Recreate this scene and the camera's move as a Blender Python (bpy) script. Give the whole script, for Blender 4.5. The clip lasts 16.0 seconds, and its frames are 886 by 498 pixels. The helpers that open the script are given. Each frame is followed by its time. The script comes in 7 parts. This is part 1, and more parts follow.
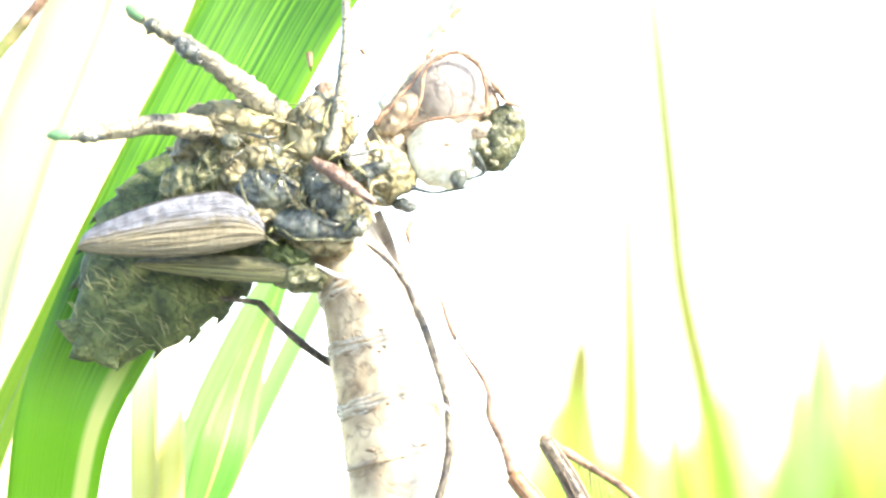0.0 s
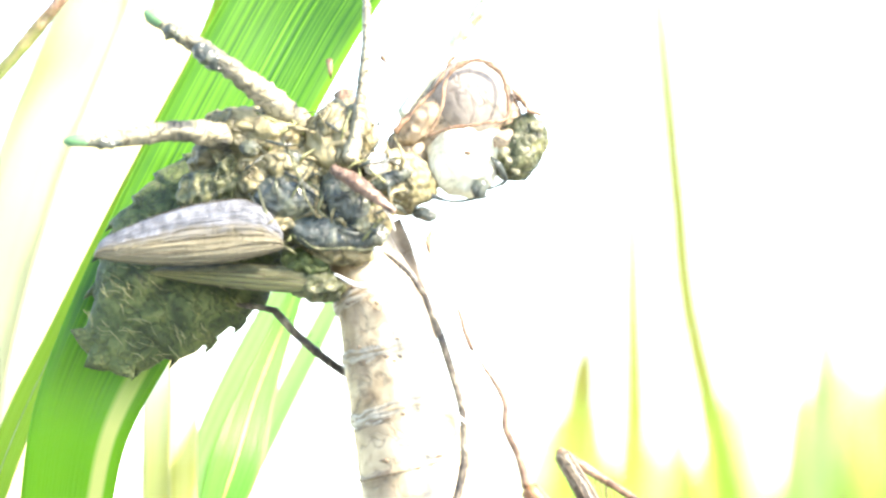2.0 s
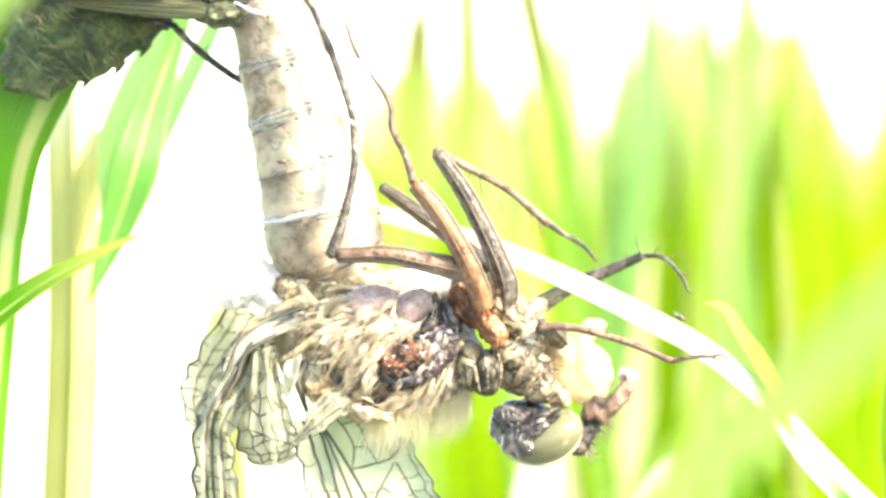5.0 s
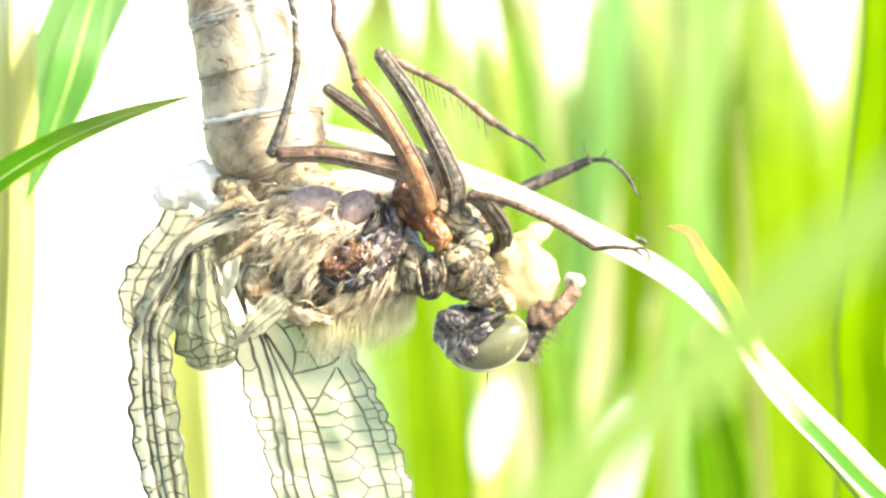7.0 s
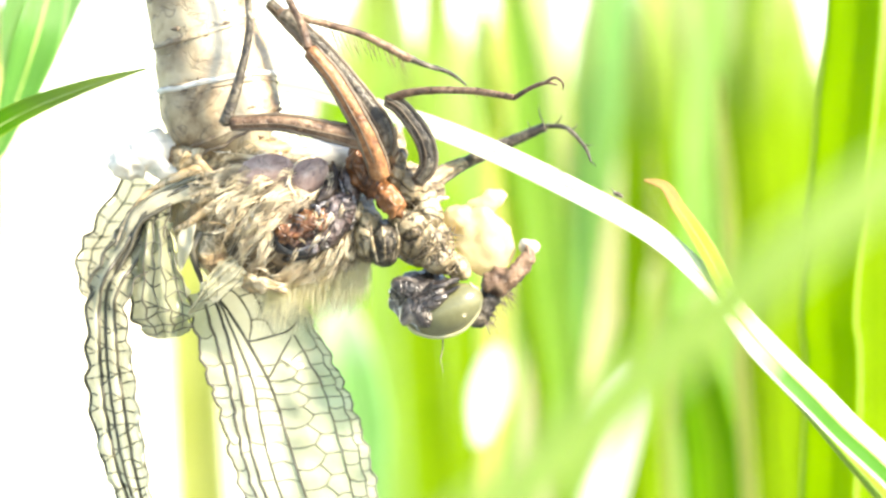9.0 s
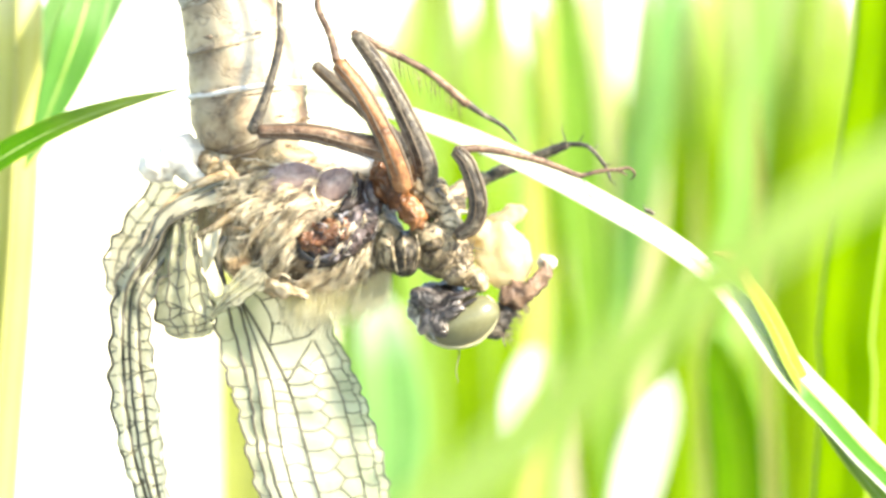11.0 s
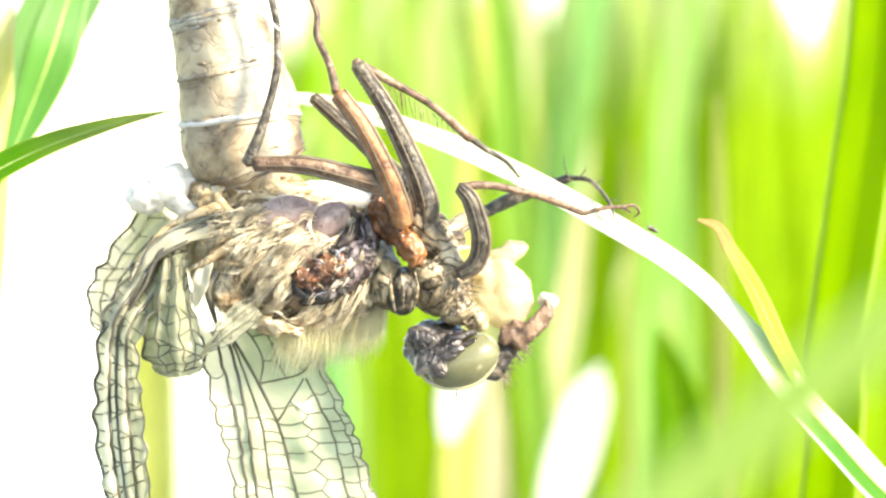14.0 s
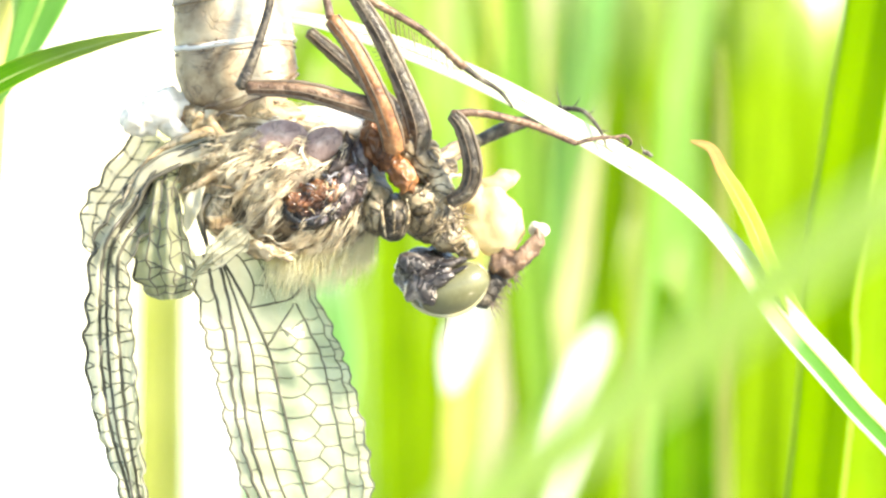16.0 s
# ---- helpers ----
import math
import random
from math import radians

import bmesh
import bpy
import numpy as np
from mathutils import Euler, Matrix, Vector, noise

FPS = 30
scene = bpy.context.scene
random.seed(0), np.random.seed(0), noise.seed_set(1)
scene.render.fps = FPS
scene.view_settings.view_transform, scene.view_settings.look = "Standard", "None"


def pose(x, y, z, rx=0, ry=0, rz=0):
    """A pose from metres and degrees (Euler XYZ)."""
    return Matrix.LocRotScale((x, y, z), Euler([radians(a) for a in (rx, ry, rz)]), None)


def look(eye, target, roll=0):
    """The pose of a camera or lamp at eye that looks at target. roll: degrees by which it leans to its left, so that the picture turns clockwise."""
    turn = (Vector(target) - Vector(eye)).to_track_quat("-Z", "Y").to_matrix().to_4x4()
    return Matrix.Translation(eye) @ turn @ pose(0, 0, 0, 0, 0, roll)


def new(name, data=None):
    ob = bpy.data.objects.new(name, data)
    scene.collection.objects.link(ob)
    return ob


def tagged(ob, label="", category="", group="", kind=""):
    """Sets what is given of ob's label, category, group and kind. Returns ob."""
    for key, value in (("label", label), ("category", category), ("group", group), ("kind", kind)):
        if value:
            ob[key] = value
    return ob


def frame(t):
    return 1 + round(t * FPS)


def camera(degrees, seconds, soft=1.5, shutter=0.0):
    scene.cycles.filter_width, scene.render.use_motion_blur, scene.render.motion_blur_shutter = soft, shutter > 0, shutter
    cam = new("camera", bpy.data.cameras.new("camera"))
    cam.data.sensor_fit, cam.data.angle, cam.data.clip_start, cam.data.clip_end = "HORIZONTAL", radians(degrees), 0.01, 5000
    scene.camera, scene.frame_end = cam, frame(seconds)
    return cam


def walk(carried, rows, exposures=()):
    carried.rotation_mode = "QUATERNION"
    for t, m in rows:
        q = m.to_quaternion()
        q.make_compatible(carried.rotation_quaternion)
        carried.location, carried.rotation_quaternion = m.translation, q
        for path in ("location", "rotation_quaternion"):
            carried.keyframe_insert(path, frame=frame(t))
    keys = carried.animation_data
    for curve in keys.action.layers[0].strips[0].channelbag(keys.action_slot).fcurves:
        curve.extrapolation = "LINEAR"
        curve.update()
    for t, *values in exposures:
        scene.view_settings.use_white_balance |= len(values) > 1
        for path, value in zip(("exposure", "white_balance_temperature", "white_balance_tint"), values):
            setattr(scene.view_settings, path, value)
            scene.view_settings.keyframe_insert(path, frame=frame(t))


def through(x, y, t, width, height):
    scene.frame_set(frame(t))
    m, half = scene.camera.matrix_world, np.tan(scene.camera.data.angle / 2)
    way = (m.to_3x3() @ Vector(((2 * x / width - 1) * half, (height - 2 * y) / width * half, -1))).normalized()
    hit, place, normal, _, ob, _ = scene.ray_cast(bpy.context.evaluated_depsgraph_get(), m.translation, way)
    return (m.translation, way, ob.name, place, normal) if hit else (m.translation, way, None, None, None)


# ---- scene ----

# All lengths of the plan are in millimetres; part() turns them into metres.


def cam_pose(x, y, z, yaw, pitch, roll):
    """A camera pose that looks along +y, turned to its left, up, and leaning to its left."""
    return pose(x / 1000, y / 1000, z / 1000, 90 + pitch, 0, yaw) @ pose(0, 0, 0, 0, 0, roll)


# ---- camera and its walk ----
cam = camera(11.37, 16.0, soft=2.4)
cam.data.dof.use_dof = True
cam.data.dof.focus_distance = 0.2145
cam.data.dof.aperture_fstop = 72.0
walk(cam, [
    (0, cam_pose(-1.80, -210.07, -2.71, 1.31, 5.97, -1.39)),
    (0.5, cam_pose(-2.21, -209.98, -3.44, 1.35, 6.04, -0.89)),
    (1, cam_pose(-2.58, -210.77, -3.18, 1.24, 6.08, -1.14)),
    (1.5, cam_pose(-3.43, -209.62, -2.67, 0.93, 6.07, -1.19)),
    (2, cam_pose(-3.19, -207.68, -2.42, 1.20, 6.09, -1.07)),
    (2.5, cam_pose(-3.60, -206.30, -2.72, 1.14, 6.19, -1.15)),
    (3, cam_pose(-3.02, -204.35, -4.55, 1.19, 6.09, -1.48)),
    (3.5, cam_pose(0.22, -201.02, -7.26, 1.54, 5.94, -1.80)),
    (4, cam_pose(-3.71, -238.88, -10.12, 0.37, 4.88, -2.25)),
    (4.5, cam_pose(-9.71, -229.36, -0.62, -0.70, 1.89, -1.90)),
    (4.7, cam_pose(-8.23, -227.63, 1.27, -1.16, 1.29, -2.23)),
    (7, cam_pose(-5.21, -222.09, -2.92, -1.44, 0.81, -1.94)),
    (7.5, cam_pose(-4.43, -221.10, -4.24, -1.43, 0.84, -2.58)),
    (8, cam_pose(-2.29, -224.11, -4.61, -1.20, 0.81, -4.55)),
    (8.5, cam_pose(-2.06, -222.55, -3.51, -1.17, 0.67, -3.33)),
    (9, cam_pose(-0.91, -222.99, -3.38, -0.89, 0.48, -2.31)),
    (11.5, cam_pose(1.42, -228.18, -1.32, 0.03, 0.18, -0.04)),
    (12, cam_pose(1.23, -227.63, -0.56, 0.05, -0.07, 0.06)),
    (12.5, cam_pose(-0.02, -225.00, 0.01, 0.00, -0.00, 0.00)),
    (13, cam_pose(-3.88, -223.10, 3.13, -0.62, -0.23, 0.40)),
    (13.5, cam_pose(-3.44, -223.00, 4.53, -1.42, -0.31, 0.26)),
    (14, cam_pose(-5.33, -219.93, 2.89, -1.82, -0.51, 0.47)),
    (14.5, cam_pose(-4.59, -219.01, 2.45, -1.86, -0.53, 0.57)),
    (15, cam_pose(-4.81, -219.08, 1.06, -1.94, -0.62, 1.05)),
    (15.5, cam_pose(-4.30, -219.98, 0.52, -1.83, -0.64, 1.24)),
    (16, cam_pose(-3.83, -220.61, 0.32, -1.55, -0.77, 1.36))],
    exposures=[(0, 2.7, 7300, 14), (3.4, 2.7, 7300, 14), (4.0, 2.76, 7300, 14), (4.7, 2.56, 7400, 12), (7.0, 2.06, 7500, 10), (16.0, 2.08, 7500, 10)])

# ---- world and sun ----
SUN = Vector((0.70, -0.42, 0.58)).normalized()
world = bpy.data.worlds.new("sky")
scene.world = world
world.use_nodes = True
sky = world.node_tree.nodes.new("ShaderNodeTexSky")
sky.sky_type = "NISHITA"
sky.sun_disc = False
sky.sun_elevation = math.asin(SUN.z)
sky.sun_rotation = math.atan2(SUN.x, SUN.y)
sky.air_density, sky.dust_density = 1.0, 0.4
world.node_tree.links.new(sky.outputs[0], world.node_tree.nodes["Background"].inputs[0])
world.node_tree.nodes["Background"].inputs[1].default_value = 0.15
sun = new("sun", bpy.data.lights.new("sun", "SUN"))
sun.data.energy, sun.data.angle, sun.data.color = 3.6, radians(8.0), (1.0, 0.95, 0.86)
sun.matrix_basis = look(SUN * 2, (0, 0, 0))


# ---- materials ----
def shader(name):
    m = bpy.data.materials.new(name)
    m.use_nodes = True
    return m, m.node_tree.nodes, m.node_tree.links, m.node_tree.nodes["Principled BSDF"]


def ramp(nodes, stops):
    r = nodes.new("ShaderNodeValToRGB")
    r.color_ramp.elements[0].position, r.color_ramp.elements[0].color = stops[0][0], (*stops[0][1], 1)
    r.color_ramp.elements[1].position, r.color_ramp.elements[1].color = stops[-1][0], (*stops[-1][1], 1)
    for at, c in stops[1:-1]:
        r.color_ramp.elements.new(at).color = (*c, 1)
    return r


def mottled(name, stops, scale=400, rough=0.5, bump=0.4, fine=2500, detail=6.0, coat=0.0, through=0.0, stretch=(1, 1, 1), dist=0.0002, crease=0.0, fold=1100, line=0.05):
    """A grained surface: colour by a broad noise, relief by that and a fine one, and creases with their shade put into
    the colour. Lengths per metre.
    """
    m, nodes, links, bsdf = shader(name)
    tc = nodes.new("ShaderNodeTexCoord")
    mp = nodes.new("ShaderNodeMapping")
    mp.inputs["Scale"].default_value = stretch
    links.new(tc.outputs["Object"], mp.inputs["Vector"])
    n1 = nodes.new("ShaderNodeTexNoise")
    n1.inputs["Scale"].default_value, n1.inputs["Detail"].default_value = scale, detail
    n1.inputs["Distortion"].default_value = 0.6
    n2 = nodes.new("ShaderNodeTexNoise")
    n2.inputs["Scale"].default_value, n2.inputs["Detail"].default_value = fine, 4
    links.new(mp.outputs[0], n1.inputs["Vector"])
    links.new(mp.outputs[0], n2.inputs["Vector"])
    r = ramp(nodes, stops)
    mix = nodes.new("ShaderNodeMath")
    mix.operation = "MULTIPLY_ADD"
    links.new(n2.outputs[0], mix.inputs[0])
    mix.inputs[1].default_value = 0.35
    sub = nodes.new("ShaderNodeMath")
    sub.operation = "SUBTRACT"
    links.new(n1.outputs[0], sub.inputs[0])
    sub.inputs[1].default_value = 0.175
    links.new(sub.outputs[0], mix.inputs[2])
    links.new(mix.outputs[0], r.inputs[0])
    col, height = r.outputs[0], mix.outputs[0]
    # Creases: lowered in the relief, and their shade multiplied into the base colour.
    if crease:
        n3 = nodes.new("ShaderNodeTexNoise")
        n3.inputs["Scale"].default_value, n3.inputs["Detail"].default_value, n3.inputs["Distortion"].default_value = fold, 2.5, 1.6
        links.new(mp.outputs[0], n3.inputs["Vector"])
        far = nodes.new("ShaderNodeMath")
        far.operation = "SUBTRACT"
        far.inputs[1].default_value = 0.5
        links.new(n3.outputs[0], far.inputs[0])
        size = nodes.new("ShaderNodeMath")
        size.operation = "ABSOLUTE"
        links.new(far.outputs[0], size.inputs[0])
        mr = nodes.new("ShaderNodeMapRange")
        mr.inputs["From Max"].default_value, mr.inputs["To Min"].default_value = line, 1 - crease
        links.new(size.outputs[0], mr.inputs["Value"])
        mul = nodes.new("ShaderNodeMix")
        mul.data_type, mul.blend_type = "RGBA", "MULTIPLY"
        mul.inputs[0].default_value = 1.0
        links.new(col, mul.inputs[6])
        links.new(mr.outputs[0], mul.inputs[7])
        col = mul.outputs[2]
        up = nodes.new("ShaderNodeMath")
        up.operation = "MULTIPLY_ADD"
        links.new(mr.outputs[0], up.inputs[0])
        up.inputs[1].default_value = 0.5
        links.new(height, up.inputs[2])
        height = up.outputs[0]
    links.new(col, bsdf.inputs["Base Color"])
    bsdf.inputs["Roughness"].default_value = rough
    bsdf.inputs["Coat Weight"].default_value = coat
    bsdf.inputs["Coat Roughness"].default_value = 0.15
    b = nodes.new("ShaderNodeBump")
    b.inputs["Strength"].default_value, b.inputs["Distance"].default_value = bump, dist
    links.new(height, b.inputs["Height"])
    links.new(b.outputs[0], bsdf.inputs["Normal"])
    if through > 0:
        out = nodes["Material Output"]
        tr = nodes.new("ShaderNodeBsdfTranslucent")
        links.new(col, tr.inputs[0])
        ms = nodes.new("ShaderNodeMixShader")
        ms.inputs[0].default_value = through
        links.new(bsdf.outputs[0], ms.inputs[1])
        links.new(tr.outputs[0], ms.inputs[2])
        links.new(ms.outputs[0], out.inputs[0])
    return m


def leaf_material(name, dark, light, margin, rough=0.38, through=0.45, veins=26.0, tip=None, flank=None, gloss=0.5, mid=0.8):
    """A grass leaf: veins run along it (UV: u across, v along), paler margins, blotches."""
    m, nodes, links, bsdf = shader(name)
    uv = nodes.new("ShaderNodeUVMap")
    sep = nodes.new("ShaderNodeSeparateXYZ")
    links.new(uv.outputs[0], sep.inputs[0])
    wav = nodes.new("ShaderNodeMath")
    wav.operation = "MULTIPLY"
    links.new(sep.outputs[0], wav.inputs[0])
    wav.inputs[1].default_value = veins
    n0 = nodes.new("ShaderNodeTexNoise")
    n0.noise_dimensions = "1D"
    n0.inputs["Scale"].default_value, n0.inputs["Detail"].default_value = 1.0, 3
    links.new(wav.outputs[0], n0.inputs["W"])
    tc = nodes.new("ShaderNodeTexCoord")
    n1 = nodes.new("ShaderNodeTexNoise")
    n1.inputs["Scale"].default_value, n1.inputs["Detail"].default_value = 120, 4
    links.new(tc.outputs["Object"], n1.inputs["Vector"])
    add = nodes.new("ShaderNodeMath")
    add.operation = "MULTIPLY_ADD"
    links.new(n1.outputs[0], add.inputs[0])
    add.inputs[1].default_value = 0.7
    half = nodes.new("ShaderNodeMath")
    half.operation = "SUBTRACT"
    links.new(n0.outputs[0], half.inputs[0])
    half.inputs[1].default_value = 0.35
    links.new(half.outputs[0], add.inputs[2])
    r = ramp(nodes, [(0.3, dark), (0.72, light)])
    links.new(add.outputs[0], r.inputs[0])
    # pale margin and midrib
    edge = ramp(nodes, [(0.0, (1, 1, 1)), (0.06, (0, 0, 0)), (0.48, (0, 0, 0)), (0.5, (mid, mid, mid)), (0.52, (0, 0, 0)), (0.94, (0, 0, 0)), (1.0, (1, 1, 1))])
    links.new(sep.outputs[0], edge.inputs[0])
    mc = nodes.new("ShaderNodeMix")
    mc.data_type = "RGBA"
    links.new(edge.outputs[0], mc.inputs[0])
    links.new(r.outputs[0], mc.inputs[6])
    mc.inputs[7].default_value = (*margin, 1)
    col = mc.outputs[2]
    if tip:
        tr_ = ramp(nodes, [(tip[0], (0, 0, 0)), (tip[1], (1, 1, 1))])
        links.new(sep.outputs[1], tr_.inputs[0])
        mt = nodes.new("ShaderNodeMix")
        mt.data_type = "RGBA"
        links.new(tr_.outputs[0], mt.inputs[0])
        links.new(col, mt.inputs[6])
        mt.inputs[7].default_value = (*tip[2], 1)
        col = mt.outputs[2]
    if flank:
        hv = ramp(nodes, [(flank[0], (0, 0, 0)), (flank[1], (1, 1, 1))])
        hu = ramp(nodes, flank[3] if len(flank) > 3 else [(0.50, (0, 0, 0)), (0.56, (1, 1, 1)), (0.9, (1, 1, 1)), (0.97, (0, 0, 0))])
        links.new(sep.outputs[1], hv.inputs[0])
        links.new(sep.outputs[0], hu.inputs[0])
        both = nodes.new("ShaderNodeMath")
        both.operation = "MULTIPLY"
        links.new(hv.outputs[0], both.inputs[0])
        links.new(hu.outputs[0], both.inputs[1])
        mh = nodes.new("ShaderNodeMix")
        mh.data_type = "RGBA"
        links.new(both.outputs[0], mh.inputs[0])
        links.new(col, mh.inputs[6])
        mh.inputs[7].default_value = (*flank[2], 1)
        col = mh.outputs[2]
    links.new(col, bsdf.inputs["Base Color"])
    bsdf.inputs["Roughness"].default_value = rough
    bsdf.inputs["Specular IOR Level"].default_value = gloss
    b = nodes.new("ShaderNodeBump")
    b.inputs["Strength"].default_value, b.inputs["Distance"].default_value = 0.5, 0.00015
    links.new(n0.outputs[0], b.inputs["Height"])
    links.new(b.outputs[0], bsdf.inputs["Normal"])
    tr = nodes.new("ShaderNodeBsdfTranslucent")
    links.new(col, tr.inputs[0])
    ms = nodes.new("ShaderNodeMixShader")
    ms.inputs[0].default_value = through
    links.new(bsdf.outputs[0], ms.inputs[1])
    links.new(tr.outputs[0], ms.inputs[2])
    links.new(ms.outputs[0], nodes["Material Output"].inputs[0])
    return m


def membrane_material(name, tint, clear=0.5):
    m, nodes, links, bsdf = shader(name)
    tc = nodes.new("ShaderNodeTexCoord")
    n1 = nodes.new("ShaderNodeTexNoise")
    n1.inputs["Scale"].default_value, n1.inputs["Detail"].default_value = 700, 4
    links.new(tc.outputs["Object"], n1.inputs["Vector"])
    r = ramp(nodes, [(0.3, tuple(c * 0.8 for c in tint)), (0.7, tint)])
    links.new(n1.outputs[0], r.inputs[0])
    links.new(r.outputs[0], bsdf.inputs["Base Color"])
    bsdf.inputs["Roughness"].default_value = 0.25
    b = nodes.new("ShaderNodeBump")
    b.inputs["Strength"].default_value, b.inputs["Distance"].default_value = 0.6, 0.0003
    links.new(n1.outputs[0], b.inputs["Height"])
    links.new(b.outputs[0], bsdf.inputs["Normal"])
    tr = nodes.new("ShaderNodeBsdfTranslucent")
    links.new(r.outputs[0], tr.inputs[0])
    m1 = nodes.new("ShaderNodeMixShader")
    m1.inputs[0].default_value = 0.5
    links.new(bsdf.outputs[0], m1.inputs[1])
    links.new(tr.outputs[0], m1.inputs[2])
    cl = nodes.new("ShaderNodeBsdfTransparent")
    cl.inputs[0].default_value = (0.95, 0.97, 0.9, 1)
    m2 = nodes.new("ShaderNodeMixShader")
    m2.inputs[0].default_value = clear
    links.new(m1.outputs[0], m2.inputs[1])
    links.new(cl.outputs[0], m2.inputs[2])
    links.new(m2.outputs[0], nodes["Material Output"].inputs[0])
    return m


def abdomen_material():
    """Soft abdomen skin (UV: u round the ring, v along it): a pale line painted for the highlight down its side, brown
    flanks, finely crinkled.
    """
    m = mottled("abdomen_skin", [(0.30, (0.12, 0.075, 0.036)), (0.40, (0.29, 0.21, 0.12)), (0.52, (0.45, 0.355, 0.22)), (0.8, (0.60, 0.50, 0.345))], 420, 0.42, 0.5, 2200, coat=0.1, crease=0.45, fold=520, line=0.03)
    nodes, links = m.node_tree.nodes, m.node_tree.links
    bsdf = nodes["Principled BSDF"]
    skin = bsdf.inputs["Base Color"].links[0].from_socket
    uv = nodes.new("ShaderNodeUVMap")
    tc = nodes.new("ShaderNodeTexCoord")
    wob = nodes.new("ShaderNodeTexNoise")
    wob.inputs["Scale"].default_value, wob.inputs["Detail"].default_value = 650, 3
    links.new(tc.outputs["Object"], wob.inputs["Vector"])
    shift = nodes.new("ShaderNodeVectorMath")
    shift.operation = "MULTIPLY_ADD"
    links.new(wob.outputs["Color"], shift.inputs[0])
    shift.inputs[1].default_value = (0.16, 0.5, 0)
    links.new(uv.outputs[0], shift.inputs[2])
    sep = nodes.new("ShaderNodeSeparateXYZ")
    links.new(shift.outputs[0], sep.inputs[0])
    for axis, stops, over, tint in ((0, [(0.60, (0.55, 0.55, 0.55)), (0.66, (0.75, 0.75, 0.75)), (0.75, (0.75, 0.75, 0.75)), (0.80, (0, 0, 0)), (0.93, (0, 0, 0)), (1.0, (0.6, 0.6, 0.6))],
                                     [(0.2, (1, 1, 1)), (0.5, (0.75, 0.75, 0.75)), (0.8, (0.1, 0.1, 0.1)), (1.15, (0.3, 0.3, 0.3)), (1.2, (1, 1, 1))], (0.085, 0.05, 0.026)),
                                    (0, [(0.80, (0, 0, 0)), (0.86, (0.6, 0.6, 0.6)), (0.94, (0.5, 0.5, 0.5)), (1.0, (0, 0, 0))], None, (0.62, 0.54, 0.40))):
        f = ramp(nodes, [(min(a, 1.0), c) for a, c in stops])
        links.new(sep.outputs[axis], f.inputs[0])
        fac = f.outputs[0]
        if over:
            g = ramp(nodes, [(a / 1.25, c) for a, c in over])
            sc = nodes.new("ShaderNodeMath")
            sc.operation = "DIVIDE"
            links.new(sep.outputs[1], sc.inputs[0])
            sc.inputs[1].default_value = 1.25
            links.new(sc.outputs[0], g.inputs[0])
            both = nodes.new("ShaderNodeMath")
            both.operation = "MULTIPLY"
            links.new(fac, both.inputs[0])
            links.new(g.outputs[0], both.inputs[1])
            fac = both.outputs[0]
        mx = nodes.new("ShaderNodeMix")
        mx.data_type = "RGBA"
        links.new(fac, mx.inputs[0])
        links.new(skin, mx.inputs[6])
        mx.inputs[7].default_value = (*tint, 1)
        skin = mx.outputs[2]
    links.new(skin, bsdf.inputs["Base Color"])
    return m


M_ABDOMEN = abdomen_material()
M_WAIST = mottled("waist_skin", [(0.30, (0.20, 0.13, 0.07)), (0.45, (0.46, 0.36, 0.22)), (0.75, (0.70, 0.61, 0.44))], 600, 0.42, 0.6, 2200, crease=0.6, fold=800)
M_JOINT = mottled("abdomen_joint", [(0.3, (0.28, 0.25, 0.19)), (0.7, (0.46, 0.42, 0.34))], 600, 0.4, 0.4, coat=0.1, crease=0.4)
M_SPOT_SHADE = mottled("abdomen_spot_and_shade", [(0.3, (0.10, 0.07, 0.045)), (0.7, (0.25, 0.19, 0.125))], 1500, 0.5, 0.5)
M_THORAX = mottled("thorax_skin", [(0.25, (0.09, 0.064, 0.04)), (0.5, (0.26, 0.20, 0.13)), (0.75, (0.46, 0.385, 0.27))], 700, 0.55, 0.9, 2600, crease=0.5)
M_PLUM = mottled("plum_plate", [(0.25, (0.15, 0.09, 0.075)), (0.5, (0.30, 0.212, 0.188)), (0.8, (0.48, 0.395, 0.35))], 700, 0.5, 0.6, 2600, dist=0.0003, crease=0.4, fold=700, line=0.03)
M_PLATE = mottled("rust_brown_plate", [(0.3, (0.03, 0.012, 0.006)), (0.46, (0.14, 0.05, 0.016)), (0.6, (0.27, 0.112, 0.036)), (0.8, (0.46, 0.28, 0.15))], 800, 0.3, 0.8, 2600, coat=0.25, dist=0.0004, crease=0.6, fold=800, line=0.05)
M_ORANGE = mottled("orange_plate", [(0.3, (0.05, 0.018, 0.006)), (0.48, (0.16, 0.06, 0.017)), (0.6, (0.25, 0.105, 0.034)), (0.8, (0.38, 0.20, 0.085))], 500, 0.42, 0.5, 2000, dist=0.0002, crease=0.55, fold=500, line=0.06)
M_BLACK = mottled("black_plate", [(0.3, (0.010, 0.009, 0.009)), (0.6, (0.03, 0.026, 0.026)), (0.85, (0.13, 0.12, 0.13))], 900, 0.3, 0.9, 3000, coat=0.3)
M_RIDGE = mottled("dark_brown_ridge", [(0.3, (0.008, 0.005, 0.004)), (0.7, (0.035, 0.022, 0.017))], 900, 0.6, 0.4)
# Dark stops hold the cavity's shade, the palest one its glints.
M_HOLLOW_SHADE = mottled("wet_brown_hollow_shade", [(0.3, (0.018, 0.012, 0.010)), (0.45, (0.085, 0.056, 0.05)), (0.58, (0.19, 0.15, 0.145)), (0.78, (0.44, 0.42, 0.44))], 1000, 0.28, 1.0, 2600, coat=0.4, dist=0.0005, crease=0.8, fold=900, line=0.06)
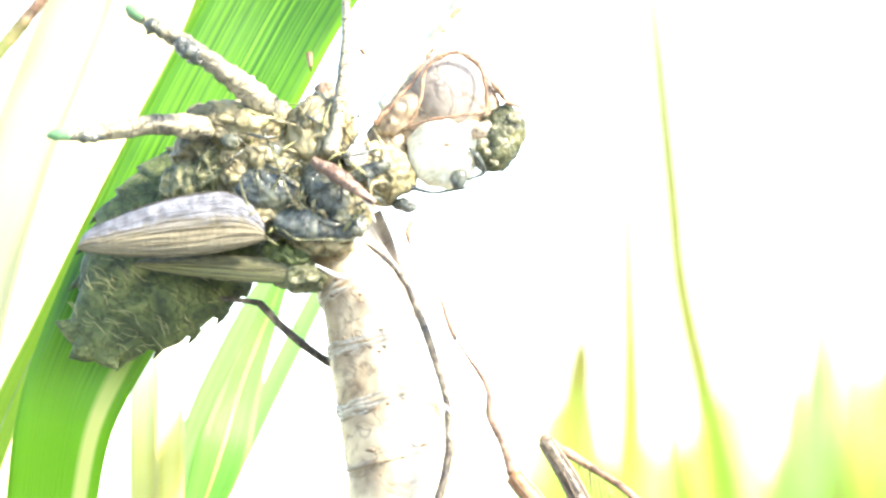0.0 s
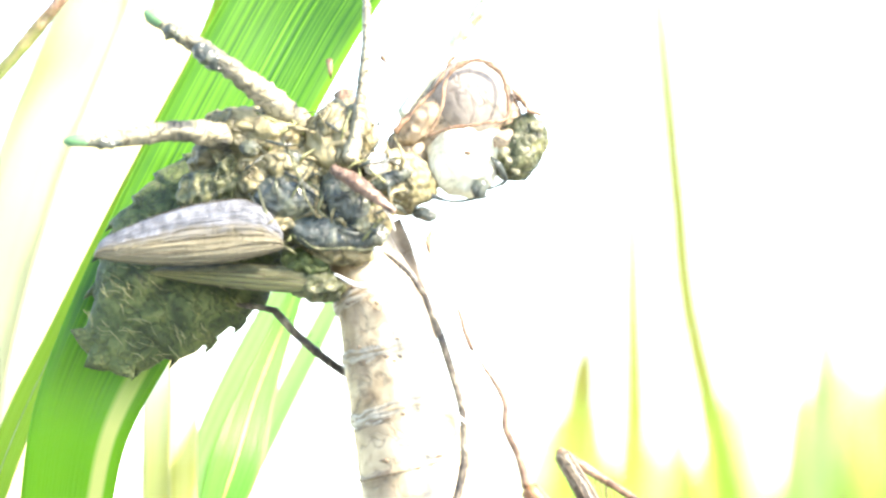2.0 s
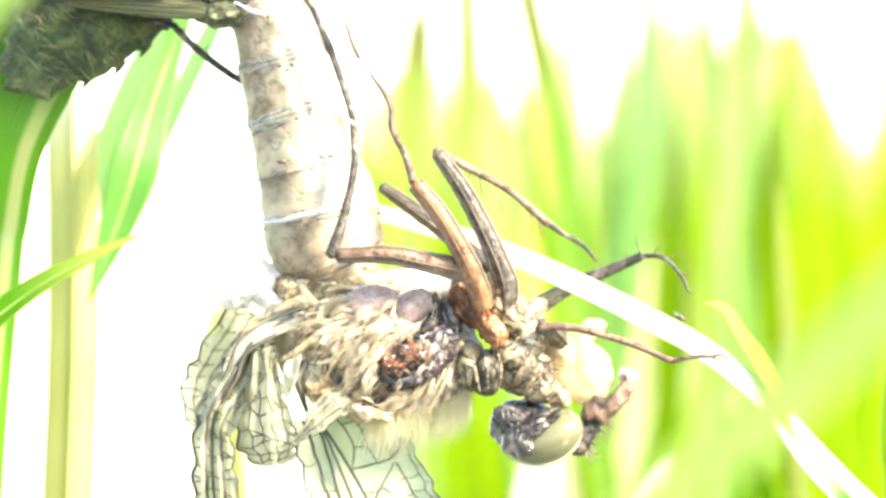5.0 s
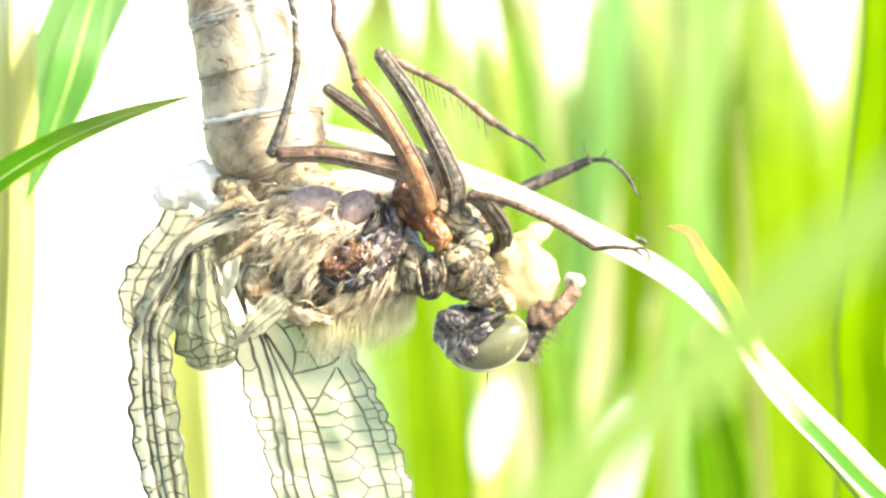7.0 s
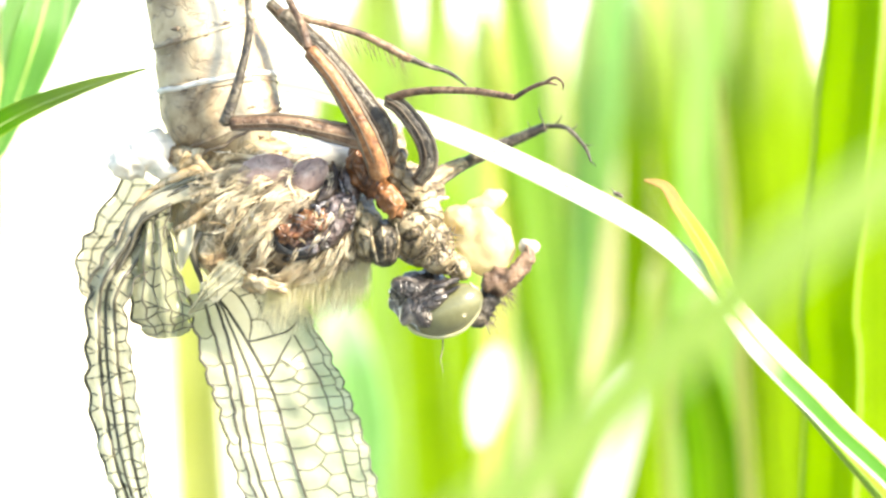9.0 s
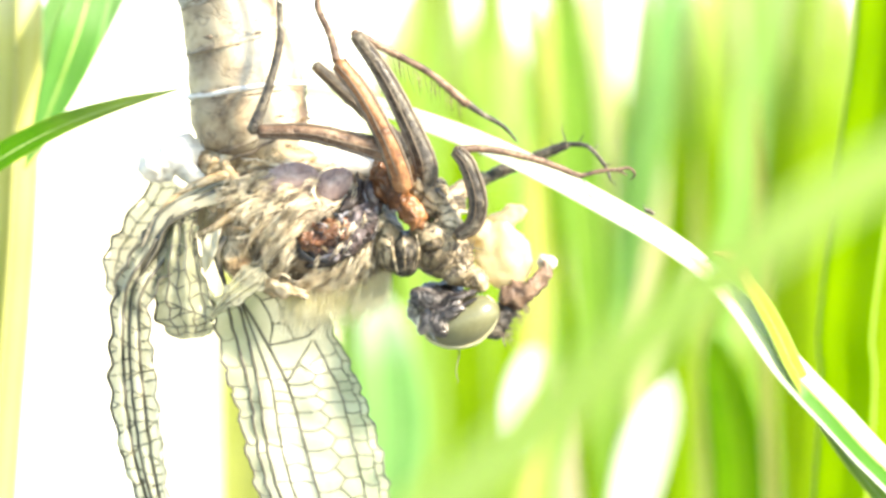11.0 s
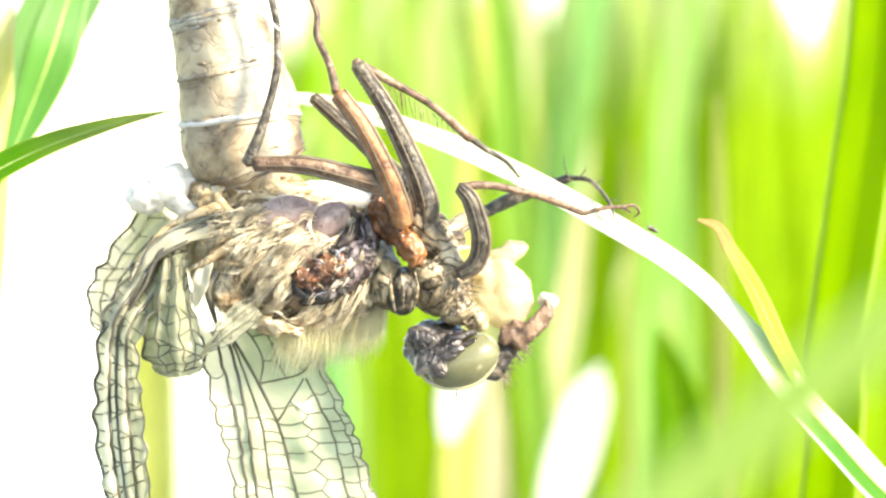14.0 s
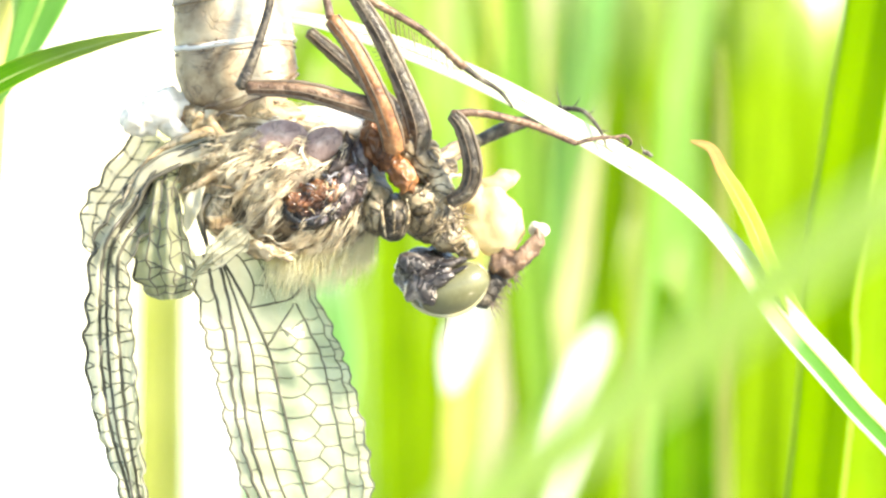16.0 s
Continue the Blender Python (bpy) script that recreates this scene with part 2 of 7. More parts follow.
M_GLINT = mottled("glint_pale_skin", [(0.3, (0.08, 0.075, 0.08)), (0.7, (0.34, 0.33, 0.35))], 900, 0.25, 0.6, coat=0.4)
M_TUFT = mottled("pale_fur_tuft", [(0.3, (0.62, 0.52, 0.32)), (0.7, (0.88, 0.80, 0.58))], 900, 0.5, 0.1, through=0.35)
M_HAIR = mottled("pale_hair", [(0.3, (0.78, 0.65, 0.44)), (0.7, (0.96, 0.89, 0.70))], 900, 0.5, 0.1, through=0.35)
M_FRINGE = mottled("yellow_fringe_hair", [(0.3, (0.95, 0.90, 0.66)), (0.7, (0.98, 0.96, 0.80))], 900, 0.5, 0.1, through=0.7)
M_HAIR_DARK = mottled("dark_hair", [(0.3, (0.07, 0.05, 0.032)), (0.7, (0.18, 0.135, 0.09))], 900, 0.5, 0.1)
M_LEG = mottled("brown_leg", [(0.28, (0.04, 0.021, 0.012)), (0.45, (0.12, 0.068, 0.038)), (0.6, (0.22, 0.136, 0.082)), (0.82, (0.36, 0.255, 0.17))], 1300, 0.5, 0.8, 4000, crease=0.3, fold=1500, line=0.05)
M_LEG_RUST = mottled("rust_leg", [(0.28, (0.10, 0.038, 0.013)), (0.45, (0.23, 0.096, 0.036)), (0.6, (0.34, 0.16, 0.065)), (0.8, (0.44, 0.255, 0.13))], 1300, 0.5, 0.6, 4000, crease=0.25, fold=1200, line=0.05)
M_LEG_DARK = mottled("dark_leg", [(0.3, (0.012, 0.009, 0.006)), (0.48, (0.045, 0.035, 0.023)), (0.6, (0.12, 0.10, 0.066)), (0.8, (0.30, 0.265, 0.20))], 1300, 0.45, 0.9, 4000, coat=0.05, crease=0.3, fold=1500, line=0.05)
M_EYE = mottled("eye_surface", [(0.3, (0.105, 0.105, 0.045)), (0.7, (0.175, 0.17, 0.085))], 180, 0.28, 0.04, 6000, coat=0.2)
M_CREAM = mottled("cream_eye_rim", [(0.3, (0.30, 0.28, 0.14)), (0.7, (0.46, 0.43, 0.27))], 500, 0.35, 0.2, coat=0.2)
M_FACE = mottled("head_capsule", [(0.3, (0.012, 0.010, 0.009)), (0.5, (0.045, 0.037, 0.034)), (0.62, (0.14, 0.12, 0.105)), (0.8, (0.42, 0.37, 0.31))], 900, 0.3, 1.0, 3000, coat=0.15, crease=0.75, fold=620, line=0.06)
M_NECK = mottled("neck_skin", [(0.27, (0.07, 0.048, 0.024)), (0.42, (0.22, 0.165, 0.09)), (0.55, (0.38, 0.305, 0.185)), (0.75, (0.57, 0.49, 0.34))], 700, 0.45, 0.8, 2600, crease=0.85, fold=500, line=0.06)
M_LABIUM = mottled("pale_mouth_skin", [(0.3, (0.74, 0.63, 0.38)), (0.7, (0.86, 0.78, 0.54))], 500, 0.5, 0.2, through=0.55, crease=0.08, fold=500, line=0.03)
M_LABRUM = mottled("white_mouth_skin", [(0.3, (0.52, 0.48, 0.38)), (0.7, (0.72, 0.69, 0.6))], 500, 0.35, 0.4, through=0.2, coat=0.3)
M_WINGROOT = mottled("wing_root", [(0.25, (0.26, 0.14, 0.055)), (0.42, (0.50, 0.36, 0.19)), (0.75, (0.78, 0.68, 0.48))], 550, 0.45, 0.5, through=0.3, crease=0.6, fold=700, line=0.05)
M_FLAP = membrane_material("papery_flap", (0.74, 0.70, 0.53), 0.12)
M_VEIN = mottled("wing_vein", [(0.3, (0.035, 0.032, 0.022)), (0.7, (0.11, 0.10, 0.068))], 900, 0.4, 0.2)
M_VEIN_MID = mottled("fine_wing_vein", [(0.3, (0.06, 0.06, 0.038)), (0.7, (0.14, 0.135, 0.09))], 900, 0.4, 0.2)
M_VEIN_PALE = mottled("pale_wing_vein", [(0.3, (0.22, 0.20, 0.12)), (0.7, (0.36, 0.33, 0.22))], 900, 0.4, 0.2)
M_MEMBRANE = membrane_material("wing_membrane", (0.53, 0.515, 0.375), 0.15)
M_MEMBRANE_W = membrane_material("milky_wing_membrane", (0.62, 0.58, 0.46), 0.2)
M_MEMBRANE_T = membrane_material("folded_wing_membrane", (0.37, 0.38, 0.245), 0.08)
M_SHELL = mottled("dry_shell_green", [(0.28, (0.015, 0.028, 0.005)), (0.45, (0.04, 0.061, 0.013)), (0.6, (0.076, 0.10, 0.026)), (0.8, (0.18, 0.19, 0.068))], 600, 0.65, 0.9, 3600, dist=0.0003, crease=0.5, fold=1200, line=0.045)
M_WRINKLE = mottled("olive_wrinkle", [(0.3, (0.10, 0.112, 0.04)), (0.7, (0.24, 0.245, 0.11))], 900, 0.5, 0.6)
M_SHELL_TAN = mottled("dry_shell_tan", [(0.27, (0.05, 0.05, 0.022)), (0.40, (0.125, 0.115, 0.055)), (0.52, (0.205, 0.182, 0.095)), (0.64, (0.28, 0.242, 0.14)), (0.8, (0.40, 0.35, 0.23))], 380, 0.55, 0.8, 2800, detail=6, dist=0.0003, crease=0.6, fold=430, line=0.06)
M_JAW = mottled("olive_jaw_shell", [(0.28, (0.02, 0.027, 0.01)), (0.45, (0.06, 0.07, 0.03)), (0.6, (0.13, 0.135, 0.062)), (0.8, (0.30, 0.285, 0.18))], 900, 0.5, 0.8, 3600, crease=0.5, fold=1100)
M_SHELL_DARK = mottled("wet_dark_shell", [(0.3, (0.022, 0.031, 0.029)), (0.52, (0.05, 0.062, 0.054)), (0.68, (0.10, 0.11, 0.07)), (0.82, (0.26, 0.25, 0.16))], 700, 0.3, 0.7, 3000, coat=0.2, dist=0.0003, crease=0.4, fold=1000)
M_EYECAP = mottled("eye_cap_shell", [(0.3, (0.30, 0.26, 0.22)), (0.5, (0.46, 0.41, 0.36)), (0.7, (0.60, 0.55, 0.49))], 350, 0.5, 0.5, through=0.45, crease=0.4, fold=450, line=0.04)
M_RIM = mottled("brown_rim", [(0.3, (0.14, 0.075, 0.04)), (0.7, (0.34, 0.225, 0.14))], 900, 0.5, 0.7, crease=0.5)
M_MASK = mottled("white_mask_shell", [(0.3, (0.42, 0.43, 0.26)), (0.5, (0.60, 0.60, 0.46)), (0.75, (0.74, 0.74, 0.64))], 260, 0.4, 0.4, crease=0.25, fold=500, line=0.03)
M_HEADSHELL = mottled("head_shell_skin", [(0.28, (0.24, 0.155, 0.095)), (0.45, (0.44, 0.34, 0.235)), (0.75, (0.66, 0.58, 0.44))], 450, 0.45, 0.7, 2400, through=0.4, crease=0.6, fold=700)
M_SHELL_LEG = mottled("dry_shell_leg", [(0.31, (0.03, 0.034, 0.028)), (0.40, (0.13, 0.125, 0.085)), (0.52, (0.25, 0.232, 0.155)), (0.75, (0.40, 0.375, 0.27))], 420, 0.5, 0.8, 2600, crease=0.55, fold=800, dist=0.0003)
M_WHITE = mottled("white_soft_skin", [(0.3, (0.66, 0.63, 0.56)), (0.7, (0.84, 0.82, 0.77))], 500, 0.35, 0.4, through=0.15, coat=0.2)
M_BUD = mottled("milky_wing_bud", [(0.3, (0.84, 0.79, 0.68)), (0.7, (0.93, 0.89, 0.80))], 500, 0.45, 0.3, through=0.3, crease=0.2, fold=500, line=0.03)
M_PEARL = mottled("pearly_spot", [(0.3, (0.10, 0.10, 0.055)), (0.7, (0.27, 0.26, 0.165))], 900, 0.4, 0.5, crease=0.4)
M_PINK = mottled("pink_leg_shell", [(0.3, (0.12, 0.072, 0.05)), (0.7, (0.27, 0.195, 0.15))], 700, 0.45, 0.8, crease=0.7, fold=1100)
M_RIB = mottled("pad_rib", [(0.3, (0.02, 0.017, 0.01)), (0.7, (0.09, 0.077, 0.045))], 700, 0.5, 0.6)


def pad_material(name, low, high, top):
    """Wing pad shell (UV: u from tip to root, v from lower to upper edge): wavy ribs below that fade into a silvery
    colour painted for the top-lit highlight.
    """
    m, nodes, links, bsdf = shader(name)
    uv = nodes.new("ShaderNodeUVMap")
    mp = nodes.new("ShaderNodeMapping")
    mp.inputs["Scale"].default_value = (2.2, 17, 1)
    links.new(uv.outputs[0], mp.inputs["Vector"])
    ribs = nodes.new("ShaderNodeTexNoise")
    ribs.inputs["Scale"].default_value, ribs.inputs["Detail"].default_value, ribs.inputs["Distortion"].default_value = 1.0, 5, 0.5
    links.new(mp.outputs[0], ribs.inputs["Vector"])
    rr = ramp(nodes, [(0.3, low), (0.44, tuple((a + b) / 2 for a, b in zip(low, high))), (0.56, high), (0.72, tuple(1.25 * c for c in high))])
    links.new(ribs.outputs[0], rr.inputs[0])
    mp2 = nodes.new("ShaderNodeMapping")
    mp2.inputs["Scale"].default_value = (16, 3, 1)
    links.new(uv.outputs[0], mp2.inputs["Vector"])
    fine = nodes.new("ShaderNodeTexNoise")
    fine.inputs["Scale"].default_value, fine.inputs["Detail"].default_value = 1.3, 6
    links.new(mp2.outputs[0], fine.inputs["Vector"])
    rt = ramp(nodes, [(0.3, tuple(0.5 * c for c in top)), (0.55, top), (0.75, tuple(1.5 * c for c in top))])
    links.new(fine.outputs[0], rt.inputs[0])
    sep = nodes.new("ShaderNodeSeparateXYZ")
    links.new(uv.outputs[0], sep.inputs[0])
    rise = nodes.new("ShaderNodeMath")
    rise.operation = "MULTIPLY_ADD"
    links.new(fine.outputs[0], rise.inputs[0])
    rise.inputs[1].default_value = 0.3
    links.new(sep.outputs[1], rise.inputs[2])
    split = ramp(nodes, [(0.56, (0, 0, 0)), (0.78, (1, 1, 1))])
    links.new(rise.outputs[0], split.inputs[0])
    mx = nodes.new("ShaderNodeMix")
    mx.data_type = "RGBA"
    links.new(split.outputs[0], mx.inputs[0])
    links.new(rr.outputs[0], mx.inputs[6])
    links.new(rt.outputs[0], mx.inputs[7])
    links.new(mx.outputs[2], bsdf.inputs["Base Color"])
    bsdf.inputs["Roughness"].default_value = 0.36
    both = nodes.new("ShaderNodeMath")
    both.operation = "MULTIPLY_ADD"
    links.new(fine.outputs[0], both.inputs[0])
    both.inputs[1].default_value = 0.4
    links.new(ribs.outputs[0], both.inputs[2])
    b = nodes.new("ShaderNodeBump")
    b.inputs["Strength"].default_value, b.inputs["Distance"].default_value = 0.9, 0.0004
    links.new(both.outputs[0], b.inputs["Height"])
    links.new(b.outputs[0], bsdf.inputs["Normal"])
    return m


M_THREAD = mottled("white_thread", [(0.3, (0.72, 0.72, 0.72)), (0.7, (0.85, 0.85, 0.84))], 800, 0.4, 0.1)
M_PAD = pad_material("wing_pad_shell", (0.09, 0.078, 0.046), (0.24, 0.215, 0.14), (0.15, 0.16, 0.18))
M_PADGREEN = pad_material("green_pad_shell", (0.07, 0.078, 0.03), (0.23, 0.24, 0.10), (0.14, 0.145, 0.08))
M_FOOT = mottled("pale_green_shell_foot", [(0.3, (0.10, 0.26, 0.12)), (0.7, (0.2, 0.38, 0.2))], 700, 0.4, 0.4, through=0.4)

# Lower half coloured brighter for the sun it catches; the cream stripe is real.
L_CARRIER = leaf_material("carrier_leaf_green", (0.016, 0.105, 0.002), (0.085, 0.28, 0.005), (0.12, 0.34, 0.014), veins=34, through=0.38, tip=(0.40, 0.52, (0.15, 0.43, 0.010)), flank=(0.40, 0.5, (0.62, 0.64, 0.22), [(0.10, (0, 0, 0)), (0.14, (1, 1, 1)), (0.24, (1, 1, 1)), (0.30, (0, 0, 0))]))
L_BRIGHT = leaf_material("bright_leaf", (0.20, 0.37, 0.003), (0.33, 0.52, 0.008), (0.38, 0.55, 0.02), through=0.55, gloss=0.12)
L_MINT = leaf_material("mint_leaf", (0.18, 0.41, 0.11), (0.28, 0.50, 0.19), (0.30, 0.5, 0.2), through=0.5, veins=8, mid=0.3)
L_YELLOW = leaf_material("straw_leaf", (0.48, 0.52, 0.10), (0.64, 0.65, 0.20), (0.66, 0.66, 0.28), through=0.5, gloss=0.12)
L_SOFT = leaf_material("soft_straw_leaf", (0.66, 0.63, 0.36), (0.74, 0.71, 0.44), (0.74, 0.71, 0.46), through=0.5, veins=6)
L_STRAWY = leaf_material("yellow_straw_leaf", (0.60, 0.59, 0.17), (0.70, 0.69, 0.28), (0.7, 0.69, 0.32), through=0.5, veins=6, gloss=0.2, tip=(0.62, 0.72, (0.90, 0.89, 0.78)))
L_HANG = leaf_material("light_green_leaf", (0.07, 0.28, 0.03), (0.15, 0.39, 0.065), (0.22, 0.43, 0.1), through=0.5, mid=0.3)
L_LIME = leaf_material("lime_leaf", (0.28, 0.48, 0.03), (0.42, 0.60, 0.08), (0.5, 0.62, 0.16), through=0.5, gloss=0.2)
L_STRAWTOP = leaf_material("lime_leaf_straw_top", (0.28, 0.48, 0.05), (0.40, 0.58, 0.12), (0.45, 0.6, 0.2), through=0.5, gloss=0.15, mid=0.1, tip=(0.35, 0.75, (0.20, 0.20, 0.045)))
L_LIMETOP = leaf_material("lime_leaf_pale_top", (0.20, 0.42, 0.006), (0.33, 0.56, 0.015), (0.4, 0.58, 0.06), through=0.55, gloss=0.12, mid=0.1, tip=(0.58, 0.8, (0.62, 0.68, 0.38)))
L_MINT_P = leaf_material("pale_mint_leaf", (0.19, 0.43, 0.11), (0.29, 0.54, 0.18), (0.32, 0.55, 0.2), through=0.5, veins=8, mid=0.2, gloss=0.1, tip=(0.62, 0.85, (0.66, 0.72, 0.58)))
L_CREAM = leaf_material("dry_cream_leaf", (0.60, 0.57, 0.30), (0.72, 0.69, 0.42), (0.72, 0.7, 0.46), through=0.5, veins=8, mid=0.1, gloss=0.12)
L_HAZE = leaf_material("pale_green_leaf", (0.24, 0.48, 0.08), (0.36, 0.58, 0.16), (0.4, 0.58, 0.2), through=0.5, veins=10, mid=0.2, gloss=0.15, tip=(0.62, 0.85, (0.66, 0.72, 0.55)))
L_BEIGE = leaf_material("dry_beige_leaf", (0.46, 0.40, 0.24), (0.66, 0.60, 0.40), (0.68, 0.62, 0.48), through=0.4, gloss=0.12)
L_STRAW = leaf_material("straw_topped_leaf", (0.22, 0.44, 0.04), (0.34, 0.54, 0.08), (0.36, 0.54, 0.12), through=0.5, tip=(0.40, 0.54, (0.30, 0.32, 0.07)), mid=0.2, gloss=0.12)
L_NEAR = leaf_material("near_pale_leaf", (0.44, 0.62, 0.12), (0.58, 0.72, 0.20), (0.6, 0.7, 0.26), through=0.5, gloss=0.1)
L_RIB = mottled("leaf_rib", [(0.3, (0.22, 0.34, 0.06)), (0.7, (0.42, 0.52, 0.16))], 500, 0.35, 0.2)
TIP = (0.82, 0.95, (0.56, 0.63, 0.28))
L_BRIGHT_T = leaf_material("bright_reed_leaf", (0.20, 0.37, 0.003), (0.34, 0.53, 0.008), (0.40, 0.55, 0.02), through=0.55, tip=TIP, gloss=0.12, mid=0.2)
L_MINT_T = leaf_material("mint_reed_leaf", (0.20, 0.42, 0.06), (0.33, 0.54, 0.12), (0.42, 0.58, 0.2), through=0.5, tip=TIP, gloss=0.12, mid=0.2)
L_DEEP_T = leaf_material("deep_reed_leaf", (0.155, 0.31, 0.002), (0.26, 0.43, 0.005), (0.28, 0.41, 0.02), through=0.45, tip=TIP, gloss=0.12, mid=0.2)
# The tip colour pales towards the end in place of glare.
L_FRESH = leaf_material("fresh_leaf", (0.06, 0.24, 0.006), (0.14, 0.38, 0.01), (0.30, 0.47, 0.04), rough=0.35, through=0.4, tip=(0.60, 0.9, (0.46, 0.55, 0.10)), gloss=0.15)
L_DEEP = leaf_material("deep_leaf", (0.08, 0.24, 0.002), (0.18, 0.39, 0.005), (0.26, 0.45, 0.02), through=0.5, gloss=0.1, mid=0.1)
L_EDGED = leaf_material("edged_reed_leaf", (0.25, 0.46, 0.002), (0.41, 0.60, 0.006), (0.62, 0.68, 0.24), through=0.6, gloss=0.1, mid=0.0)
L_BLEACHED = leaf_material("bleached_leaf", (0.76, 0.76, 0.66), (0.86, 0.86, 0.80), (0.8, 0.8, 0.72), through=0.5, veins=6)
# White base colour stands for sun glare; the flank below keeps leaf green.
L_ARCH = leaf_material("glare_white_leaf", (0.62, 0.70, 0.44), (0.76, 0.81, 0.60), (0.78, 0.82, 0.66), rough=0.24, through=0.3, mid=0.3, gloss=0.25, flank=(0.70, 0.765, (0.05, 0.19, 0.008), [(0.42, (0, 0, 0)), (0.47, (1, 1, 1)), (0.88, (1, 1, 1)), (0.93, (0, 0, 0))]))
L_TIPPED = leaf_material("orange_tipped_leaf", (0.22, 0.40, 0.03), (0.36, 0.50, 0.06), (0.56, 0.6, 0.2), rough=0.3, through=0.4, tip=(0.60, 0.80, (0.40, 0.25, 0.085)), gloss=0.15)


# ---- geometry helpers ----
ORIGIN = {}


def part(name, bm, material, parent=None, label="", origin=None, smooth=True, kind=""):
    """Links a bmesh, in millimetres of the place, as one object, alone or under a thing or part."""
    base = ORIGIN[parent.name] if parent else Vector((0, 0, 0))
    o = Vector(origin) if origin is not None else base
    for v in bm.verts:
        v.co = (v.co - o) * 0.001
    bmesh.ops.recalc_face_normals(bm, faces=bm.faces)
    me = bpy.data.meshes.new(name)
    bm.to_mesh(me)
    bm.free()
    if smooth:
        me.shade_smooth()
    me.materials.append(material)
    ob = new(name, me)
    ob.parent = parent
    ob.location = (o - base) * 0.001
    ORIGIN[ob.name] = o
    return tagged(ob, label=label, kind=kind)


def thing(name, origin, label, category, group=""):
    ob = new(name)
    ob.empty_display_size = 0.003
    ob.location = Vector(origin) * 0.001
    ORIGIN[ob.name] = Vector(origin)
    return tagged(ob, label, category, group)


def spline(points, n):
    """n + 1 points along a smooth curve through the given ones."""
    p = [Vector(q) for q in points]
    p = [2 * p[0] - p[1]] + p + [2 * p[-1] - p[-2]]
    out = []
    for i in range(n + 1):
        s = i / n * (len(p) - 3)
        k = min(int(s), len(p) - 4)
        f = s - k
        a, b, c, d = p[k:k + 4]
        out.append(0.5 * (2 * b + (c - a) * f + (2 * a - 5 * b + 4 * c - d) * f * f + (3 * b - a - 3 * c + d) * f ** 3))
    return out


def profile(values, n):
    """Values resampled smoothly to n + 1."""
    return [v.x for v in spline([(v, 0, 0) for v in values], n)]


def tube(bm, points, radii, n=16, sides=10, flat=1.0, rough=0.0, freq=1.5, caps=True, keel=0.0, mapped=False):
    """A limb swept along a curve, with its radius along it; flat: depth against width."""
    c = spline(points, n)
    rr = profile(radii, n)
    up = Vector((0, 1, 0))
    rings = []
    for i, q in enumerate(c):
        d = (c[min(i + 1, n)] - c[max(i - 1, 0)]).normalized()
        side = d.cross(up)
        side = side.normalized() if side.length > 1e-4 else Vector((1, 0, 0))
        dep = side.cross(d).normalized()
        ring = []
        for k in range(sides):
            a = 2 * math.pi * k / sides
            off = side * math.cos(a) + dep * math.sin(a) * flat
            r = max(rr[i], 0.004) * (1 + keel * math.cos(4 * a + 0.6))
            if rough:
                r *= 1 + rough * noise.noise((q + off * r) * freq)
            ring.append(bm.verts.new(q + off * r))
        rings.append(ring)
    uv = bm.loops.layers.uv.verify() if mapped else None
    for i, (a, b) in enumerate(zip(rings, rings[1:])):
        for k in range(sides):
            f = bm.faces.new((a[k], a[(k + 1) % sides], b[(k + 1) % sides], b[k]))
            if mapped:
                for l, (p, q) in zip(f.loops, ((k, i), (k + 1, i), (k + 1, i + 1), (k, i + 1))):
                    l[uv].uv = (p / sides, q / n)
    if caps:
        for ring, q, d in ((rings[0], c[0], c[0] - c[1]), (rings[-1], c[-1], c[-1] - c[-2])):
            r = rr[0] if ring is rings[0] else rr[-1]
            tip = bm.verts.new(q + d.normalized() * r * 0.5)
            for k in range(sides):
                bm.faces.new((ring[k], ring[(k + 1) % sides], tip))
    return c, rr


def blob(bm, center, radii, axis=(1, 0, 0), rough=0.0, freq=1.0, level=4, ridge=0.0):
    """An uneven ellipsoid; its first radius lies along axis."""
    x = Vector(axis).normalized()
    y = Vector((0, 1, 0))
    z = x.cross(y).normalized()
    y = z.cross(x)
    m = Matrix((x, y, z)).transposed()
    made = bmesh.ops.create_icosphere(bm, subdivisions=level, radius=1)["verts"]
    for v in made:
        p = m @ Vector((v.co.x * radii[0], v.co.y * radii[1], v.co.z * radii[2]))
        nrm = (m @ Vector((v.co.x / radii[0], v.co.y / radii[1], v.co.z / radii[2]))).normalized()
        q = p + Vector(center)
        h = 0
        if rough:
            h += rough * (noise.noise(q * freq) + 0.5 * noise.noise(q * freq * 2.3))
        if ridge:
            h -= ridge * abs(noise.noise(q * freq * 1.4 + Vector((7, 3, 1))))
        v.co = q + nrm * h
    return made


def spike(bm, base, tip, r, bend=(0, 0, 0), sides=4):
    """A thin tapering hair or thorn from base to tip."""
    a, c = Vector(base), Vector(tip)
    b = (a + c) / 2 + Vector(bend)
    d = (c - a).normalized()
    s = d.cross(Vector((0.3, 1, 0.2))).normalized()
    t = s.cross(d)
    rows = []
    for q, rad in ((a, r), (b, r * 0.75)):
        rows.append([bm.verts.new(q + (s * math.cos(2 * math.pi * k / sides) + t * math.sin(2 * math.pi * k / sides)) * rad) for k in range(sides)])
    end = bm.verts.new(c)
    for k in range(sides):
        j = (k + 1) % sides
        bm.faces.new((rows[0][k], rows[0][j], rows[1][j], rows[1][k]))
        bm.faces.new((rows[1][k], rows[1][j], end))


